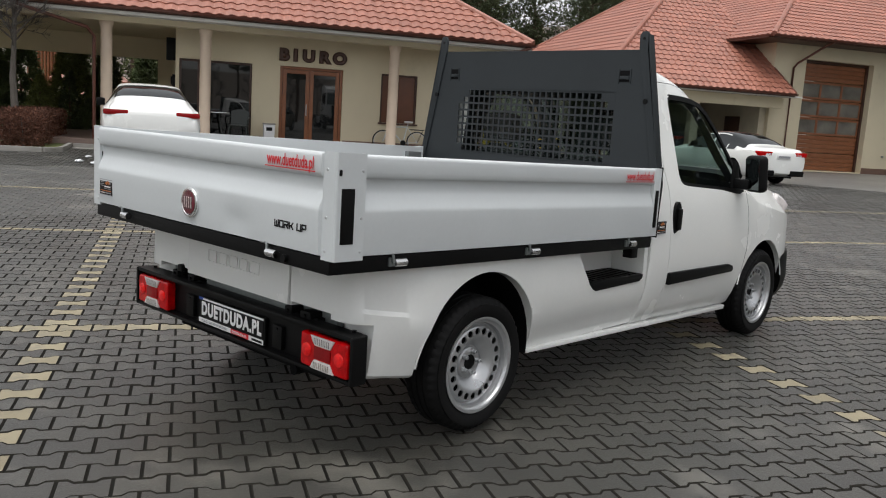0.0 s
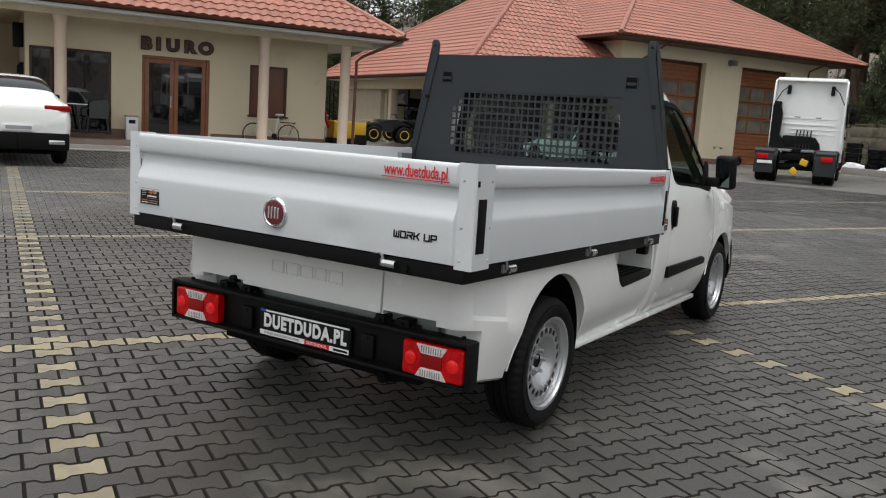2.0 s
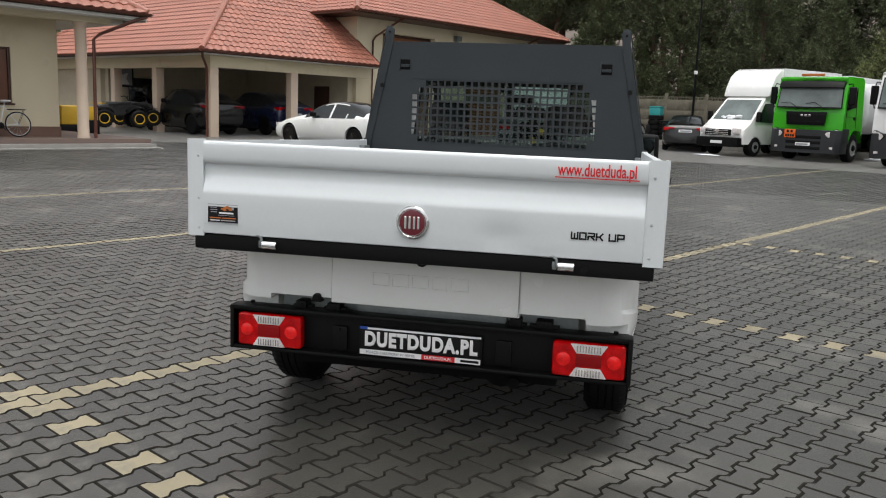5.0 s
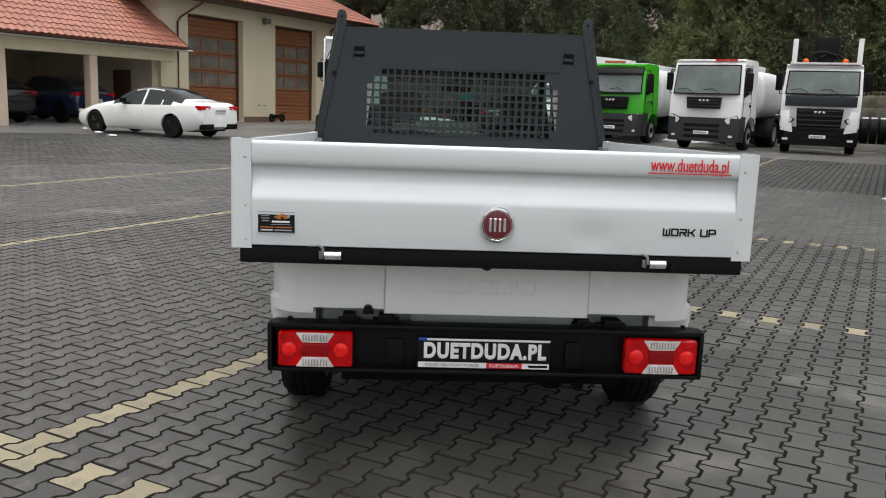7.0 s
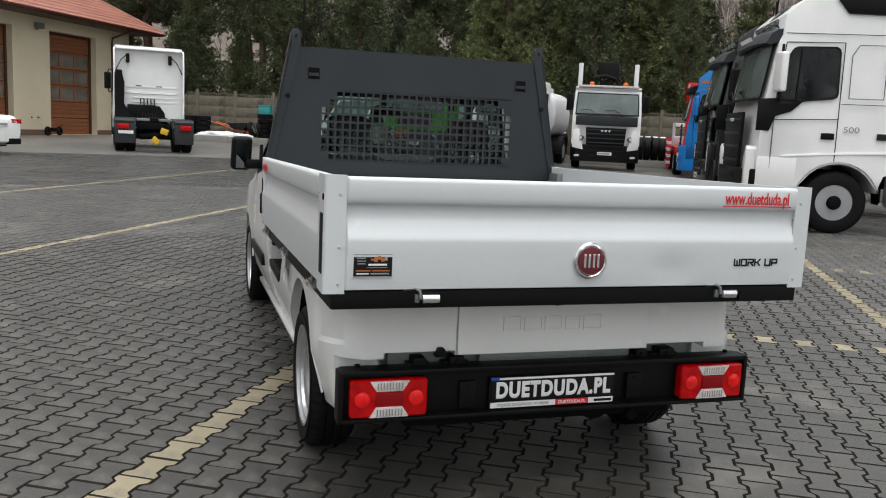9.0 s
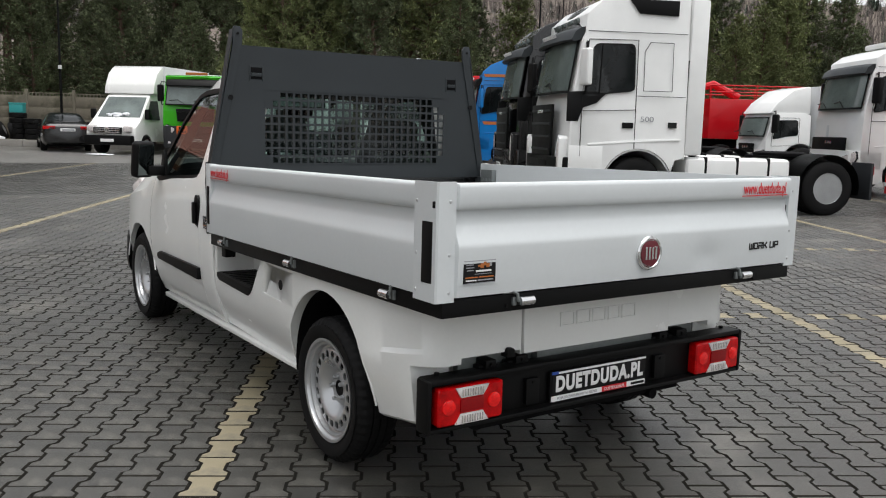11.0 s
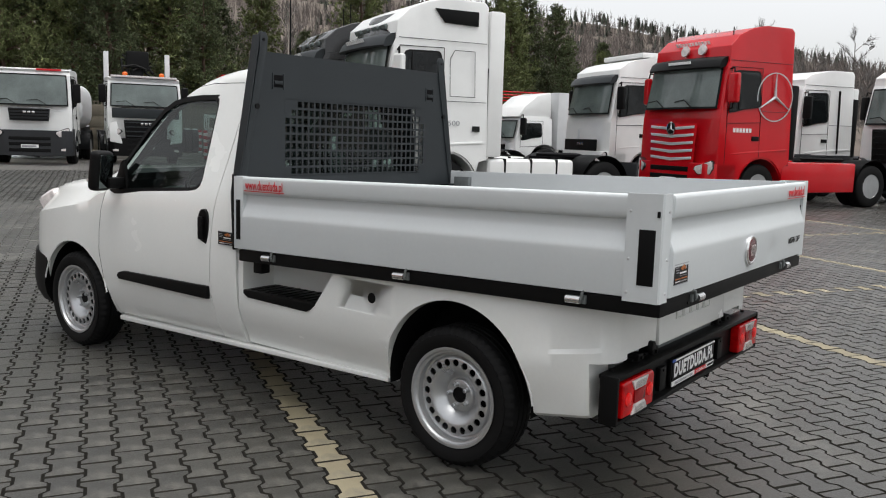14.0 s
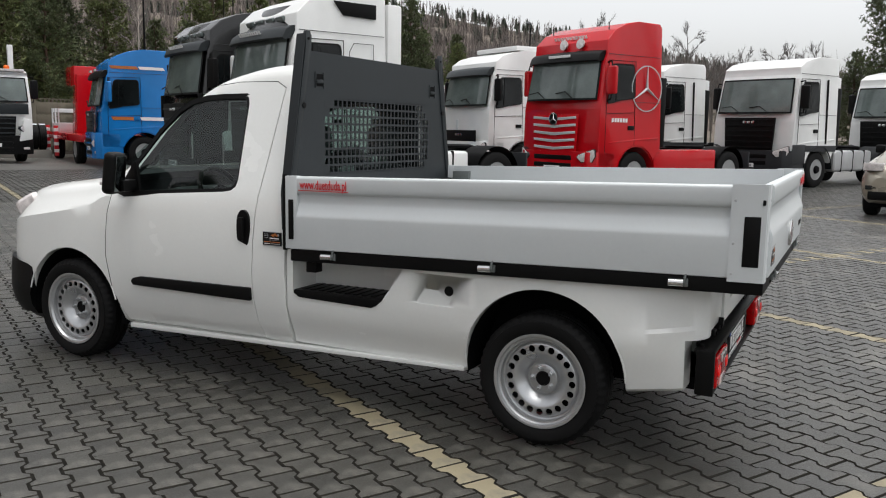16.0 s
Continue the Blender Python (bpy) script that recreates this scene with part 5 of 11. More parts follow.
    lettering("strip_text", "POJAZD ZAKUPIONY W FIRMIE", 0.0155, INK_GREY, plate, Matrix.Translation((-0.129, -0.7515, 0.399)) @ FACE_BACK, 0.0004, width=1.0, bold=0.012)
    bed(P)
    for s in (-1, 1):
        road_wheel(P, s * 0.790, 0.016, 0.318, s)
        road_wheel(P, s * 0.795, FRONT_AXLE, 0.318, s)
    return P


RAKE = Matrix.Identity(4)
RAKE[2][1] = -0.024
RAKE[2][3] = -0.024 * 0.95


def board_profile():
    """Height and outward bulge of the rolled drop-side section."""
    return [(0.905, 0.0), (0.907, 0.027), (0.95, 0.0310), (1.03, 0.0335), (1.068, 0.0338), (1.076, 0.0332), (1.083, 0.0315), (1.090, 0.0290), (1.097, 0.0263), (1.140, 0.0098), (1.146, 0.0080), (1.153, 0.0066), (1.161, 0.0058), (1.170, 0.0053), (1.190, 0.0048), (1.1945, 0.0060), (1.1965, 0.0180), (1.200, 0.0230), (1.208, 0.0262), (1.222, 0.0285), (1.250, 0.0290), (1.270, 0.0285), (1.2785, 0.0270), (1.2830, 0.0230), (1.285, 0.0150), (1.285, -0.012), (0.905, -0.012)]


def bed(P):
    """The load bed, all of it on the frame's slight nose-down rake."""
    def bp(name, bm, material, label="", parent=None, smooth=35):
        bm.transform(RAKE)
        return part(name, bm, material, parent or P, label, smooth=smooth)
    prof = board_profile()
    # tailboard
    bm = bmesh.new()
    xs = [-0.892, -0.885] + [-0.885 + 1.77 * k / 40 for k in range(1, 40)] + [0.885, 0.892]
    def dent(x, z):
        d = math.hypot((x - 0.355) / 0.07, (z - 0.965) / 0.055)
        return -0.010 * math.exp(-d * d * 1.2)
    fine = []
    for (z0, o0), (z1, o1) in zip(prof, prof[1:]):
        n = 4 if 0.05 < abs(z1 - z0) < 0.2 else 1
        fine += [(z0 + (z1 - z0) * k / n, o0 + (o1 - o0) * k / n) for k in range(n)]
    fine.append(prof[-1])
    poly(bm, [[Vector((x, -0.930 - (o * (0.55 if i in (0, len(xs) - 1) and 0.0 < o else 1.0)) - (dent(x, z) if o > 0.01 else 0), z)) for z, o in fine] for i, x in enumerate(xs)])
    tb = bp("tailboard", bm, ALU, "silver aluminium tailboard with a small dent")
    # side boards
    for s in (-1, 1):
        bm = bmesh.new()
        poly(bm, [[Vector((s * (0.925 + o), y, z)) for z, o in prof] for y in [-0.842] + [-0.84 + 2.19 * k / 10 for k in range(11)] + [1.352]])
        sb = bp("sideboard", bm, ALU, "silver aluminium drop side")
        # rear corner post: two folded faces
        bm = bmesh.new()
        prism(bm, [(s * 0.890, -0.950), (s * 0.958, -0.950), (s * 0.964, -0.944), (s * 0.961, -0.806), (s * 0.954, -0.806), (s * 0.955, -0.940), (s * 0.890, -0.940)], "z", 0.892, 1.290)
        post = bp("corner_post", bm, ALU, "silver aluminium corner post with black latch")
        bm = bmesh.new()
        prism(bm, [(-0.924, 0.955), (-0.860, 0.955), (-0.860, 1.160), (-0.924, 1.160)], "x", min(s * 0.952, s * 0.9648), max(s * 0.952, s * 0.9648), 0.002)
        bp("latch", bm, BLACK, "black recessed latch", post)
        bm = bmesh.new()
        box(bm, (min(s * 0.957, s * 0.969), -0.938, 1.205), (max(s * 0.957, s * 0.969), -0.926, 1.228), 0.004)
        bp("keyhole", bm, BLACK, "", post)
        for z in (0.925, 1.05, 1.225):
            bm = bmesh.new()
            lathe(bm, [(0.006, 0), (0.005, 0.002), (0, 0.003)], Matrix.Translation((s * 0.912, -0.950, z)) @ Matrix.Rotation(radians(90), 4, "X"), 10)
            bp("rivet", bm, ALU_RAW, "", post)
            bm = bmesh.new()
            lathe(bm, [(0.006, 0), (0.005, 0.002), (0, 0.003)], Matrix.Translation((s * 0.9612, -0.822, z)) @ Matrix.Rotation(radians(90 * s), 4, "Y"), 10)
            bp("rivet", bm, ALU_RAW, "", post)
        # front post
        bm = bmesh.new()
        box(bm, (min(s * 0.915, s * 0.952), 1.353, 0.905), (max(s * 0.915, s * 0.952), 1.428, 1.288), 0.004)
        fp = bp("front_post", bm, ALU, "silver front stake of the bed")
        bm = bmesh.new()
        box(bm, (min(s * 0.95, s * 0.957), 1.375, 0.955), (max(s * 0.95, s * 0.957), 1.405, 1.165), 0.002)
        bp("latch", bm, BLACK, "", fp)
        bm = bmesh.new()
        box(bm, (min(s * 0.905, s * 0.948), 1.431, 0.895), (max(s * 0.905, s * 0.948), 1.449, 1.296), 0.003)
        bp("edge_strip", bm, BLACK, "", fp)
        # bracket inside
        bm = bmesh.new()
        box(bm, (min(s * 0.875, s * 0.911), 1.22, 1.15), (max(s * 0.875, s * 0.911), 1.345, 1.25), 0.004)
        for k in range(3):
            rod(bm, (s * 0.875, 1.245 + 0.035 * k, 1.185), (s * 0.868, 1.245 + 0.035 * k, 1.185), 0.009, 8)
        bp("inner_bracket", bm, ZINC, "galvanised bracket")
        # frame rail
        bm = bmesh.new()
        box(bm, (min(s * 0.875, s * 0.935), -0.935, 0.837), (max(s * 0.875, s * 0.935), 1.41, 0.899), 0.006)
        bp("side_rail", bm, BLACK, "black steel frame rail")
        bm = bmesh.new()
        box(bm, (min(s * 0.84, s * 0.90), 1.27, 0.775), (max(s * 0.84, s * 0.90), 1.335, 0.836), 0.006)
        bp("rail_bracket", bm, BLACK)
        for y in (1.17, 0.28, -0.60):
            bm = bmesh.new()
            rod(bm, (s * 0.952, y - 0.034, 0.872), (s * 0.952, y + 0.028, 0.872), 0.0165, 14)
            lt = bp("roller_latch", bm, CHROME, "chromed roller latch")
            bm = bmesh.new()
            tube(bm, [(s * 0.938, y - 0.075, 0.910), (s * 0.945, y - 0.045, 0.912), (s * 0.952, y - 0.038, 0.900), (s * 0.952, y - 0.036, 0.872)], 0.006, 8)
            box(bm, (min(s * 0.925, s * 0.945), y - 0.05, 0.855), (max(s * 0.925, s * 0.945), y - 0.034, 0.89), 0.003)
            bp("latch_arm", bm, ZINC, "", lt)
    # rear rail
    bm = bmesh.new()
    box(bm, (-0.934, -0.945, 0.837), (0.934, -0.89, 0.899), 0.006)
    bp("rear_rail", bm, BLACK, "black steel rear rail")
    for x in (-0.60, 0.60):
        bm = bmesh.new()
        rod(bm, (x - 0.022, -0.962, 0.873), (x + 0.038, -0.962, 0.873), 0.0165, 14)
        lt = bp("roller_latch", bm, CHROME, "chromed roller latch")
        bm = bmesh.new()
        tube(bm, [(x - 0.085, -0.948, 0.906), (x - 0.045, -0.953, 0.908), (x - 0.030, -0.960, 0.90), (x - 0.026, -0.962, 0.872)], 0.006, 8)
        box(bm, (x - 0.045, -0.956, 0.858), (x - 0.028, -0.94, 0.888), 0.003)
        bp("latch_arm", bm, ZINC, "", lt)
    bm = bmesh.new()
    rod(bm, (0.675, -0.944, 0.862), (0.675, -0.962, 0.862), 0.016, 14)
    rod(bm, (-0.665, -0.944, 0.858), (-0.665, -0.950, 0.858), 0.007, 10)
    bm.transform(RAKE)
    parts("rubber_stop", bm, BLACK, P)
    # floor
    bm = bmesh.new()
    box(bm, (-0.92, -0.92, 0.895), (0.92, 1.40, 0.912), 0.003)
    bp("load_floor", bm, ALU_RAW, "ribbed aluminium load floor")
    # headboard with its mesh window
    hb = 1.415
    x0, x1, z0, z1, pitch = -0.615, 0.615, 1.285, 1.700, 0.0456
    cols, rows = 27, 9
    bm = bmesh.new()
    t0, t1 = hb - 0.003, hb + 0.003
    prism(bm, [(-0.905, 1.195), (0.905, 1.195), (0.888, z0), (-0.888, z0)], "y", t0, t1)
    prism(bm, [(-0.888, z0), (x0, z0), (x0, z1), (-0.800, z1)], "y", t0, t1)
    prism(bm, [(0.888, z0), (0.800, z1), (x1, z1), (x1, z0)], "y", t0, t1)
    prism(bm, [(-0.800, z1), (0.800, z1), (0.748, 1.945), (-0.748, 1.945)], "y", t0, t1)
    head = bp("headboard", bm, ANTHRACITE, "anthracite headboard with square mesh window", smooth=0)
    bm = bmesh.new()
    w = (x1 - x0) / cols
    hgt = (z1 - z0) / rows
    for k in range(cols + 1):
        x = x0 + k * w
        box(bm, (x - 0.0062, t0 + 0.0005, z0), (x + 0.0062, t1 - 0.0005, z1))
    for k in range(rows + 1):
        z = z0 + k * hgt
        box(bm, (x0, t0, z - 0.0062), (x1, t1, z + 0.0062))
    for s in (-1, 1):
        for r, n in ((0, 1), (rows - 1, 2), (rows - 2, 1)):
            zz = z0 + r * hgt
            xx = (x0, x0 + n * w) if s < 0 else (x1 - n * w, x1)
            box(bm, (xx[0], t0 - 0.0004, zz), (xx[1], t1 + 0.0004, zz + hgt))
    mesh = bp("mesh_screen", bm, ANTHRACITE, "square-holed steel mesh", head, 0)
    for s in (-1, 1):
        # folded flange and ear
        bm = bmesh.new()
        prism(bm, [(s * 0.945, 1.195), (s * 0.905, 1.195), (s * 0.748, 1.93), (s * 0.742, 2.02), (s * 0.757, 2.045), (s * 0.790, 2.045), (s * 0.797, 2.03), (s * 0.797, 1.945)], "y", hb - 0.012, hb + 0.006, 0.002)
        bp("flange", bm, ANTHRACITE, "folded steel edge with raised ear", head)
        bm = bmesh.new()
        prism(bm, [(s * 0.940, 1.0), (s * 0.934, 1.0), (s * 0.940, 1.20), (s * 0.792, 2.03), (s * 0.798, 2.03), (s * 0.947, 1.20)], "y", hb - 0.01, hb + 0.045)
        bp("side_flange", bm, ANTHRACITE, "", head)
        bm = bmesh.new()
        rod(bm, (s * 0.772, hb - 0.012, 2.005), (s * 0.772, hb - 0.016, 2.005), 0.008, 12)
        bp("rubber_button", bm, BLACK, "", head)
        bm = bmesh.new()
        rod(bm, (s * 0.815, hb - 0.003, 1.655), (s * 0.815, hb - 0.016, 1.655), 0.015, 16)
        bp("rubber_button", bm, BLACK, "", head)
        x = s * 0.662
        bm = bmesh.new()
        box(bm, (x - 0.034, hb - 0.0045, 1.762), (x + 0.034, hb - 0.002, 1.828), 0.001, seg=1)
        sl = bp("hand_slot", bm, UNDER, "", head)
        bm = bmesh.new()
        box(bm, (x - 0.030, hb - 0.011, 1.778), (x + 0.030, hb - 0.004, 1.797), 0.003)
        box(bm, (x - 0.042, hb - 0.008, 1.752), (x - 0.034, hb - 0.003, 1.838), 0.002)
        box(bm, (x + 0.034, hb - 0.008, 1.752), (x + 0.042, hb - 0.003, 1.838), 0.002)
        bp("slot_hook", bm, ANTHRACITE, "", sl)
        # stanchion foot
        bm = bmesh.new()
        prism(bm, [(s * 0.93, 0.905), (s * 0.885, 0.905), (s * 0.885, 1.20), (s * 0.93, 1.20)], "y", hb - 0.055, hb + 0.02, 0.004)
        bp("stanchion", bm, ANTHRACITE, "", head)
    bm = bmesh.new()
    box(bm, (-0.885, hb + 0.004, 0.91), (0.885, hb + 0.03, 1.23), 0.004)
    box(bm, (-0.885, hb - 0.02, 1.188), (0.885, hb + 0.003, 1.197), 0.002)
    bp("lower_panel", bm, GLOSS_BLACK, "black lower panel", head)
    for s in (-1, 1):
        bm = bmesh.new()
        rod(bm, (s * 0.84, hb - 0.0, 1.12), (s * 0.84, hb - 0.014, 1.12), 0.016, 14)
        bp("rubber_button", bm, BLACK, "", head)
    # badge: plain enamel disc in a chrome ring, with upright bars
    m = RAKE @ Matrix.Translation((0.005, -0.963, 1.005)) @ Matrix.Rotation(radians(90), 4, "X")
    bm = bmesh.new()
    lathe(bm, [(0.066, 0.0), (0.066, 0.006), (0.062, 0.011), (0.056, 0.012), (0.052, 0.008), (0.0, 0.008)], None, 40)
    badge = part("badge", bm, CHROME, P, "round chrome badge with dark red centre", m)
    bm = bmesh.new()
    lathe(bm, [(0.051, 0.008), (0.050, 0.012), (0.03, 0.0145), (0.0, 0.015)], None, 36)
    part("badge_centre", bm, BADGE_RED, badge)
    for x in (-0.026, -0.009, 0.009, 0.026):
        bm = bmesh.new()
        box(bm, (x - 0.0045, -0.024, 0.013), (x + 0.0045, 0.024, 0.0165), 0.001, seg=1)
        part("badge_bar", bm, CHROME, badge)
    # writing
    model_writing(P, RAKE @ Matrix.Translation((0.622, -0.9636, 0.984)) @ FACE_BACK)
    for mm in (RAKE @ Matrix.Translation((0.702, -0.9622, 1.240)) @ FACE_BACK,):
        web(P, mm, 0.066)
    web(P, RAKE @ Matrix.Translation((0.9590, 1.185, 1.240)) @ FACE_RIGHT, 0.066)
    web(P, RAKE @ Matrix.Translation((-0.9590, 1.185, 1.240)) @ FACE_LEFT, 0.066)
    rows = [(0.0, 1.0, 0.965, 1.0, INK_GREY), (0.0, 1.0, 0.0, 0.035, INK_GREY), (0.08, 0.30, 0.80, 0.84, INK_GREY), (0.08, 0.32, 0.68, 0.72, INK_GREY), (0.10, 0.30, 0.56, 0.60, INK_GREY), (0.44, 0.52, 0.72, 0.80, INK_ORANGE), (0.52, 0.62, 0.66, 0.86, INK_ORANGE), (0.62, 0.70, 0.76, 0.92, INK_ORANGE),
            (0.70, 0.80, 0.68, 0.84, INK_ORANGE), (0.80, 0.87, 0.72, 0.88, INK_GREY), (0.38, 0.86, 0.50, 0.58, INK_WHITE), (0.34, 0.88, 0.40, 0.42, INK_GREY), (0.06, 0.44, 0.25, 0.30, INK_ORANGE), (0.48, 0.94, 0.25, 0.30, INK_ORANGE), (0.08, 0.40, 0.12, 0.17, INK_WHITE), (0.44, 0.92, 0.12, 0.17, INK_GREY)]
    sticker_bars("dealer_sticker", P, RAKE @ Matrix.Translation((-0.798, -0.9625, 0.990)), 0.132, 0.078, INK_BLACK, rows, "black and orange dealer sticker")
    for s in (-1, 1):
        sticker_bars("dealer_sticker", P, Matrix.Translation((s * 0.915, 1.545, 0.885)) @ Matrix.Rotation(radians(-90 if s < 0 else 90), 4, "Z"), 0.125, 0.075, INK_BLACK, rows, "black and orange dealer sticker")


def model_writing(P, m):
    """The model name in square strokes with clipped corners, a letter at a time."""
    strokes = {"W": ((0, 0.25, 0, 1), (0, 0, 1, 0), (0.5, 0, 0.5, 0.8), (1, 0, 1, 1)), "O": ((0, 0, 1, 0), (0, 1, 1, 1), (0, 0, 0, 1), (1, 0, 1, 1)),
               "R": ((0, 1, 1, 1), (1, 0.55, 1, 1), (0, 0.5, 1, 0.5), (0, 0, 0, 0.5), (0.45, 0.5, 1, 0)), "K": ((0, 0, 0, 1), (0, 0.5, 0.6, 0.5), (0.5, 0.5, 1, 1), (0.5, 0.5, 1, 0)),
               "U": ((0, 0, 0, 1), (0, 0, 1, 0), (1, 0, 1, 1)), "P": ((0, 0, 0, 1), (0, 1, 1, 1), (1, 0.4, 1, 1), (0, 0.4, 1, 0.4))}
    x, wide, tall, t = 0.0, 0.0225, 0.0235, 0.0031
    for ch in "WORK UP":
        if ch == " ":
            x += 0.016
            continue
        bm = bmesh.new()
        for k, (a, b, c, d) in enumerate(strokes[ch]):
            p, q = Vector((x + a * wide, b * tall, 0)), Vector((x + c * wide, d * tall, 0))
            u = (q - p).normalized() * t * 0.9
            n = Vector((-u.y, u.x, 0)) / 0.9
            ring = [p - u + n * 0.6, p - u * 0.6 + n, q + u * 0.6 + n, q + u + n * 0.6, q + u - n * 0.6, q + u * 0.6 - n, p - u * 0.6 - n, p - u - n * 0.6]
            poly(bm, [[v + Vector((0, 0, 0.0001 * k)) for v in ring], [v + Vector((0, 0, 0.0008 + 0.0001 * k)) for v in ring]])
        part("letter", bm, INK_BLACK, P, m=m, smooth=0)
        x += wide + 0.0085


def web(P, m, size):
    t = lettering("web_text", "www.duetduda.pl", size, INK_RED, P, m, 0.0006, width=0.62, bold=0.016)
    bm = bmesh.new()
    box(bm, (-0.155, -0.030, 0), (0.155, -0.026, 0.0008))
    part("underline", bm, INK_RED, t, smooth=0)
    return t


pickup()

# ---- parked lorries ----
LORRY_WHEEL = {}


def lorry_wheel(parent, x, y, z, side, rear=False, R=0.50):
    """A truck wheel: tyre, dished steel rim with hand holes and a ring of nuts."""
    key = (rear, R)
    if key not in LORRY_WHEEL:
        h, k = 0.155, R / 0.50
        bm = bmesh.new()
        lathe(bm, [(0.285 * k, -h), (0.33 * k, -h * 1.06), (0.45 * k, -h), (0.49 * k, -h * 0.85), (R, -h * 0.7), (R, -h * 0.35), (R - 0.012, -h * 0.33), (R - 0.012, -h * 0.27), (R, -h * 0.25), (R, h * 0.25), (R - 0.012, h * 0.27), (R - 0.012, h * 0.33), (R, h * 0.35), (R, h * 0.7), (0.49 * k, h * 0.85), (0.45 * k, h), (0.33 * k, h * 1.06), (0.285 * k, h)], None, 40, closed=True)
        tyre = mesh_of("tyre", bm, RUBBER, 40)
        bm = bmesh.new()
        d = -0.55 if rear else 0.55
        lathe(bm, [(0.292 * k, h * 0.95), (0.298 * k, h * 1.0), (0.285 * k, h * 1.0), (0.262 * k, h * 0.7), (0.255 * k, h * d * 0.9), (0.21 * k, h * d), (0.19 * k, h * (d + 0.16)), (0.135 * k, h * (d + 0.2)), (0.125 * k, h * (d + 0.1)), (0.0, h * (d + 0.1))], None, 36)
        for i in range(10):
            a = i * math.pi / 5
            c = Vector((0.165 * k * math.cos(a), 0.165 * k * math.sin(a), h * (d + 0.1)))
            rod(bm, c, c + Vector((0, 0, 0.035)), 0.016 * k, 6)
        rim = mesh_of("rim", bm, LORRY_RIM, 40)
        bm = bmesh.new()
        lathe(bm, [(0.118 * k, h * (d + 0.1)), (0.112 * k, h * (d + 0.5)), (0.09 * k, h * (d + 0.75)), (0.06 * k, h * (d + 0.8)), (0.0, h * (d + 0.8))], None, 24)
        hub = mesh_of("hub", bm, UNDER, 40)
        bm = bmesh.new()
        for i in range(10):
            a = (i + 0.5) * math.pi / 5
            c = Vector((0.215 * k * math.cos(a), 0.215 * k * math.sin(a), h * d))
            rod(bm, c - Vector((0, 0, 0.01)), c + Vector((0, 0, 0.008)), 0.024 * k, 10)
        LORRY_WHEEL[key] = (tyre, rim, mesh_of("hand_hole", bm, BLACK, 40), hub)
    w = new("wheel")
    w.parent = parent
    w.matrix_basis = Matrix.Translation((x, y, z)) @ Matrix.Rotation(radians(90 * side), 4, "Y")
    for nm, me in zip(("tyre", "rim", "hand_hole", "hub"), LORRY_WHEEL[key]):
        o = new(nm, me)
        o.parent = w
    return w


def mirrored(parent, name, material, make, label=""):
    for s in (-1, 1):
        bm = bmesh.new()
        make(bm, s)
        part(name, bm, material, parent, label)


def sx(s, a, b):
    return min(s * a, s * b), max(s * a, s * b)


def stand(x, y, heading, back=2.5):
    """The pose of a vehicle whose nose is at x, y; its wheels meet the yard there and at its back end."""
    f = Matrix.Rotation(radians(heading), 4, "Z")
    r = Vector((x, y, 0)) + f @ Vector((0, -2 * back, 0))
    z0, z1 = rise(x, y), rise(r.x, r.y)
    return Matrix.Translation((x, y, z0)) @ f @ Matrix.Rotation(math.atan2(z0 - z1, 2 * back), 4, "X")


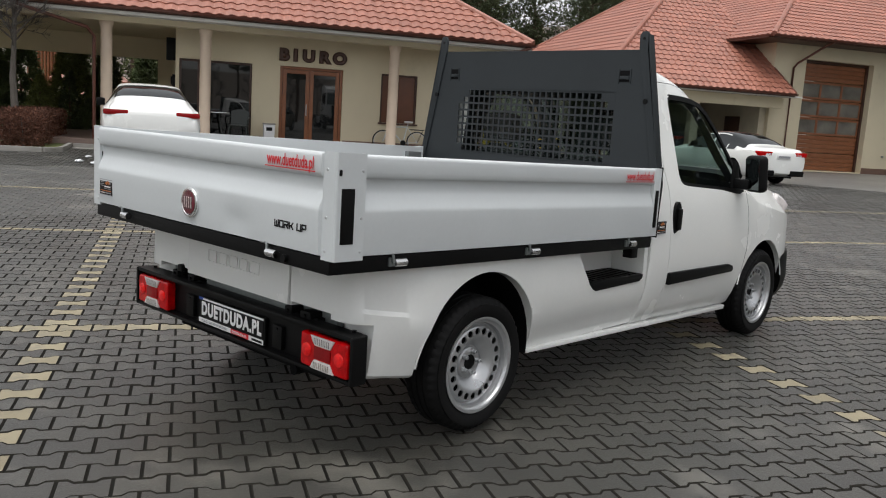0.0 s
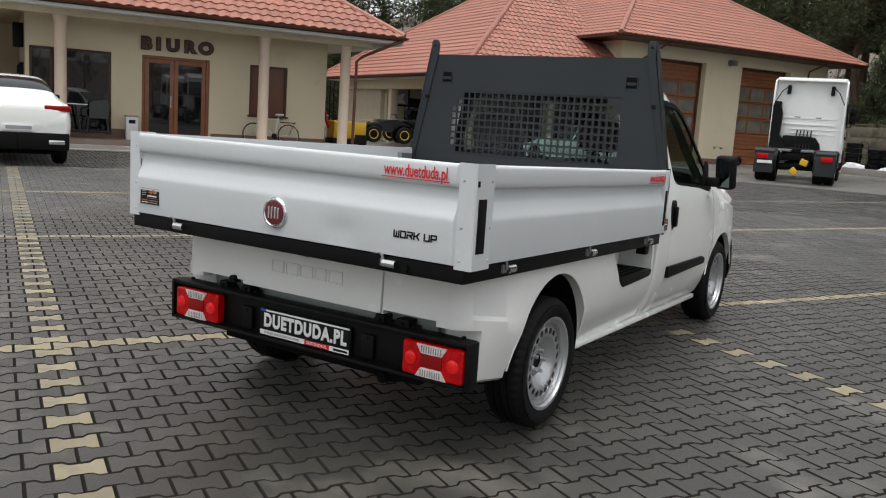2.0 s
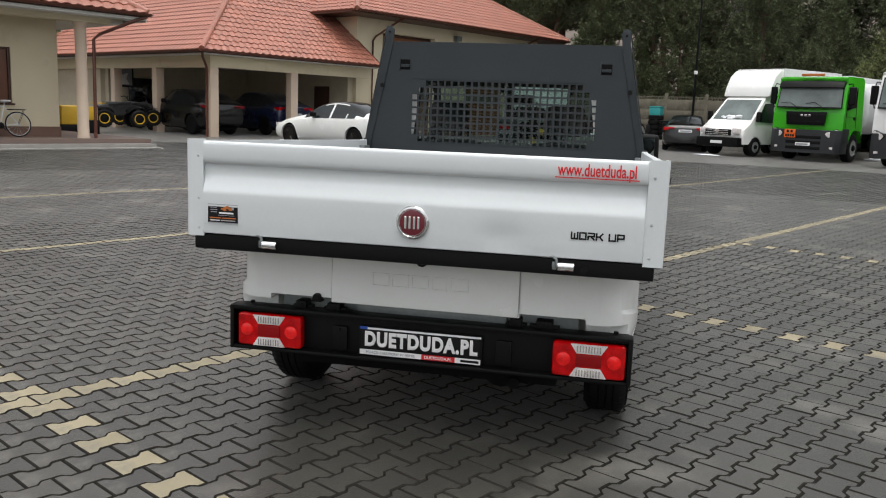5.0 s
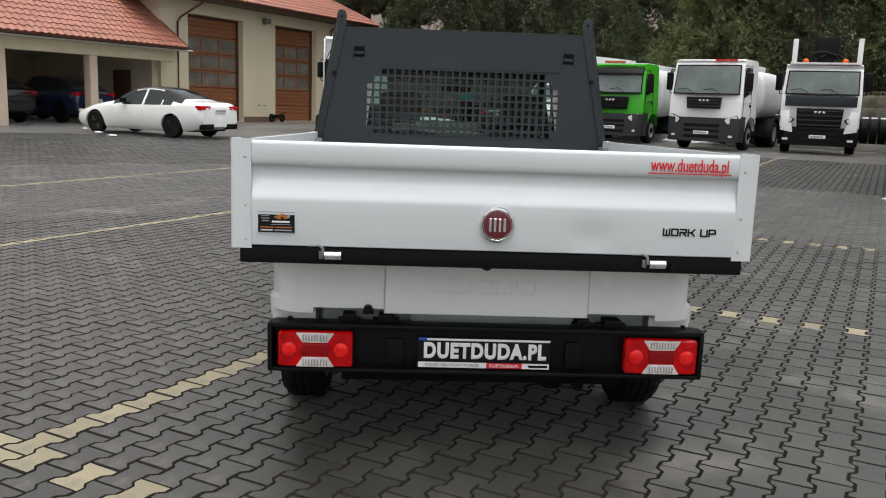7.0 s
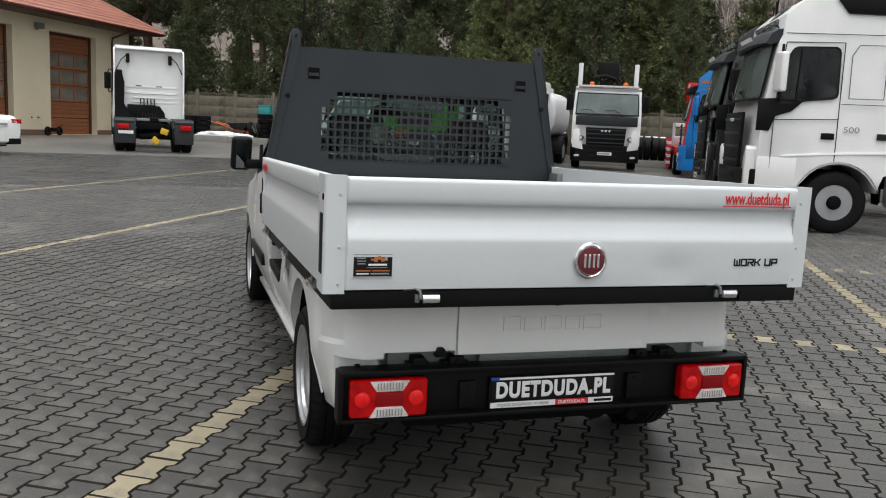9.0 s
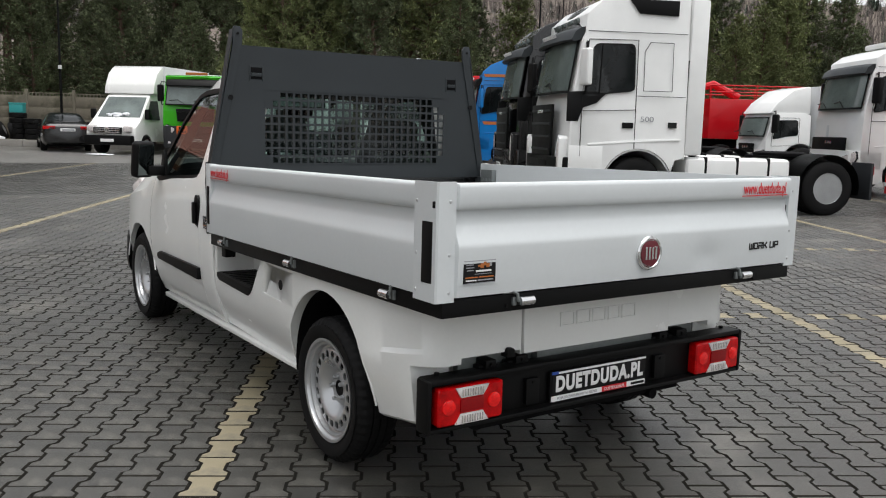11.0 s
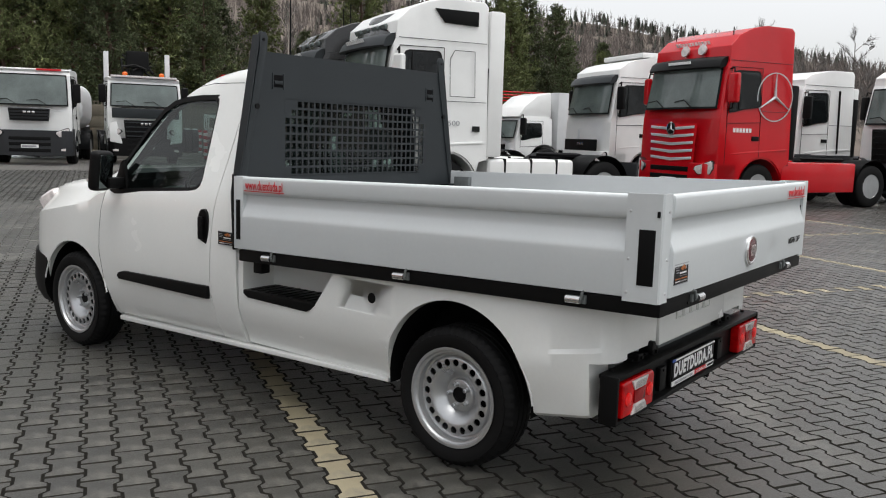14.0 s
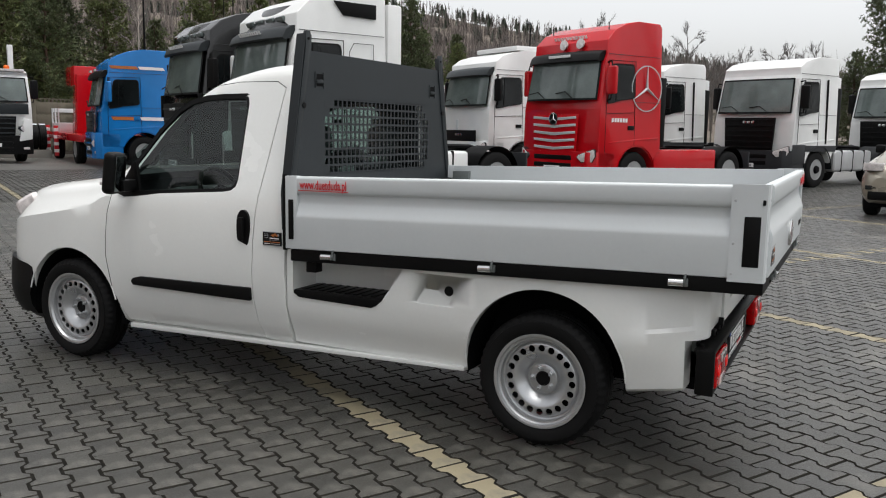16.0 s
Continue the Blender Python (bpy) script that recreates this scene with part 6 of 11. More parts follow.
def lorry(name, label, x, y, heading, paint, T=3.7, screen=(2.0, 2.85), roof="high", grille=(1.15, 1.85, 0.62), slats=5, grille_mat=None, slat_mat=None, bumper=None, low=None, visor=None, lamps=(1.0, 0.96), axles=(-1.42, -5.1), chassis_to=-5.95, tank=None, mudguard=None, tractor=True, length=2.28, wide=1.25, mirror=None, star=False, group="parked lorries", skirt=None, door_trim=None):
    V = thing(name, stand(x, y, heading), label, "lorry", group)
    grille_mat, slat_mat = grille_mat or BLACK, slat_mat or BLACK
    bumper, mirror = bumper or paint, mirror or BLACK
    arch = [(-1.42 + 0.64 * math.cos(a), 0.50 + 0.64 * math.sin(a)) for a in [math.pi * k / 12 for k in range(1, 12)]]
    zs, zt = screen
    front = [(-0.015, 0.66), (0.0, 1.2), (-0.02, zs - 0.25), (-0.06, zs - 0.03), (-0.22, zt), (-0.27, zt + 0.10)]
    if roof == "high":
        rf = [(-0.42, zt + 0.10 + (T - zt - 0.1) * 0.42), (-0.68, zt + 0.1 + (T - zt - 0.1) * 0.72), (-1.05, T - 0.07), (-1.45, T), (-length + 0.08, T), (-length, T - 0.08)]
    else:
        rf = [(-0.36, T - 0.05), (-0.60, T), (-length + 0.15, T), (-length, T - 0.08)]
    prof = front + rf + [(-length, 0.98), (-2.09, 0.98)] + arch[::-1] + [(-0.76, 0.66)]
    bm = bmesh.new()
    prism(bm, prof, "x", -wide, wide, 0.075, 3)
    for v in bm.verts:
        if v.co.z > zs - 0.1:
            k = (v.co.z - zs + 0.1) / 1.8
            v.co.x *= 1 - 0.055 * k * (1 + 0.6 * k)
        if v.co.y > -0.35:
            v.co.y -= 0.16 * (abs(v.co.x) / wide) ** 4 * (1 if v.co.y > -0.3 else 0.6)
    cab = part("cab", bm, paint, V)
    sw = lambda z: wide * (1 - 0.055 * max(0, (z - zs + 0.1) / 1.8) * (1 + 0.6 * max(0, (z - zs + 0.1) / 1.8)))
    # windscreen, gently bowed, in its black surround
    for nm, m, g, o in (("screen_surround", BLACK, 0.0, 0.006), ("windscreen", GLASS_SCREEN, 0.045, 0.012)):
        bm = bmesh.new()
        rings = []
        for i in range(13):
            u = -1 + i / 6
            ring = []
            for z in (zs - 0.04 + g, (zs + zt) / 2, zt + 0.02 - g):
                f = (z - zs) / (zt - zs)
                xx = u * (sw(z) - 0.09 - g * 0.9)
                ring.append(Vector((xx, -0.06 - 0.16 * f + o + 0.012 - 0.155 * (abs(xx) / wide) ** 4, z)))
            rings.append(ring)
        poly(bm, rings, cap=False, ring_closed=False)
        part(nm, bm, m, V, smooth=60)
    bm = bmesh.new()
    for q in (-0.55, 0.35):
        tube(bm, [(q, 0.0, zs - 0.02), (q + 0.3, -0.035, zs + 0.16), (q + 0.62, -0.05, zs + 0.12)], 0.012, 6)
    part("wiper", bm, BLACK, V)
    # sides
    for s in (-1, 1):
        bm = bmesh.new()
        w0, w1 = sw(zs - 0.02) + 0.002, sw(zt - 0.1) + 0.002
        pts = [(-0.42, zs - 0.06), (-0.56, zt - 0.16), (-0.60, zt - 0.11), (-0.66, zt - 0.09), (-1.20, zt - 0.08), (-1.25, zt - 0.11), (-1.27, zt - 0.17), (-1.28, zs + 0.12), (-1.27, zs + 0.06), (-1.21, zs + 0.03), (-0.85, zs - 0.01), (-0.60, zs - 0.07), (-0.45, zs - 0.09)]
        def on_side(yy, z, o):
            return Vector((s * (w0 + (w1 - w0) * (z - zs) / (zt - zs - 0.1) + o), yy, z))
        mid = (sum(q[0] for q in pts) / len(pts), sum(q[1] for q in pts) / len(pts))
        poly(bm, [[on_side(mid[0] + (yy - mid[0]) * k, mid[1] + (z - mid[1]) * k, o) for yy, z in pts] for k, o in ((1.06, -0.015), (1.06, 0.004), (0.99, 0.004))], cap=False)
        rubber = part("window_rubber", bm, BLACK, V, smooth=0)
        bm = bmesh.new()
        bm.faces.new([bm.verts.new(on_side(yy, z, 0.002)) for yy, z in pts])
        bmesh.ops.solidify(bm, geom=bm.faces[:], thickness=0.012)
        part("side_window", bm, GLASS_DARK, V, smooth=0)
        bm = bmesh.new()
        rod(bm, on_side(-0.66, zs - 0.04, 0.003), on_side(-0.70, zt - 0.10, 0.003), 0.014, 6)
        part("window_bar", bm, BLACK, V)
        bm = bmesh.new()
        for line in ([(-0.36, 1.0), (-0.36, zs - 0.1), (-0.46, zt)], [(-0.46, zt), (-1.34, zt + 0.01)], [(-1.34, zt + 0.01), (-1.34, 1.15)], [(-0.36, zs - 0.34), (-1.34, zs - 0.30)]):
            for (ya, za), (yb, zb) in zip(line, line[1:]):
                rod(bm, (s * (sw(za) + 0.001), ya, za), (s * (sw(zb) + 0.001), yb, zb), 0.007, 6)
        part("door_gap", bm, BLACK, V)
        if roof == "high":
            for ya, za, yb, zb in ((-0.44, zt + 0.14, -length + 0.05, zt + 0.14), (-1.36, zs - 0.06, -length + 0.05, zs - 0.06)):
                bm = bmesh.new()
                rod(bm, (s * (sw(za) + 0.001), ya, za), (s * (sw(zb) + 0.001), yb, zb), 0.006, 6)
                part("panel_gap", bm, GREY_PLASTIC, V)
            bm = bmesh.new()
            a, b = sx(s, sw(1.25) - 0.01, sw(1.25) + 0.006)
            prism(bm, [(-0.50, 1.22), (-1.30, 1.30), (-length + 0.1, 1.34), (-length + 0.1, 1.30), (-1.30, 1.26), (-0.50, 1.19)], "x", a, b, 0.004)
            part("side_crease", bm, paint, V)
        bm = bmesh.new()
        a, b = sx(s, wide - 0.01, wide + 0.018)
        box(bm, (a, -1.30, 1.50), (b, -1.10, 1.60), 0.012)
        part("door_handle", bm, BLACK if paint is not BLUE else paint, V)
        # mirror
        bm = bmesh.new()
        m = Matrix.Translation((s * (wide + 0.13), -0.40, zs + 0.40)) @ Matrix.Rotation(radians(-18 * s), 4, "Z")
        box(bm, (-0.115, -0.03, -0.31), (0.115, 0.095, 0.31), 0.05, m, 3)
        mi = part("wing_mirror", bm, mirror, V)
        bm = bmesh.new()
        box(bm, (-0.10, -0.045, 0.02), (0.10, -0.028, 0.28), 0.008, m)
        box(bm, (-0.10, -0.045, -0.28), (0.10, -0.028, -0.01), 0.008, m)
        part("mirror_glass", bm, GLASS_DARK, mi)
        bm = bmesh.new()
        tube(bm, [(s * (wide - 0.06), -0.42, zs + 0.80), (s * (wide + 0.10), -0.38, zs + 0.82), (s * (wide + 0.13), -0.37, zs + 0.68)], 0.020, 6)
        part("mirror_arm", bm, BLACK, mi)
        bm = bmesh.new()
        tube(bm, [(s * (wide - 0.03), -0.42, zs - 0.03), (s * (wide + 0.10), -0.38, zs - 0.02), (s * (wide + 0.13), -0.37, zs + 0.12)], 0.020, 6)
        part("mirror_arm", bm, BLACK, mi)
        # arch lining
        bm = bmesh.new()
        arc = [(-1.42 + 0.65 * math.cos(q), 0.50 + 0.65 * math.sin(q)) for q in [math.pi * k / 14 for k in range(0, 15)]]
        poly(bm, [[Vector((s * xx, yy, z)) for yy, z in arc] for xx in (wide + 0.03, wide - 0.30)], cap=False, ring_closed=False)
        bmesh.ops.solidify(bm, geom=bm.faces[:], thickness=0.04)
        part("wheel_arch", bm, skirt or GREY_PLASTIC, V)
        bm = bmesh.new()
        box(bm, (sx(s, wide - 0.22, wide - 0.02)[0], -0.78, 0.34), (sx(s, wide - 0.22, wide - 0.02)[1], -0.30, 0.80), 0.03)
        for z in (0.40, 0.62):
            box(bm, (sx(s, wide - 0.10, wide - 0.012)[0], -0.72, z), (sx(s, wide - 0.10, wide - 0.012)[1], -0.36, z + 0.05), 0.01)
        part("entry_step", bm, low or bumper, V)
    # front: grille, bumper, lamps, plate
    z0, z1, gw = grille
    bm = bmesh.new()
    prism(bm, [(-gw, z1), (gw, z1), (gw * 0.93, z0), (-gw * 0.93, z0)], "y", -0.03, 0.022, 0.015)
    gr = part("grille", bm, grille_mat, V)
    for k in range(slats):
        z = z0 + (z1 - z0) * (k + 0.5) / slats
        bm = bmesh.new()
        w = gw * (0.93 + 0.07 * (k + 0.5) / slats) - 0.03
        prism(bm, [(-w, z + 0.045), (0, z + 0.005), (w, z + 0.045), (w, z - 0.012), (0, z - 0.058), (-w, z - 0.012)] if slat_mat is ALU else [(-w, z + 0.02), (w, z + 0.02), (w, z - 0.02), (-w, z - 0.02)], "y", 0.02, 0.042, 0.005)
        part("slat", bm, slat_mat, gr)
    bm = bmesh.new()
    if star:
        m = Matrix.Translation((0, 0.045, z1 - 0.10)) @ Matrix.Rotation(radians(-90), 4, "X")
        lathe(bm, [(0.135, 0), (0.14, 0.012), (0.125, 0.02), (0.115, 0.01), (0.0, 0.01)], m, 32)
        part("round_emblem", bm, BLACK, gr, "round front emblem")
        bm = bmesh.new()
        lathe(bm, [(0.143, 0), (0.143, 0.02), (0.122, 0.024), (0.122, 0)], m, 32, closed=True)
        for k in range(3):
            a = math.pi / 2 + k * 2 * math.pi / 3
            rod(bm, m @ Vector((0, 0, 0.018)), m @ Vector((0.125 * math.cos(a), -0.125 * math.sin(a), 0.018)), 0.024, 6, 0.006)
        part("emblem_trim", bm, CHROME, gr)
    else:
        for q in (-0.13, 0.0, 0.13):
            box(bm, (q - 0.045, 0.04, z1 - 0.16), (q + 0.045, 0.056, z1 - 0.09), 0.008)
        part("nameplate", bm, CHROME, gr, "plain chrome nameplate bars")
    bm = bmesh.new()
    prism(bm, [(-wide, -0.72), (-wide, -0.14), (-wide * 0.86, 0.015), (-wide * 0.5, 0.06), (wide * 0.5, 0.06), (wide * 0.86, 0.015), (wide, -0.14), (wide, -0.72), (wide - 0.12, -0.72), (wide - 0.12, -0.3), (-wide + 0.12, -0.3), (-wide + 0.12, -0.72)], "z", 0.30, min(z0, 1.12), 0.03)
    bp = part("bumper", bm, bumper, V)
    for k, z in enumerate((0.42, 0.62, 0.80)):
        bm = bmesh.new()
        box(bm, (-0.62, 0.04, z), (0.62, 0.068, z + 0.11), 0.012)
        part("air_intake", bm, BLACK, bp)
    bm = bmesh.new()
    box(bm, (-0.26, 0.066, 0.55), (0.26, 0.078, 0.66), 0.004)
    pl = part("number_plate", bm, INK_WHITE, bp)
    bm = bmesh.new()
    box(bm, (-0.19, 0.077, 0.575), (0.23, 0.081, 0.635))
    part("plate_bar", bm, INK_GREY, pl, smooth=0)
    for s in (-1, 1) if lamps else ():
        lz, lx = lamps
        bm = bmesh.new()
        m = Matrix.Translation((s * lx, -0.035, lz)) @ Matrix.Rotation(radians(-24 * s), 4, "Z")
        lens = [(-0.20, -0.03), (-0.17, 0.03), (0.17, 0.15), (0.205, 0.13), (0.22, 0.0), (0.15, -0.13), (-0.10, -0.13)]
        prism(bm, [(s * q * 1.1, z * 1.15) for q, z in lens], "y", -0.08, 0.045, 0.012)
        bm.transform(m)
        hl = part("headlight", bm, GLASS_DARK, V)
        bm = bmesh.new()
        prism(bm, [(s * q, z) for q, z in lens], "y", 0.03, 0.055, 0.008)
        bm.transform(m)
        part("lamp_lens", bm, CLEAR_LENS, hl, "clear angular lamp lens")
        bm = bmesh.new()
        box(bm, (s * lx - 0.11, 0.0, 0.46), (s * lx + 0.11, 0.03, 0.54), 0.012)
        part("fog_lamp", bm, CLEAR_LENS, V)
    if low:
        mirrored(V, "lower_corner", low, lambda b, s: box(b, (sx(s, wide - 0.03, wide + 0.006)[0], -0.77, 0.66), (sx(s, wide - 0.03, wide + 0.006)[1], -0.16, 1.18), 0.006))
    if visor:
        bm = bmesh.new()
        n = 12
        poly(bm, [[Vector((wide * 0.90 * u, y - 0.13 * abs(u) ** 3, z)) for y, z in ((-0.07, zt - 0.04), (-0.035, zt - 0.01), (-0.10, zt + 0.13), (-0.20, zt + 0.20), (-0.40, zt + 0.24), (-0.40, zt + 0.05), (-0.22, zt + 0.0))] for u in [-1 + 2 * k / n for k in range(n + 1)]])
        part("sun_visor", bm, visor, V)
    if door_trim:
        door_trim(V, sw)
    # chassis
    for s in (-1, 1):
        bm = bmesh.new()
        a, b = sx(s, 0.38, 0.46)
        box(bm, (a, chassis_to, 0.72), (b, -0.6, 0.98), 0.01)
        part("chassis_rail", bm, UNDER if paint is not RED else RED, V)
    bm = bmesh.new()
    for yy in (-2.5, -3.6, chassis_to + 0.1):
        box(bm, (-0.379, yy, 0.76), (0.379, yy + 0.1, 0.94), 0.01)
    for yy in axles:
        rod(bm, (-0.95, yy, 0.5), (0.95, yy, 0.5), 0.09, 10)
    box(bm, (-0.5, -1.9, 0.45), (0.5, -0.35, 0.9), 0.05)
    parts("axle", bm, UNDER, V)
    for i, yy in enumerate(axles):
        for s in (-1, 1):
            lorry_wheel(V, s * 1.06, yy, 0.5, s, rear=i > 0)
            if i > 0:
                lorry_wheel(V, s * 0.73, yy, 0.5, s, rear=True)
                bm = bmesh.new()
                arc = [(yy + 0.60 * math.cos(q), 0.52 + 0.60 * math.sin(q)) for q in [math.pi * (k - 1) / 14 for k in range(0, 17)]]
                poly(bm, [[Vector((s * xx, a, z)) for a, z in arc] for xx in (1.24, 0.56)], cap=False, ring_closed=False)
                bmesh.ops.solidify(bm, geom=bm.faces[:], thickness=0.03)
                part("mudguard", bm, mudguard or GREY_PLASTIC, V)
    if tractor:
        bm = bmesh.new()
        lathe(bm, [(0.50, 0.0), (0.50, 0.05), (0.42, 0.075), (0.12, 0.075), (0.10, 0.02), (0.0, 0.02)], Matrix.Translation((0, axles[1] + 0.3, 1.06)), 28)
        box(bm, (-0.42, axles[1] - 0.35, 0.98), (0.42, axles[1] + 0.8, 1.055), 0.01)
        part("fifth_wheel", bm, UNDER, V, "black greasy coupling plate")
        for s in (-1, 1):
            bm = bmesh.new()
            a, b = sx(s, 0.62, 1.22)
            box(bm, (a, chassis_to - 0.03, 0.30), (b, chassis_to + 0.02, 0.98), 0.01)
            part("mudflap", bm, GREY_PLASTIC, V)
            bm = bmesh.new()
            a, b = sx(s, 0.80, 1.14)
            box(bm, (a, chassis_to - 0.10, 0.76), (b, chassis_to - 0.03, 0.92), 0.015)
            part("rear_lamp", bm, RED_LENS, V)
        for s, q in ((-1, tank),):
            if tank:
                for ss in (-1, 1):
                    a, b = sx(ss, 0.58, 1.20)
                    bm = bmesh.new()
                    box(bm, (a, -4.35, 0.42), (b, -2.35, 1.02), 0.10, seg=3)
                    tk = part("fuel_tank", bm, tank, V)
                    for yy in (-2.75, -3.35, -3.95):
                        bm = bmesh.new()
                        box(bm, (a - 0.008, yy, 0.41), (b + 0.008, yy + 0.06, 1.03), 0.10, seg=3)
                        part("tank_strap", bm, BLACK, tk)
                    bm = bmesh.new()
                    rod(bm, (ss * 0.95, -2.55, 1.01), (ss * 0.95, -2.55, 1.06), 0.06, 12)
                    part("tank_cap", bm, BLACK, tk)
        # back of the cab
        bm = bmesh.new()
        box(bm, (-0.75, -length - 0.28, 1.05), (0.25, -length - 0.005, 1.55), 0.05)
        box(bm, (-wide + 0.06, -length - 0.22, 1.1), (-wide + 0.34, -length - 0.005, 2.75), 0.05)
        for k in range(5):
            tube(bm, [(-0.30 + k * 0.12, -length - 0.05, 1.75), (-0.30 + k * 0.12, -length - 0.35, 1.5), (-0.25 + k * 0.11, -length - 0.5, 1.15), (-0.2 + k * 0.1, -length - 0.9, 1.05)], 0.022, 6)
        parts("air_hose", bm, BLACK, V, "black air hoses and intake behind the cab")
        bm = bmesh.new()
        box(bm, (-0.95, -length - 0.02, 1.95), (0.95, -length - 0.004, 2.02), 0.008)
        box(bm, (-0.95, -length - 0.02, 2.16), (0.95, -length - 0.004, 2.22), 0.008)
        part("back_rib", bm, paint, V)
    return V


def text_bars(parent, name, m, w, h, n, ink):
    """Writing that stays unreadable: a row of small bars."""
    for k in range(n):
        bm = bmesh.new()
        box(bm, (w * (k / n - 0.5), -0.003, -h / 2), (w * ((k + 0.72) / n - 0.5), 0.003, h / 2), 0.001, seg=1)
        part(name, bm, ink, parent, m=m)


# red tractor with chrome bars
def red_cab_trim(V, sw):
    for s in (-1, 1):
        bm = bmesh.new()
        m = Matrix.Translation((s * (sw(2.5) + 0.006), -1.72, 2.46)) @ Matrix.Rotation(radians(90), 4, "Y")
        lathe(bm, [(0.53, -0.004), (0.53, 0.006), (0.505, 0.006), (0.505, -0.004)], m, 48, closed=True)
        for k in range(3):
            a = math.pi + k * 2 * math.pi / 3
            rod(bm, m @ Vector((0, 0, 0.0)), m @ Vector((0.51 * math.cos(a), 0.51 * math.sin(a), 0.0)), 0.036, 6, 0.008)
        part("side_emblem", bm, ALU_RAW, V, "large silver ring emblem")
        text_bars(V, "side_writing", Matrix.Translation((s * (sw(1.7) + 0.004), -0.80, 1.72)) @ Matrix.Rotation(radians(90), 4, "Z"), 0.55, 0.09, 6, INK_WHITE)
    bm = bmesh.new()
    for q in (-0.38, 0.16):
        lathe(bm, [(0.05, -0.10), (0.115, -0.02), (0.12, 0.02), (0.0, 0.03)], Matrix.Translation((q, -0.36, 3.45)) @ Matrix.Rotation(radians(-78), 4, "X"), 20)
    parts("roof_lamp", bm, CLEAR_LENS, V, "round roof spotlights")
    text_bars(V, "roof_writing", Matrix.Translation((0.10, -0.50, 3.60)) @ Matrix.Rotation(radians(-32), 4, "X"), 1.1, 0.11, 11, INK_WHITE)
    for q in (-0.9, 0.9):
        bm = bmesh.new()
        rod(bm, (q, -0.72, 3.66), (q, -0.72, 3.92), 0.012, 6)
        parts("antenna", bm, BLACK, V)
    bm = bmesh.new()
    box(bm, (-0.35, -0.075, 3.13), (0.35, -0.055, 3.19), 0.003)
    part("visor_writing", bm, INK_WHITE, V)
    bm = bmesh.new()
    for s in (-1, 1):
        a, b = sx(s, 0.60, 1.23)
        box(bm, (a, -4.5, 0.36), (b, -2.10, 1.04), 0.05)
    part("side_fairing", bm, RED, V, "red side fairing")


lorry("tractor_unit", "red tractor unit with chrome grille bars and ring emblem", 14.30, 5.40, 63.6, RED, 3.97, (2.20, 3.05), "high", (1.00, 1.84, 0.74), 5, RED, ALU, RED, None, BLACK, (0.90, 1.0), star=True, mudguard=BLACK, mirror=RED, skirt=RED, door_trim=red_cab_trim)


def square_cab_trim(V, sw):
    for s in (-1, 1):
        bm = bmesh.new()
        a, b = sx(s, 1.20, 1.262)
        box(bm, (a, -2.27, 0.99), (b, -0.74, 1.16), 0.02)
        part("lower_trim", bm, GREY_PLASTIC, V)
        bm = bmesh.new()
        rod(bm, (s * (sw(1.2) + 0.004), -1.72, 1.2), (s * (sw(2.9) + 0.004), -1.72, 2.95), 0.028, 6)
        part("side_gap", bm, BLACK, V)
    bm = bmesh.new()
    box(bm, (-1.12, -2.55, 2.1), (1.12, -2.30, 3.05), 0.05)
    part("air_deflector", bm, WHITE_OLD, V)


for (x, y, h, T) in ((20.17, 1.84, 62.5, 3.55), (20.9, 5.6, 60.8, 3.5), (25.3, -1.5, 58.0, 3.5)):
    lorry("tractor_unit", "white tractor unit with black grille and dark bumper", x, y, h, WHITE_OLD, T, (2.05, 2.93), "high", (1.02, 1.90, 0.80), 6, BLACK, BLACK, GREY_PLASTIC, GREY_PLASTIC, None, (0.98, 0.98), tank=ALU_RAW, mudguard=GREY_PLASTIC, door_trim=square_cab_trim)


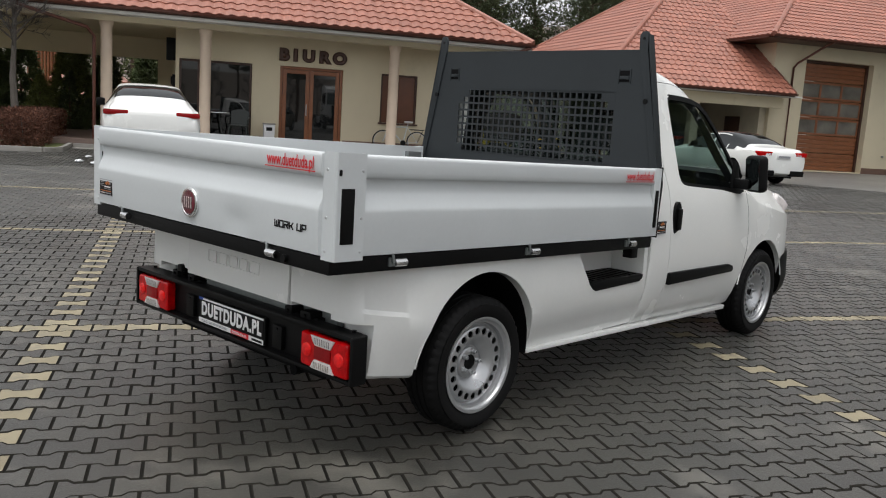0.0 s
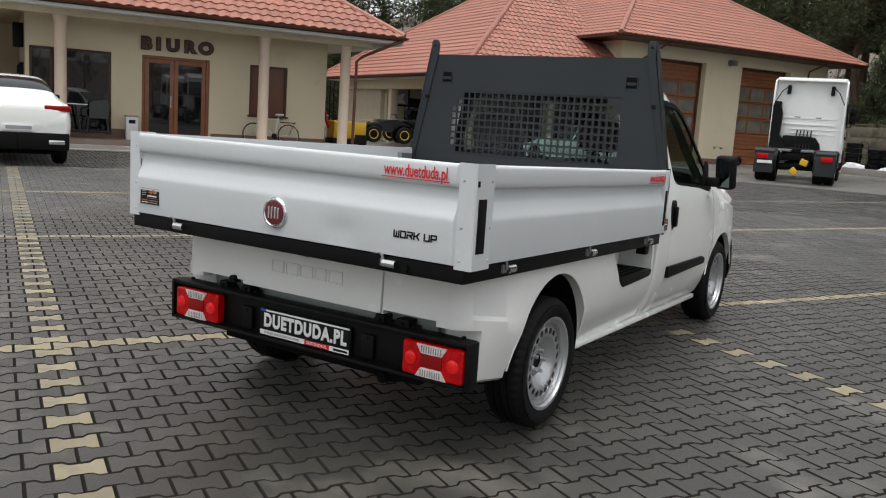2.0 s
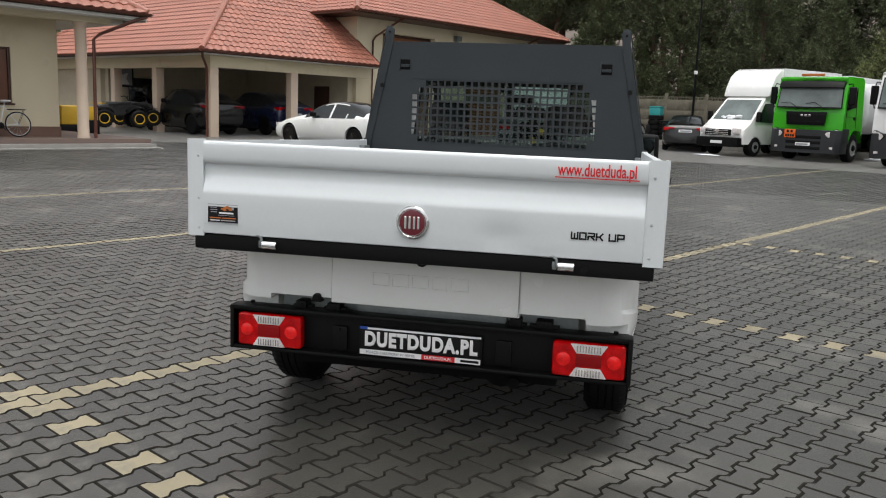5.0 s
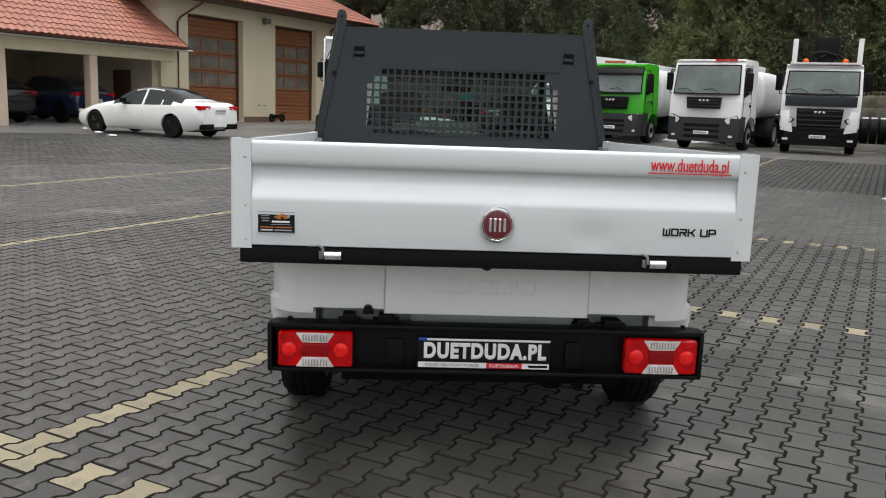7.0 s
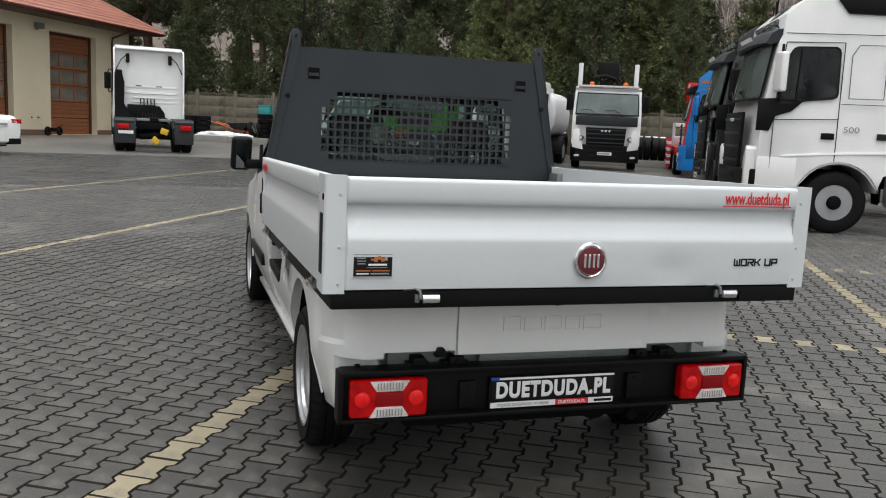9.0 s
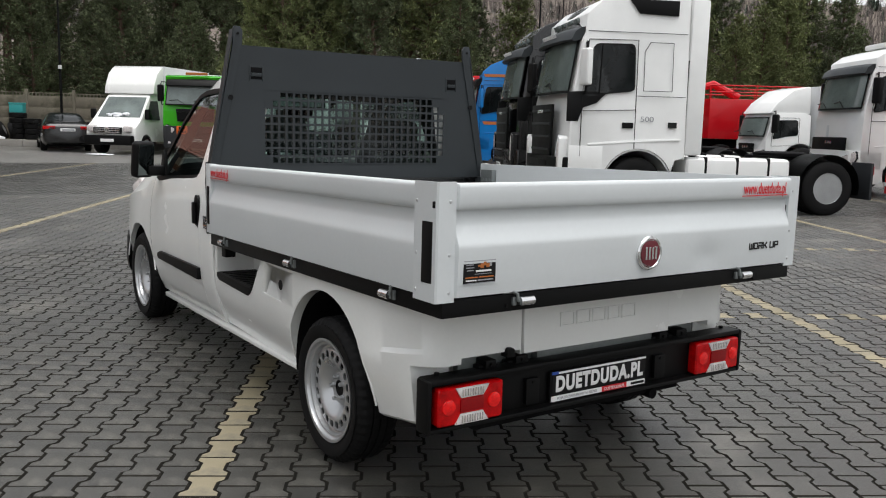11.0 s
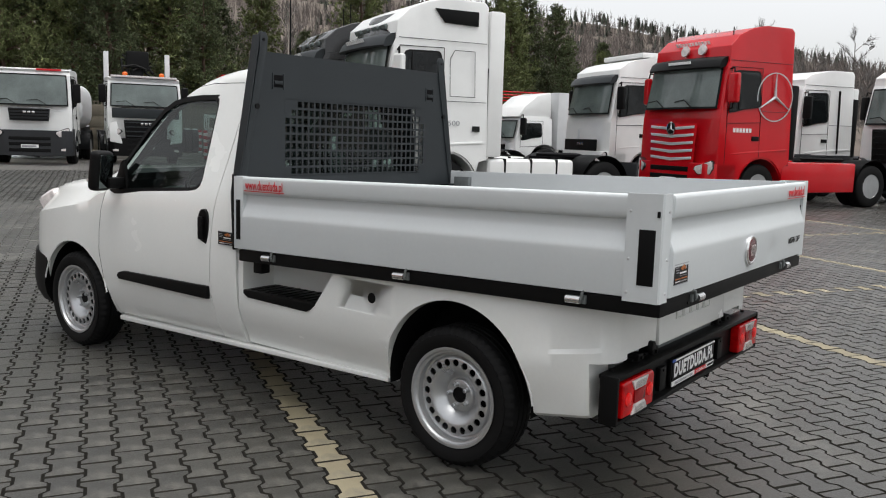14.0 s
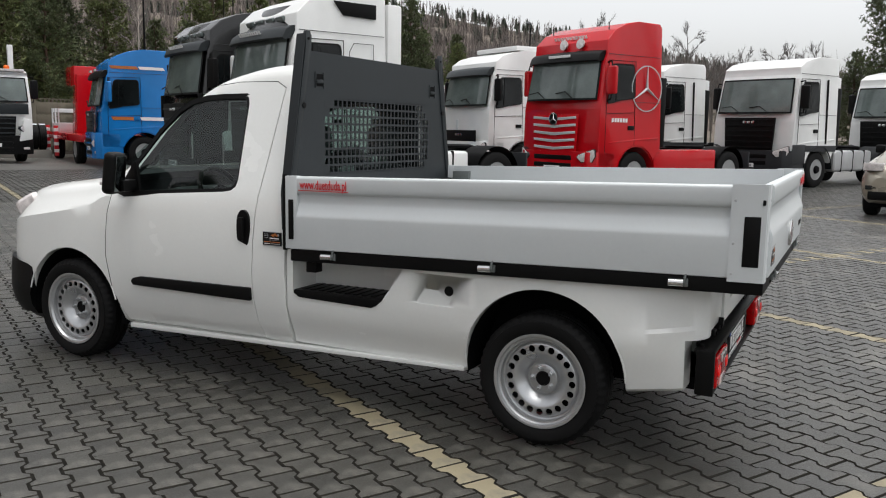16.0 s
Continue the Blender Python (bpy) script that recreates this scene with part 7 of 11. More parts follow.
def high_cab_trim(black):
    def trim(V, sw):
        for s in (-1, 1):
            bm = bmesh.new()
            a = s * (sw(1.9) + 0.004)
            pts = [(-0.10, 1.60), (-0.10, 2.10), (-0.40, 2.12), (-0.80, 2.10), (-0.62, 1.92), (-0.38, 1.84), (-0.30, 1.60)]
            prism(bm, pts, "x", min(a, a - s * 0.03), max(a, a - s * 0.03), 0.004)
            part("corner_trim", bm, BLACK, V, "dark corner trim")
            bm = bmesh.new()
            b0, b1 = sx(s, sw(3.3) - 0.02, sw(3.3) + 0.012)
            prism(bm, [(-1.15, 3.70), (-2.05, 3.70), (-2.05, 3.44), (-1.35, 3.46)], "x", b0, b1, 0.01)
            part("roof_vent", bm, BLACK, V, "black side window of the high roof")
            bm = bmesh.new()
            a, b = sx(s, 1.245, 1.262)
            edge = [(-1.98, 2.15), (-1.46, 2.15), (-1.46, 2.82), (-1.56, 2.98), (-1.98, 2.98)]
            for (ya, za), (yb, zb) in zip(edge, edge[1:] + edge[:1]):
                rod(bm, (s * (sw(za) + 0.001), ya, za), (s * (sw(zb) + 0.001), yb, zb), 0.006, 6)
            part("locker_gap", bm, GREY_PLASTIC, V)
            lettering("side_writing", "500", 0.13, INK_GREY, V, Matrix.Translation((s * 1.252, -1.55, 1.66)) @ (FACE_RIGHT if s > 0 else FACE_LEFT), 0.002, width=1.3)
            bm = bmesh.new()
            box(bm, *zip(sx(s, 1.245, 1.256), (-2.10, -1.94), (1.52, 1.62)))
            part("side_marker", bm, GLASS_DARK, V)
            bm = bmesh.new()
            b0, b1 = sx(s, 0.98, 1.215)
            box(bm, (b0, -2.62, 1.05), (b1, -2.29, 3.75), 0.06)
            part("air_deflector", bm, GLOSS_BLACK if black else WHITE_OLD, V)
            bm = bmesh.new()
            prism(bm, [(s * 0.86, 0.40), (s * 1.17, 0.42), (s * 1.19, 1.30), (s * 1.08, 1.36), (s * 1.0, 1.18), (s * 0.90, 0.80)], "y", -0.18, 0.0, 0.03)
            hs = part("lamp_housing", bm, WHITE_OLD if not black else GLOSS_BLACK, V)
            bm = bmesh.new()
            prism(bm, [(s * 0.98, 0.72), (s * 1.14, 0.74), (s * 1.15, 1.24), (s * 1.09, 1.27)], "y", -0.02, 0.008, 0.004)
            part("lamp_strip", bm, CLEAR_LENS, hs, "upright clear lamp strip")
        bm = bmesh.new()
        n = 12
        poly(bm, [[Vector((0.93 * u * (1 - 0.06 * k), y + 0.03 - 0.10 * abs(u) ** 3, z + 0.01)) for k, (y, z) in enumerate(((-0.24, 3.09), (-0.33, 3.22), (-0.46, 3.43), (-0.62, 3.62), (-0.70, 3.60), (-0.50, 3.20), (-0.40, 3.09)))] for u in [-1 + 2 * q / n for q in range(n + 1)]])
        panel = part("roof_light_panel", bm, GLOSS_BLACK, V, "glossy black roof light panel")
        for q in (-0.62, -0.22, 0.22, 0.62):
            bm = bmesh.new()
            box(bm, (q - 0.13, -0.05, -0.05), (q + 0.13, 0.02, 0.05), 0.02, Matrix.Translation((0, -0.375, 3.35)) @ Matrix.Rotation(radians(-28), 4, "X"))
            part("roof_lamp", bm, GLASS_SCREEN, panel)
        text_bars(V, "visor_writing", Matrix.Translation((0, -0.062, 3.11)) @ Matrix.Rotation(radians(-30), 4, "X"), 0.9, 0.07, 10, INK_WHITE)
        bm = bmesh.new()
        rod(bm, (-0.5, -1.2, 3.78), (-0.5, -1.2, 4.3), 0.012, 6)
        rod(bm, (0.3, -1.3, 3.78), (0.3, -1.3, 4.3), 0.012, 6)
        parts("antenna", bm, BLACK, V)
    return trim


lorry("tractor_unit", "white high-roof tractor unit with black visor and grille", 7.75, 9.05, 65.0, WHITE_OLD, 3.90, (2.12, 3.0), "high", (0.98, 1.90, 0.70), 4, BLACK, ANTHRACITE, BLACK, WHITE_OLD, ANTHRACITE, None, tank=WHITE_OLD, mudguard=BLACK, skirt=BLACK, mirror=WHITE_OLD, door_trim=high_cab_trim(False))
lorry("tractor_unit", "black high-roof tractor unit with dark visor", 9.45, 12.55, 63.0, GLOSS_BLACK, 3.88, (2.12, 3.0), "high", (0.98, 1.90, 0.70), 4, BLACK, ANTHRACITE, GLOSS_BLACK, None, ANTHRACITE, None, tank=ALU_RAW, mudguard=BLACK, skirt=BLACK, door_trim=high_cab_trim(True))


def blue_cab_trim(V, sw):
    for s in (-1, 1):
        for z, h0, ink in ((3.06, 0.09, INK_ORANGE), (1.50, 0.10, INK_ORANGE)):
            bm = bmesh.new()
            a = s * (sw(z) + 0.003)
            prism(bm, [(-0.5, z), (-0.45, z + h0), (-1.25, z + h0), (-1.30, z)], "x", min(a, a + s * 0.006), max(a, a + s * 0.006))
            part("stripe", bm, ink, V)
            bm = bmesh.new()
            prism(bm, [(-1.34, z), (-1.29, z + h0), (-2.05, z + h0), (-2.1, z)], "x", min(a, a + s * 0.006), max(a, a + s * 0.006))
            part("stripe", bm, INK_WHITE, V)
    bm = bmesh.new()
    for q in (-0.45, 0.45):
        box(bm, (q - 0.16, -0.16, 2.98), (q + 0.16, -0.10, 3.05), 0.01)
    parts("roof_lamp", bm, CLEAR_LENS, V)


lorry("tractor_unit", "blue tractor unit with orange and white stripes", 14.25, 20.95, 57.5, BLUE, 3.68, (1.95, 2.80), "high", (1.10, 1.78, 0.70), 5, GREY_PLASTIC, BLACK, BLUE, None, BLACK, (0.80, 0.95), mudguard=BLACK, mirror=BLUE, skirt=BLUE, door_trim=blue_cab_trim)


def visor_cab_trim(V, sw):
    bm = bmesh.new()
    box(bm, (-0.9, 0.02, 1.10), (0.9, 0.055, 1.42), 0.03)
    part("lower_grille", bm, BLACK, V)
    bm = bmesh.new()
    box(bm, (-1.05, -2.25, 3.70), (1.05, -1.2, 3.84), 0.05)
    part("roof_deflector", bm, WHITE_OLD, V)
    bm = bmesh.new()
    box(bm, (0.05, 0.03, 1.42), (0.17, 0.045, 1.72), 0.008)
    part("badge_strip", bm, ALU, V)


lorry("tractor_unit", "white tractor unit with dark sun visor", 17.74, 9.56, 58.0, WHITE_OLD, 3.70, (2.15, 2.98), "high", (1.10, 1.42, 0.75), 3, BLACK, ANTHRACITE, WHITE_OLD, None, ANTHRACITE, (0.92, 1.02), mudguard=GREY_PLASTIC, skirt=GREY_PLASTIC, door_trim=visor_cab_trim)

# tractor seen from behind, by the garage
def cab_back_trim(V, sw):
    """What shows on the back of a cab: side fairings, roof lip, air box, battery cover, plate and chocks."""
    for s in (-1, 1):
        bm = bmesh.new()
        a, b = sx(s, 1.02, 1.235)
        prism(bm, [(-2.27, 1.0), (-2.27, 3.55), (-2.50, 3.45), (-2.62, 3.0), (-2.62, 1.25), (-2.45, 1.0)], "x", *sx(s, 1.15, 1.21), 0.02)
        part("side_fairing", bm, WHITE_OLD, V, "white side fairing")
        bm = bmesh.new()
        box(bm, (s * 0.72 - 0.06, -2.44, 3.02), (s * 0.72 + 0.06, -2.28, 3.34), 0.02)
        tube(bm, [(s * 0.75, -2.36, 3.30), (s * 0.95, -2.45, 3.10), (s * 1.14, -2.5, 2.70)], 0.018, 6)
        part("fairing_bracket", bm, BLACK, V)
        bm = bmesh.new()
        box(bm, (s * 0.35 - 0.10, -2.302, 2.20), (s * 0.35 + 0.10, -2.284, 2.235), 0.006)
        part("grip", bm, BLACK, V)
        bm = bmesh.new()
        prism(bm, [(-5.72, 0.95), (-5.97, 0.90), (-6.0, 1.02), (-5.75, 1.10)], "x", *sx(s, 0.62, 1.23), 0.02)
        part("mudguard_tail", bm, GREY_PLASTIC, V)
    bm = bmesh.new()
    prism(bm, [(-2.20, 3.50), (-2.20, 3.63), (-2.52, 3.56), (-2.54, 3.48)], "x", -1.14, 1.14, 0.03)
    part("roof_lip", bm, WHITE_OLD, V)
    for z in (1.62, 1.78, 1.94):
        bm = bmesh.new()
        box(bm, (-0.55, -2.31, z), (0.40, -2.283, z + 0.035), 0.01)
        part("pressed_rib", bm, WHITE_OLD, V)
        bm = bmesh.new()
        box(bm, (0.52, -2.31, z), (0.88, -2.283, z + 0.035), 0.01)
        part("pressed_rib", bm, WHITE_OLD, V)
    bm = bmesh.new()
    poly(bm, [[(-1.18, y, 1.05), (-0.62, y, 1.05), (-0.68, y, 1.30), (-0.86, y, 1.55), (-0.84, y, 2.30), (-0.92, y, 2.62), (-1.18, y, 2.66)] for y in (-2.29, -2.62)])
    part("air_box", bm, BLACK, V, "black air intake box")
    bm = bmesh.new()
    poly(bm, [[(-0.46, y, 1.0), (0.56, y, 1.0), (0.50, y, 1.30), (0.34, y, 1.52), (-0.24, y, 1.52), (-0.40, y, 1.30)] for y in (-2.29, -2.75)])
    part("hose_cover", bm, BLACK, V, "black coiled hoses and cover")
    bm = bmesh.new()
    box(bm, (-1.12, -6.02, 0.60), (-0.66, -5.985, 0.70), 0.004)
    part("number_plate", bm, INK_WHITE, V)
    for x, r in ((0.30, 18), (0.02, 40)):
        bm = bmesh.new()
        box(bm, (-0.12, -0.06, -0.10), (0.12, 0.06, 0.10), 0.03, Matrix.Translation((x, -5.92, 0.70 - 0.3 * (x < 0.2))) @ Matrix.Rotation(radians(r), 4, "Y"))
        part("wheel_chock", bm, YELLOW, V, "yellow plastic wheel chock")
    bm = bmesh.new()
    rod(bm, (-0.45, -5.7, 0.52), (0.5, -5.7, 0.58), 0.11, 12)
    part("air_cylinder", bm, UNDER, V)
    bm = bmesh.new()
    for q in (-0.35, 0.35):
        box(bm, (q - 0.2, -5.8, 1.02), (q + 0.2, -5.2, 1.10), 0.02)
    part("coupling_ramp", bm, ZINC, V)


lorry("tractor_unit", "white tractor unit seen from behind with black hoses", -3.05, 31.40, 5.3, WHITE_OLD, 3.62, (2.0, 2.85), "high", (1.1, 1.9, 0.65), 3, tank=ALU_RAW, door_trim=cab_back_trim)


def tanker_body(V, material, y0, y1, z, r):
    bm = bmesh.new()
    prof = [(r * 1.05 * math.copysign(abs(math.cos(a)) ** 0.6, math.cos(a)), r * 0.82 * math.copysign(abs(math.sin(a)) ** 0.6, math.sin(a))) for a in [2 * math.pi * k / 32 for k in range(32)]]
    poly(bm, [[Vector((px * f, yy, z + pz * f)) for px, pz in prof] for yy, f in ((y0 + 0.06, 0.86), (y0, 0.95), (y0 - 0.08, 1.0), (y1 + 0.08, 1.0), (y1, 0.95))])
    part("tank", bm, material, V, "rounded tank body")
    bm = bmesh.new()
    box(bm, (-0.45, y1 + 0.3, z + r * 0.80), (0.45, y0 - 0.3, z + r * 0.80 + 0.22), 0.05)
    part("tank_walkway", bm, material, V)


def hazard_gear(V, sw):
    bm = bmesh.new()
    box(bm, (0.28, 0.075, 0.82), (0.68, 0.09, 1.12), 0.004)
    pl = part("hazard_plate", bm, ORANGE, V, "orange hazard plate")
    for x0, x1, z0, z1 in [(0.37 + k * 0.14, 0.46 + k * 0.14, 1.0, 1.09) for k in range(2)] + [(0.32 + k * 0.085, 0.385 + k * 0.085, 0.85, 0.94) for k in range(4)] + [(0.28, 0.68, 0.963, 0.973)]:
        bm = bmesh.new()
        box(bm, (x0, 0.089, z0), (x1, 0.093, z1))
        part("plate_bar", bm, INK_BLACK, pl, smooth=0)
    tanker_body(V, TARP, -2.5, -7.6, 1.95, 1.2)
    bm = bmesh.new()
    box(bm, (-0.4, -0.32, 3.0), (0.4, -0.24, 3.09), 0.01)
    part("roof_writing", bm, INK_ORANGE, V)


lorry("tanker_lorry", "bright green tanker lorry with black grille and orange plate", 6.94, 28.13, 147.4, GREEN, 3.0, (1.92, 2.62), "flat", (1.28, 1.75, 0.72), 2, BLACK, BLACK, GREY_PLASTIC, GREY_PLASTIC, BLACK, (1.0, 0.92), (-1.42, -5.4), -7.6, tractor=False, length=2.0, door_trim=hazard_gear)


def tank_gear(V, sw):
    tanker_body(V, TARP, -3.4, -6.4, 2.0, 1.1)
    bm = bmesh.new()
    box(bm, (-0.95, -0.30, 3.04), (-0.2, -0.26, 3.10), 0.005)
    part("roof_writing", bm, INK_RED, V)


lorry("tanker_lorry", "white tanker lorry with grey plastic bumper", 9.52, 25.11, 143.9, WHITE_OLD, 3.12, (1.95, 2.90), "flat", (1.42, 1.82, 0.62), 4, GREY_PLASTIC, BLACK, GREY_PLASTIC, GREY_PLASTIC, None, (1.05, 0.95), (-1.42, -5.2), -6.6, tractor=False, length=2.1, door_trim=tank_gear)


def timber(V, sw):
    for s in (-1, 1):
        bm = bmesh.new()
        box(bm, (sx(s, 1.0, 1.17)[0], -2.75, 1.0), (sx(s, 1.0, 1.17)[1], -2.55, 4.05), 0.02)
        part("stake", bm, TARP, V, "pale upright timber stake")
        bm = bmesh.new()
        lathe(bm, [(0.09, 0), (0.09, 0.09), (0.05, 0.13), (0, 0.14)], Matrix.Translation((s * 0.62, -0.6, 3.10)), 16)
        part("beacon", bm, ORANGE, V, "orange roof beacon")
        bm = bmesh.new()
        prism(bm, [(s * 0.78, 0.72), (s * 1.20, 0.80), (s * 1.22, 1.42), (s * 0.98, 1.50)], "y", -0.08, 0.045, 0.02)
        part("lamp_housing", bm, WHITE_OLD, V)
    bm = bmesh.new()
    rng = random.Random(5)
    for k in range(16):
        a, b = Vector((rng.uniform(-0.55, 0.55), -2.6 + rng.uniform(-0.3, 0.3), rng.uniform(3.1, 3.6))), Vector((rng.uniform(-0.6, 0.6), -2.6 + rng.uniform(-0.4, 0.4), rng.uniform(3.3, 4.0)))
        tube(bm, [a, (a + b) / 2 + Vector((0, 0, 0.12)), b], 0.035, 6)
    box(bm, (-0.4, -3.0, 3.5), (0.4, -2.3, 4.1), 0.08)
    box(bm, (-0.22, -2.9, 1.0), (0.22, -2.5, 3.5), 0.04)
    part("loading_crane", bm, BLACK, V, "folded black loading crane")
    bm = bmesh.new()
    box(bm, (-1.1, -0.55, 3.02), (1.1, -0.28, 3.10), 0.02)
    part("roof_light_bar", bm, CLEAR_LENS, V)
    bm = bmesh.new()
    box(bm, (-1.12, 0.01, 1.62), (1.12, 0.03, 1.96), 0.01)
    part("upper_grille", bm, ANTHRACITE, V)


lorry("timber_lorry", "white timber lorry with dark grille and roof crane", 13.27, 24.39, 153.6, WHITE_OLD, 3.05, (2.05, 2.80), "flat", (0.92, 1.55, 0.74), 4, BLACK, ANTHRACITE, BLACK, None, None, (1.18, 1.0), (-1.42, -5.2, -6.5), -8.0, tractor=False, length=2.1, door_trim=timber)

# small white lorry with a roof spoiler, and the red tipper behind it
def small_lorry():
    V = lorry("delivery_lorry", "small white cab lorry with tall roof spoiler", 22.21, 15.50, 65.9, WHITE_OLD, 2.15, (1.38, 1.98), "flat", (0.9, 1.12, 0.5), 2, BLACK, BLACK, WHITE_OLD, None, None, (0.75, 0.78), (-1.42, -4.2), -5.4, tractor=False, length=1.75, wide=0.98)
    bm = bmesh.new()
    prism(bm, [(-0.25, 2.12), (-0.55, 2.5), (-1.1, 2.92), (-1.7, 3.05), (-1.75, 2.12)], "x", -0.92, 0.92, 0.08)
    part("roof_spoiler", bm, WHITE_OLD, V)
    bm = bmesh.new()
    box(bm, (-1.1, -5.4, 0.95), (1.1, -1.9, 3.05), 0.03)
    part("box_body", bm, TARP, V)


small_lorry()


def tipper(x, y, h):
    V = thing("tipper_body", stand(x, y, h), "red steel tipper body with railings behind the lorries", "tipper")
    bm = bmesh.new()
    prism(bm, [(0, 1.2), (-5.5, 1.2), (-5.5, 2.7), (0, 2.7)], "x", -1.2, 1.2, 0.03)
    part("tub", bm, RED, V)
    for k in range(12):
        bm = bmesh.new()
        box(bm, (1.19, -5.4 + k * 0.45, 1.25), (1.25, -5.32 + k * 0.45, 2.68), 0.01)
        part("rib", bm, RED, V)
    bm = bmesh.new()
    for s in (-1.15, 1.15):
        for z in (2.95, 3.2):
            rod(bm, (s, 0, z), (s, -5.5, z), 0.025, 8)
        for k in range(7):
            rod(bm, (s, -k * 0.9, 2.68), (s, -k * 0.9, 3.2), 0.02, 8)
    part("railing", bm, RED, V)
    bm = bmesh.new()
    box(bm, (-0.5, -5.4, 0.75), (0.5, 0.2, 1.19), 0.02)
    part("chassis", bm, UNDER, V)
    for yy in (-0.6, -4.0, -5.1):
        for s in (-1, 1):
            lorry_wheel(V, s * 1.0, yy, 0.5, s, True)
    bm = bmesh.new()
    tube(bm, [(0.3, 0.8, 0.9), (0.3, 0.8, 2.9), (0.2, -0.6, 3.3), (0.1, -1.6, 2.8)], 0.16, 10)
    box(bm, (-0.1, 0.5, 0.9), (0.7, 1.1, 1.5), 0.05)
    part("crane_arm", bm, RED, V, "red folded crane arm")
    return V


tipper(24.0, 19.2, 60)


def lift_truck(x, y, h):
    V = thing("platform_lorry", stand(x, y, h), "red and grey platform lorry with striped stabilisers", "lorry")
    bm = bmesh.new()
    box(bm, (-1.15, -6.6, 0.75), (1.15, 0, 1.0), 0.02)
    part("flatbed", bm, RED, V)
    bm = bmesh.new()
    prism(bm, [(-2.4, 1.0), (-3.2, 3.1), (-3.7, 3.1), (-3.4, 1.0)], "x", -0.7, 0.7, 0.05)
    box(bm, (-0.75, -3.5, 2.7), (0.75, -1.9, 3.4), 0.06)
    part("crane_tower", bm, RED, V)
    bm = bmesh.new()
    for q in (0.0, -0.7, -1.4):
        for s in (-1.0, 1.0):
            rod(bm, (s, q - 0.05, 1.0), (s, q - 0.05, 1.9), 0.03, 8)
    box(bm, (-1.0, -1.5, 1.0), (1.0, 0.0, 1.35), 0.02)
    box(bm, (-1.0, -0.1, 1.75), (1.0, 0.0, 1.9), 0.02)
    parts("basket", bm, TARP, V, "pale grey lifting basket")
    for s in (-1, 1):
        for yy in (0.05, -1.9):
            bm = bmesh.new()
            box(bm, (sx(s, 1.1, 1.25)[0], yy, 0.12), (sx(s, 1.1, 1.25)[1], yy + 0.12, 1.25), 0.01)
            st = part("stabiliser", bm, INK_RED, V, "red and white striped stabiliser")
            for k in range(4):
                bm = bmesh.new()
                box(bm, (sx(s, 1.095, 1.256)[0], yy - 0.004, 0.25 + k * 0.26), (sx(s, 1.095, 1.256)[1], yy + 0.124, 0.37 + k * 0.26), 0.004)
                part("white_band", bm, INK_WHITE, st)
    for yy in (-1.15, -5.4):
        for s in (-1, 1):
            lorry_wheel(V, s * 0.98, yy, 0.5, s, True)


lift_truck(18.98, 27.16, -29.5)


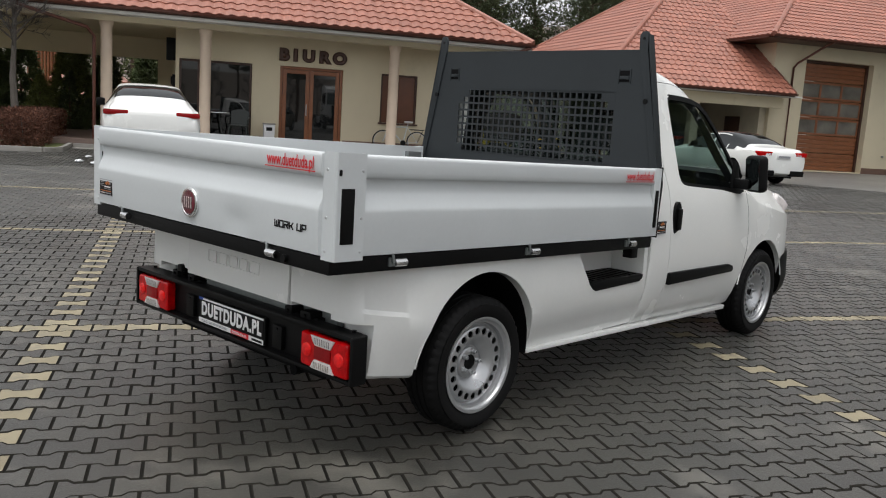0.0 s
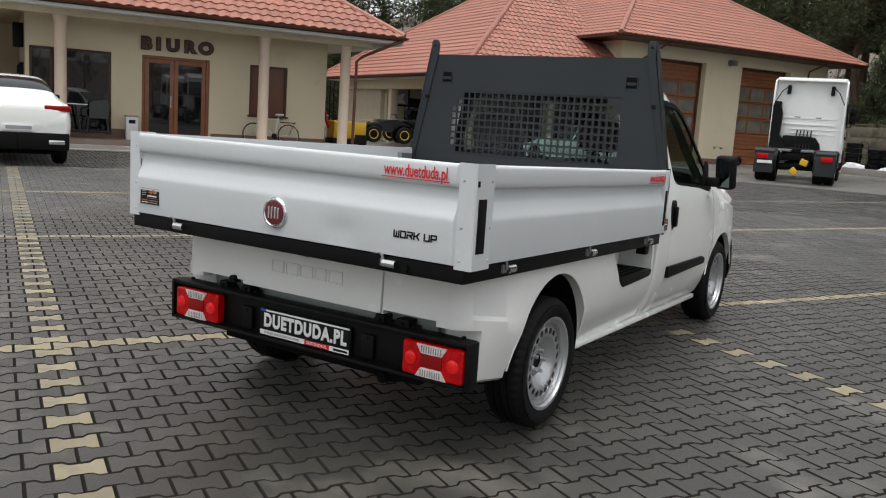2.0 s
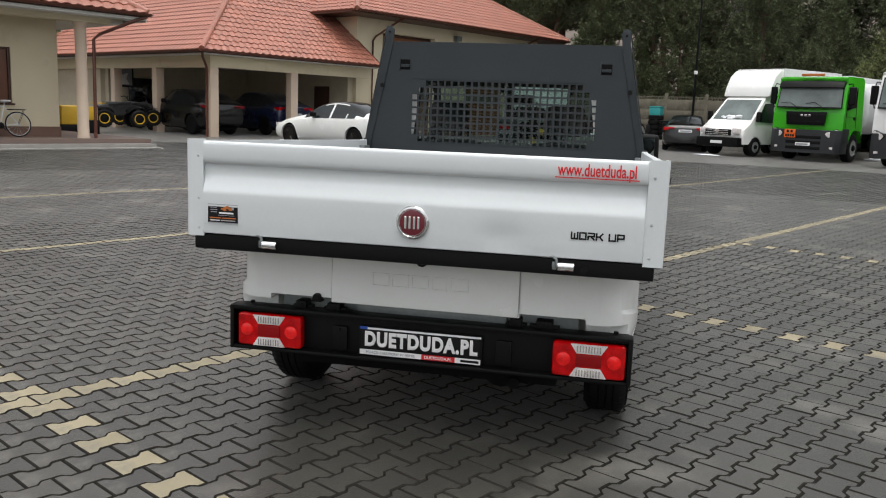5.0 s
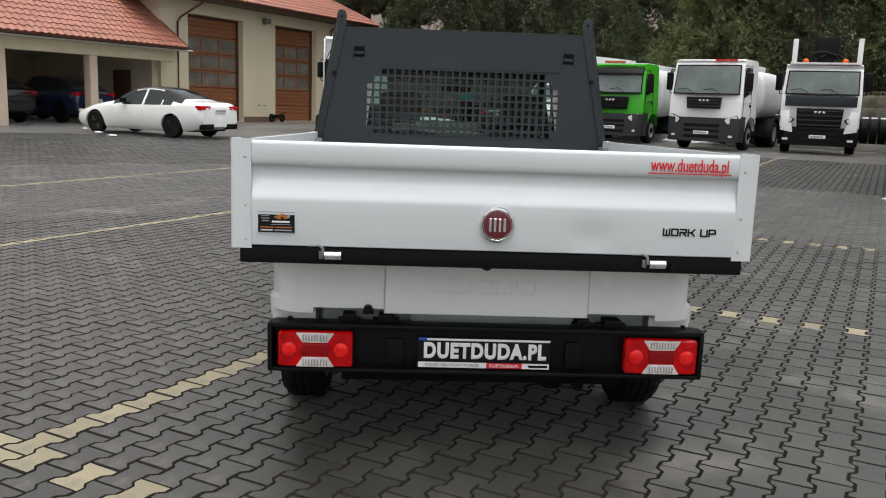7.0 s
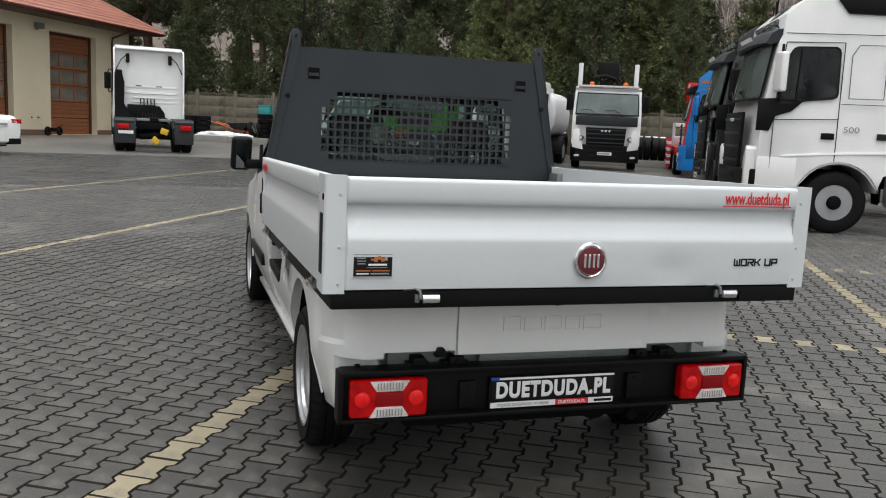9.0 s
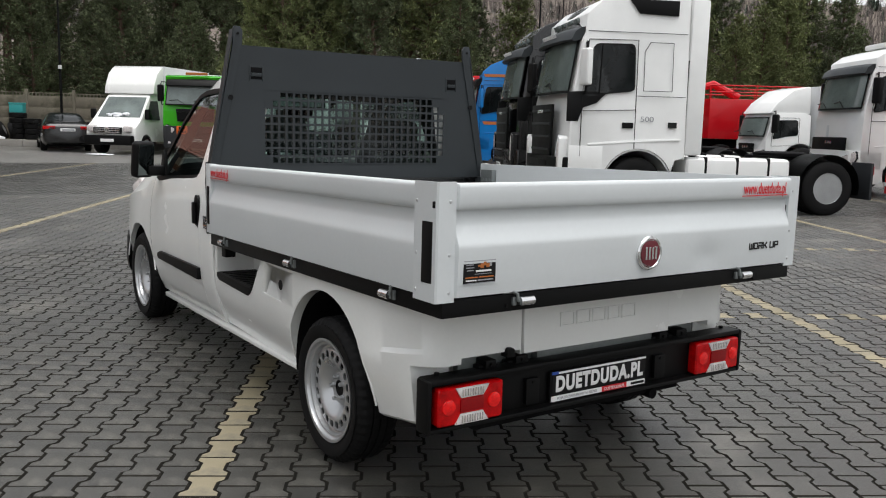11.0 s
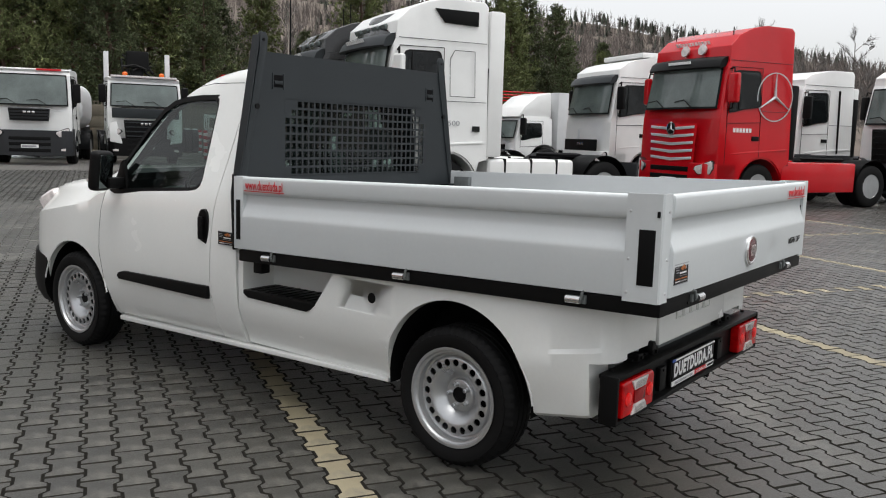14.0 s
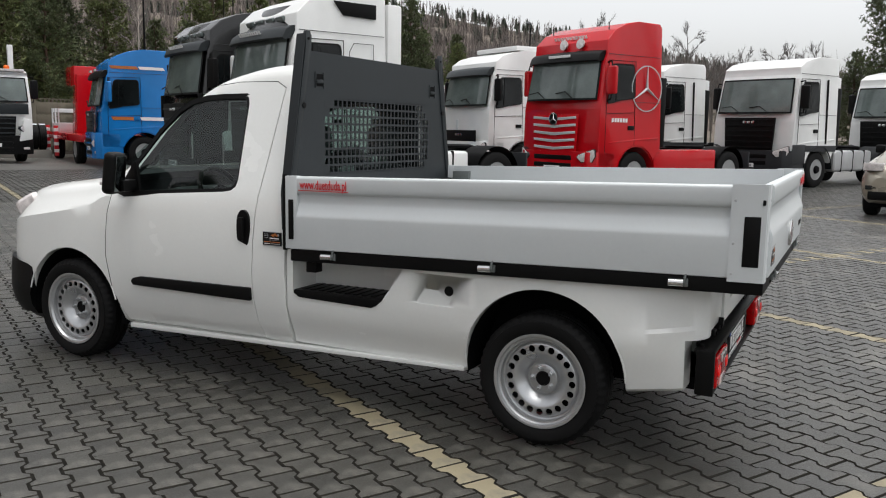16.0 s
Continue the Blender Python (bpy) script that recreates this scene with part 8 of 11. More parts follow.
# ---- parked cars ----
def car(name, label, x, y, heading, paint, rows, wheel_y, glass_y, screen_y, rear_y, roof_paint=None, rim=None, R=0.33, lamps=(), track=0.79, category="car", back=2.0, rear_edge=11):
    """A car whose painted skin, windows, roof, wheels and lamps are parts; stations run from the nose back."""
    V = thing(name, stand(x, y, heading, back), label, category, "parked cars")
    st = mix_stations([list(r) for r in rows], 5)
    bm = bmesh.new()
    poly(bm, [cab_ring(*r) for r in st])
    body = part("body", bm, paint, V)
    body.parent = None
    cs = []
    for yy in wheel_y:
        for s in (-1, 1):
            bm = bmesh.new()
            a, b = sx(s, 0.55, 1.2)
            rod(bm, (s * 0.55, yy, R), (s * 1.2, yy, R), R + 0.055, 32)
            cs.append(cutter(bm))
    cut(body, cs)
    body.parent = V
    body.data.shade_smooth()
    body.data.set_sharp_from_angle(angle=radians(35))
    # windows: the skin between belt and roof, a hair proud
    def skin(y0, y1, lo, hi, material, nm, both=True, out=0.006, step=0.04):
        n = max(2, int(abs(y1 - y0) / step))
        rings = []
        for k in range(n + 1):
            yy = y0 + (y1 - y0) * k / n
            i = max(j for j in range(len(st)) if st[j][0] >= yy - 1e-6)
            j = min(i + 1, len(st) - 1)
            t = 0 if st[i][0] == st[j][0] else (st[i][0] - yy) / (st[i][0] - st[j][0])
            ring = cab_ring(*[a + (b - a) * t for a, b in zip(st[i], st[j])])
            rings.append(ring)
        for s in ((1, -1) if both else (1,)):
            bm = bmesh.new()
            rr = []
            for ring in rings:
                sec = ring[lo:hi + 1]
                c = Vector((0, ring[0].y, (ring[9].z + ring[19].z) / 2 - 0.3))
                rr.append([Vector((s * p.x, p.y, p.z)) + (Vector((s * p.x, p.y, p.z)) - c).normalized() * out for p in sec])
            poly(bm, rr, cap=False, ring_closed=False)
            part(nm, bm, material, V, smooth=60)
    for a, b in glass_y:
        skin(a, b, 9, 14, GLASS_DARK, "side_window")
    skin(screen_y[0], screen_y[1], 10, 19, GLASS_DARK, "windscreen")
    skin(rear_y[0], rear_y[1], rear_edge, 19, GLASS_DARK, "rear_window")
    if roof_paint:
        skin(screen_y[1], rear_y[0], 15, 19, roof_paint, "roof_panel")
    for yy in wheel_y:
        for s in (-1, 1):
            w = new("wheel")
            w.parent = V
            w.matrix_basis = Matrix.Translation((s * track, yy, R)) @ Matrix.Rotation(radians(90 * s), 4, "Y")
            bm = bmesh.new()
            h = 0.11
            lathe(bm, [(R * 0.68, -h), (R * 0.9, -h * 1.05), (R * 0.98, -h * 0.8), (R, -h * 0.5), (R, h * 0.5), (R * 0.98, h * 0.8), (R * 0.9, h * 1.05), (R * 0.68, h)], None, 32, closed=True)
            part("tyre", bm, RUBBER, w)
            bm = bmesh.new()
            lathe(bm, [(R * 0.68, h * 0.9), (R * 0.70, h), (R * 0.64, h * 0.95), (R * 0.62, -h * 0.6), (0.0, -h * 0.6)], None, 32)
            for k in range(10):
                a = k * math.pi / 5
                rod(bm, (0.04 * math.cos(a), 0.04 * math.sin(a), h * 0.75), (R * 0.65 * math.cos(a), R * 0.65 * math.sin(a), h * 0.85), 0.020, 6)
            rod(bm, (0, 0, -h * 0.5), (0, 0, h * 0.85), 0.05, 12)
            part("rim", bm, rim or RIM, w)
            bm = bmesh.new()
            a, b = sx(s, 0.56, 0.86)
            arc = [(yy + (R + 0.05) * math.cos(q), R + (R + 0.05) * math.sin(q)) for q in [math.pi * k / 12 for k in range(13)]]
            poly(bm, [[Vector((s * xx, p, z)) for p, z in arc] for xx in (0.84, 0.57)], cap=False, ring_closed=False)
            part("wheel_housing", bm, UNDER, V)
    bm = bmesh.new()
    box(bm, (-0.75, rows[-1][0] + 0.4, 0.20), (0.75, rows[0][0] - 0.3, 0.30))
    part("underbody", bm, UNDER, V)
    for nm, lo, hi, m in lamps:
        for s in (-1, 1):
            bm = bmesh.new()
            a, b = sx(s, lo[0], hi[0])
            box(bm, (a, lo[1], lo[2]), (b, hi[1], hi[2]), 0.02)
            part(nm, bm, m, V)
    for s in (-1, 1):
        bm = bmesh.new()
        a, b = sx(s, 0.88, 1.06)
        ym = glass_y[0][0] - 0.12
        box(bm, (a, ym - 0.08, rows[5][5] + 0.04), (b, ym + 0.06, rows[5][5] + 0.20), 0.04)
        part("wing_mirror", bm, BLACK, V)
    return V


def rear_plate(V, y, z, w=0.26):
    bm = bmesh.new()
    box(bm, (-w, y - 0.02, z - 0.055), (w, y + 0.02, z + 0.055), 0.004)
    p = part("number_plate", bm, INK_WHITE, V)
    bm = bmesh.new()
    box(bm, (-w * 0.78, y - 0.024, z - 0.03), (w * 0.86, y - 0.018, z + 0.03))
    part("plate_bar", bm, INK_GREY, p, smooth=0)


SALOON = [(0.0, 0.28, 0.50, 0.62, 0.56, 0.56, 0.40, 0.62), (-0.12, 0.20, 0.72, 0.82, 0.76, 0.62, 0.58, 0.70), (-0.5, 0.17, 0.81, 0.90, 0.84, 0.70, 0.66, 0.84), (-1.1, 0.17, 0.83, 0.925, 0.87, 0.80, 0.72, 0.97), (-1.55, 0.17, 0.83, 0.925, 0.875, 0.88, 0.76, 1.04), (-1.95, 0.17, 0.83, 0.925, 0.88, 0.91, 0.68, 1.27), (-2.35, 0.17, 0.83, 0.925, 0.88, 0.92, 0.59, 1.42), (-2.85, 0.17, 0.83, 0.925, 0.88, 0.93, 0.57, 1.475), (-3.35, 0.17, 0.83, 0.925, 0.88, 0.945, 0.575, 1.44), (-3.85, 0.18, 0.83, 0.925, 0.88, 0.96, 0.62, 1.30), (-4.25, 0.20, 0.82, 0.92, 0.87, 0.97, 0.70, 1.13), (-4.55, 0.24, 0.80, 0.905, 0.86, 0.97, 0.73, 1.085), (-4.82, 0.30, 0.76, 0.87, 0.83, 0.95, 0.70, 1.06), (-4.93, 0.36, 0.70, 0.80, 0.76, 0.86, 0.62, 0.93)]
V = car("saloon_car", "white saloon car with black roof and black wheels", -10.72, 23.58, 64.8, WHITE, SALOON, (-0.87, -3.84), ((-1.95, -2.72), (-2.80, -3.45), (-3.50, -3.85)), (-1.58, -2.32), (-3.38, -4.18), GLOSS_BLACK, GLOSS_BLACK, lamps=(("tail_lamp", (0.42, -4.93, 0.84), (0.86, -4.70, 0.97), RED_LENS), ("exhaust_trim", (0.30, -4.95, 0.28), (0.80, -4.80, 0.44), BLACK), ("headlight", (0.55, -0.30, 0.60), (0.80, -0.10, 0.70), CLEAR_LENS)))
rear_plate(V, -4.93, 0.83)
COUPE = [(0.0, 0.34, 0.55, 0.66, 0.60, 0.70, 0.45, 0.80), (-0.15, 0.26, 0.76, 0.86, 0.80, 0.80, 0.62, 0.92), (-0.6, 0.22, 0.84, 0.93, 0.88, 0.92, 0.70, 1.04), (-1.15, 0.22, 0.86, 0.945, 0.89, 1.0, 0.74, 1.12), (-1.5, 0.22, 0.86, 0.945, 0.895, 1.04, 0.74, 1.22), (-1.9, 0.22, 0.86, 0.945, 0.90, 1.06, 0.66, 1.44), (-2.3, 0.22, 0.86, 0.945, 0.90, 1.07, 0.61, 1.57), (-2.8, 0.22, 0.86, 0.945, 0.90, 1.08, 0.60, 1.60), (-3.3, 0.22, 0.86, 0.945, 0.90, 1.09, 0.60, 1.56), (-3.8, 0.23, 0.86, 0.945, 0.90, 1.10, 0.64, 1.44), (-4.2, 0.26, 0.85, 0.94, 0.89, 1.11, 0.70, 1.27), (-4.5, 0.32, 0.82, 0.92, 0.87, 1.08, 0.74, 1.17), (-4.68, 0.38, 0.78, 0.88, 0.84, 1.0, 0.72, 1.10), (-4.74, 0.44, 0.72, 0.82, 0.78, 0.9, 0.64, 1.0)]
V = car("coupe_suv", "white coupe-backed SUV with red tail lamps", -16.73, 7.34, 64.8, WHITE, COUPE, (-0.88, -3.75), ((-1.9, -2.7), (-2.78, -3.7)), (-1.52, -2.26), (-3.34, -4.02), None, BLACK, rear_edge=14, R=0.37, lamps=(("tail_lamp", (0.44, -4.73, 0.99), (0.89, -4.42, 1.085), RED_LENS_DARK), ("exhaust", (0.50, -4.78, 0.40), (0.78, -4.66, 0.48), CHROME), ("rear_bumper_trim", (0.0, -4.765, 0.30), (0.86, -4.5, 0.60), BLACK)), track=0.81)
V.scale = (1.02, 1.0, 1.06)
rear_plate(V, -4.76, 0.68)
bm = bmesh.new()
lathe(bm, [(0.075, 0), (0.075, 0.01), (0.06, 0.012), (0.06, 0)], Matrix.Translation((0, -4.70, 1.02)) @ Matrix.Rotation(radians(70), 4, "X"), 24, closed=True)
part("round_emblem", bm, CHROME, V)
SUV = [(r[0], r[1] + 0.02, r[2] + 0.02, r[3] + 0.02, r[4] + 0.02, r[5] + 0.04, r[6] + (0.08 if i > 5 else 0.02), r[7] + (0.12 if i > 5 else 0.05)) for i, r in enumerate(COUPE)]
V = car("dark_suv", "dark blue SUV parked under the carport", *lot(-29.5, 18.2).to_2d(), 30.5 + 33, NAVY, SUV, (-0.9, -3.85), ((-1.9, -2.7), (-2.78, -3.9)), (-1.52, -2.26), (-3.5, -4.30), None, BLACK, R=0.38, lamps=(("tail_lamp", (0.40, -4.74, 1.02), (0.90, -4.40, 1.14), RED_LENS),), track=0.82)
rear_plate(V, -4.76, 0.85)
V = car("black_suv", "black SUV standing deep under the carport", *lot(-29.8, 15.2).to_2d(), 30.5 + 31, GLOSS_BLACK, SUV, (-0.9, -3.85), ((-1.9, -2.7), (-2.78, -3.9)), (-1.52, -2.26), (-3.5, -4.30), None, BLACK, R=0.38, lamps=(("tail_lamp", (0.40, -4.74, 1.02), (0.90, -4.40, 1.14), RED_LENS_DARK),), track=0.82)
V = car("dark_saloon_car", "black saloon car parked by the fence", 3.46, 36.1, -5, GLOSS_BLACK, SALOON, (-0.87, -3.7), ((-1.95, -2.72), (-2.80, -3.75)), (-1.58, -2.32), (-3.38, -4.18), None, BLACK, lamps=(("tail_lamp", (0.42, -4.93, 0.84), (0.86, -4.70, 0.97), RED_LENS),))
rear_plate(V, -4.93, 0.83)
V = car("offroad_car", "champagne coloured off-road car with slotted grille", 12.19, -1.98, 79.1, BRONZE, SUV, (-0.9, -3.85), ((-1.9, -2.7), (-2.78, -3.9)), (-1.52, -2.26), (-3.5, -4.30), None, RIM, R=0.38, lamps=(("headlight", (0.52, -0.22, 0.86), (0.86, -0.02, 1.0), CLEAR_LENS), ("fog_lamp", (0.60, -0.14, 0.52), (0.80, 0.0, 0.60), GLASS_DARK)), track=0.82)
for k in range(7):
    bm = bmesh.new()
    box(bm, (-0.44 + k * 0.13, -0.10, 0.84), (-0.36 + k * 0.13, 0.012, 1.0), 0.02)
    part("grille_slot", bm, BLACK, V)
bm = bmesh.new()
box(bm, (-0.75, -0.16, 0.34), (0.75, 0.015, 0.50), 0.04)
part("lower_bumper", bm, BLACK, V)


def box_van():
    V = thing("box_van", stand(4.13, 29.59, 138, 2.0), "white box van with snow lying on its bonnet", "van", "parked cars")
    bm = bmesh.new()
    prof = [(0.0, 0.45), (0.03, 0.75), (-0.02, 1.0), (-0.25, 1.16), (-0.75, 1.32), (-1.55, 2.18), (-1.75, 2.30), (-2.4, 2.32), (-2.4, 0.45), (-1.40, 0.45)] + [(-1.0 + 0.40 * math.cos(a), 0.36 + 0.40 * math.sin(a)) for a in [math.pi - math.pi * k / 10 for k in range(1, 10)]] + [(-0.6, 0.45)]
    prism(bm, prof, "x", -0.98, 0.98, 0.05)
    for v in bm.verts:
        if v.co.z > 1.2:
            v.co.x *= 1 - 0.12 * (v.co.z - 1.2)
        if v.co.y > -0.5:
            v.co.y -= 0.25 * abs(v.co.x) ** 3 * (1 if v.co.y > -0.35 else 0.5)
    part("cab", bm, WHITE, V)
    bm = bmesh.new()
    q = [(-0.86, -0.80, 1.36), (0.86, -0.80, 1.36), (0.78, -1.50, 2.13), (-0.78, -1.50, 2.13)]
    bm.faces.new([bm.verts.new(Vector(p) + Vector((0, 0.012, 0.012))) for p in q])
    part("windscreen", bm, GLASS_SCREEN, V, smooth=0)
    for s in (-1, 1):
        bm = bmesh.new()
        bm.faces.new([bm.verts.new((s * (0.985 - 0.118 * max(0, z - 1.2) + 0.004), yy, z)) for yy, z in ((-1.0, 1.30), (-1.55, 2.0), (-2.1, 2.02), (-2.1, 1.28))])
        part("side_window", bm, GLASS_DARK, V, smooth=0)
        bm = bmesh.new()
        box(bm, (sx(s, 1.0, 1.2)[0], -1.0, 1.3), (sx(s, 1.0, 1.2)[1], -0.86, 1.68), 0.05)
        part("wing_mirror", bm, BLACK, V)
        bm = bmesh.new()
        box(bm, (sx(s, 0.58, 0.86)[0], -0.40, 0.84), (sx(s, 0.58, 0.86)[1], -0.02, 1.05), 0.05)
        part("headlight", bm, CLEAR_LENS, V)
        for yy in (-1.0, -4.6):
            lorry_wheel(V, s * 0.84, yy, 0.36, s, R=0.36)
    bm = bmesh.new()
    box(bm, (-0.55, -0.08, 0.76), (0.55, 0.045, 1.0), 0.03)
    g = part("grille", bm, BLACK, V)
    for k in range(3):
        bm = bmesh.new()
        box(bm, (-0.5, 0.04, 0.79 + k * 0.07), (0.5, 0.058, 0.82 + k * 0.07), 0.005)
        part("slat", bm, CHROME, g)
    bm = bmesh.new()
    lathe(bm, [(0.10, 0), (0.10, 0.015), (0.08, 0.02), (0.0, 0.02)], Matrix.Translation((0, 0.055, 0.90)) @ Matrix.Rotation(radians(-90), 4, "X"), 24)
    part("round_emblem", bm, CHROME, V)
    bm = bmesh.new()
    box(bm, (-0.93, -0.45, 0.34), (0.93, 0.06, 0.70), 0.06)
    part("bumper", bm, BLACK, V)
    bm = bmesh.new()
    box(bm, (-0.26, 0.055, 0.46), (0.26, 0.07, 0.57), 0.003)
    part("number_plate", bm, INK_WHITE, V)
    bm = bmesh.new()
    box(bm, (-1.08, -6.4, 0.85), (1.08, -2.42, 3.36), 0.03)
    part("box_body", bm, TARP, V)
    bm = bmesh.new()
    prism(bm, [(-1.56, 2.26), (-1.66, 2.62), (-1.90, 3.05), (-2.20, 3.28), (-2.40, 3.34), (-2.40, 2.30)], "x", -1.02, 1.02, 0.06)
    part("roof_spoiler", bm, WHITE, V)
    rng = random.Random(3)
    for k in range(14):
        bm = bmesh.new()
        c = Matrix.Translation((rng.uniform(-0.55, 0.5), -0.86 - rng.uniform(0, 0.12), 1.40 + rng.uniform(0, 0.1)))
        bmesh.ops.create_icosphere(bm, subdivisions=2, radius=rng.uniform(0.06, 0.13), matrix=c @ Matrix.Diagonal((1.4, 0.9, 0.6, 1)))
        part("snow_lump", bm, SNOW, V)


box_van()

# ---- trees ----
def blades_mesh(name, blades, material):
    """Many thin triangles (root, tip, side) as one mesh."""
    vs, fs = [], []
    for p, q, s in blades:
        o = len(vs)
        vs.extend((p - s, p + s, q))
        fs.append((o, o + 1, o + 2))
    me = bpy.data.meshes.new(name)
    me.from_pydata([tuple(v) for v in vs], [], fs)
    me.materials.append(material)
    return me


def any_way(rng):
    z, a = rng.uniform(-1, 1), rng.uniform(0, 2 * math.pi)
    c = math.sqrt(1 - z * z)
    return Vector((c * math.cos(a), c * math.sin(a), z))


def tuft(rng, out, p, outward, size, n):
    """One spray of needles: flat pointed blades that fan out from a twig."""
    for _ in range(n):
        d = (outward * 0.8 + any_way(rng) + Vector((0, 0, 0.25))).normalized() * size * rng.uniform(0.6, 1.25)
        side = d.cross(any_way(rng)).normalized() * size * rng.uniform(0.08, 0.17)
        out.append((p, p + d, side))


def pine(name, label, seed, h, crown_from, spread, tufts, needles, size=0.27, group="", lean=0.0):
    """A pine: a tapered, slightly crooked trunk, limbs in whorls with dead stubs below, sprays of needles on the limbs."""
    rng = random.Random(seed)
    tree = thing(name, Matrix(), label, "tree", group)
    line = [Vector((lean * (i / 8) ** 2 * h * 0.1 + rng.uniform(-1, 1) * 0.012 * h * (i > 0) * (i < 8), rng.uniform(-1, 1) * 0.012 * h * (i > 0) * (i < 8), h * i / 8)) for i in range(9)]
    def at(f):
        i = min(7, int(f * 8))
        return line[i].lerp(line[i + 1], f * 8 - i)
    bm = bmesh.new()
    r0 = 0.011 * h + 0.03
    rings = []
    for i, p in enumerate(line):
        r = r0 * (1 - i / 8) ** 0.8 + 0.012
        rings.append([p + Vector((r * math.cos(k * math.pi / 4), r * math.sin(k * math.pi / 4), -0.25 * (i == 0))) for k in range(8)])
    poly(bm, rings)
    part("trunk", bm, BARK, tree)
    limbs, blades, spots = bmesh.new(), [], []
    f = 0.12 if crown_from > 0.25 else crown_from
    while f < 0.985:
        live = f >= crown_from
        u = (f - crown_from) / (1 - crown_from)
        reach = spread * (1.0 - u) ** 0.75 * (0.55 + 0.45 * min(1.0, u * 6 + 0.2)) if live else spread * rng.uniform(0.12, 0.3)
        a0 = rng.uniform(0, 6.3)
        n = rng.randint(4, 6) if live else rng.randint(1, 3)
        for k in range(n):
            a = a0 + k * 6.283 / n + rng.uniform(-0.4, 0.4)
            L = reach * rng.uniform(0.55, 1.15) + 0.12
            p = at(f)
            upw = 0.12 + 0.55 * max(0.0, u) + rng.uniform(-0.15, 0.2)
            d = Vector((math.cos(a), math.sin(a), upw)).normalized()
            mid = p + d * L * 0.6 - Vector((0, 0, 0.05 * L))
            tip = p + d * L + Vector((0, 0, 0.10 * L))
            rod(limbs, p, mid, 0.012 + 0.012 * L, 4, 0.010 + 0.005 * L, cap=False)
            rod(limbs, mid, tip, 0.010 + 0.005 * L, 4, 0.006, cap=False)
            if live:
                spots.append((p, mid, tip, L))
        f += rng.uniform(0.03, 0.05) * (1.0 if live else 1.5)
    total = sum(s[3] for s in spots)
    for p, mid, tip, L in spots:
        for _ in range(max(2, int(tufts * L / total))):
            w = rng.random() ** 0.5
            q = p.lerp(mid, w / 0.6) if w < 0.6 else mid.lerp(tip, (w - 0.6) / 0.4)
            outward = (tip - p).normalized()
            q = q + any_way(rng) * L * 0.24 * w + Vector((0, 0, rng.uniform(-0.02, 0.12) * L))
            tuft(rng, blades, q, outward, size, 8)
    for _ in range(14):
        tuft(rng, blades, at(rng.uniform(0.9, 1.0)), Vector((0, 0, 1)), size, 5)
    ob = part("branching", limbs, BARK, tree)
    tagged(ob, "thin pine limbs", kind="stuff")
    ob = new("crown", blades_mesh("crown", blades, needles))
    ob.parent = tree
    tagged(ob, "ragged crown of needle sprays", kind="stuff")
    return tree


def bare_tree(name, label, seed, h, first, spread, limbs_n, twigs_n, bark, twig, up=0.9, thick=1.0, group=""):
    """A leafless broadleaf tree: trunk, forked limbs, fine twigs."""
    rng = random.Random(seed)
    tree = thing(name, Matrix(), label, "tree", group)
    trunk, limbs, blades = bmesh.new(), bmesh.new(), []
    r0 = (0.010 * h + 0.02) * thick
    tube_pts = [Vector((0, 0, -0.25)), Vector((rng.uniform(-.02, .02) * h, rng.uniform(-.02, .02) * h, h * 0.35)), Vector((rng.uniform(-.03, .03) * h, rng.uniform(-.03, .03) * h, h * 0.92))]
    rod(trunk, tube_pts[0], tube_pts[1], r0, 8, r0 * 0.72)
    rod(trunk, tube_pts[1], tube_pts[2], r0 * 0.72, 8, r0 * 0.12)
    def at(z):
        return tube_pts[0].lerp(tube_pts[1], z / (h * 0.35)) if z < h * 0.35 else tube_pts[1].lerp(tube_pts[2], (z - h * 0.35) / (h * 0.57))
    for i in range(limbs_n):
        z = h * (first + (0.88 - first) * (i + rng.random()) / limbs_n)
        p = at(z)
        a = i * 2.4 + rng.uniform(-0.4, 0.4)
        L = spread * (1.0 - 0.55 * (z / h - first) / (1 - first)) * rng.uniform(0.75, 1.15)
        d = Vector((math.cos(a), math.sin(a), up * rng.uniform(0.7, 1.3))).normalized()
        q = p + d * L
        rod(limbs, p, q, r0 * 0.24, 5, r0 * 0.06, cap=False)
        for j in range(7):
            w = rng.uniform(0.25, 1.0)
            s = p.lerp(q, w)
            e = (d * 0.8 + any_way(rng) * 0.75 + Vector((0, 0, 0.25))).normalized() * L * rng.uniform(0.28, 0.55)
            rod(limbs, s, s + e, r0 * 0.085, 4, r0 * 0.03, cap=False)
            for k in range(twigs_n):
                v = s + e * rng.uniform(0.15, 1.0)
                g = (e.normalized() * 0.9 + any_way(rng) * 0.7 + Vector((0, 0, 0.3))).normalized() * L * rng.uniform(0.12, 0.32)
                side = g.cross(any_way(rng)).normalized() * (0.003 + 0.0007 * h)
                blades.append((v, v + g, side))
    part("trunk", trunk, bark, tree)
    ob = part("branching", limbs, bark, tree)
    tagged(ob, "forked bare limbs", kind="stuff")
    ob = new("twig_work", blades_mesh("twig_work", blades, twig))
    ob.parent = tree
    tagged(ob, "leafless fine twigs", kind="stuff")
    return tree


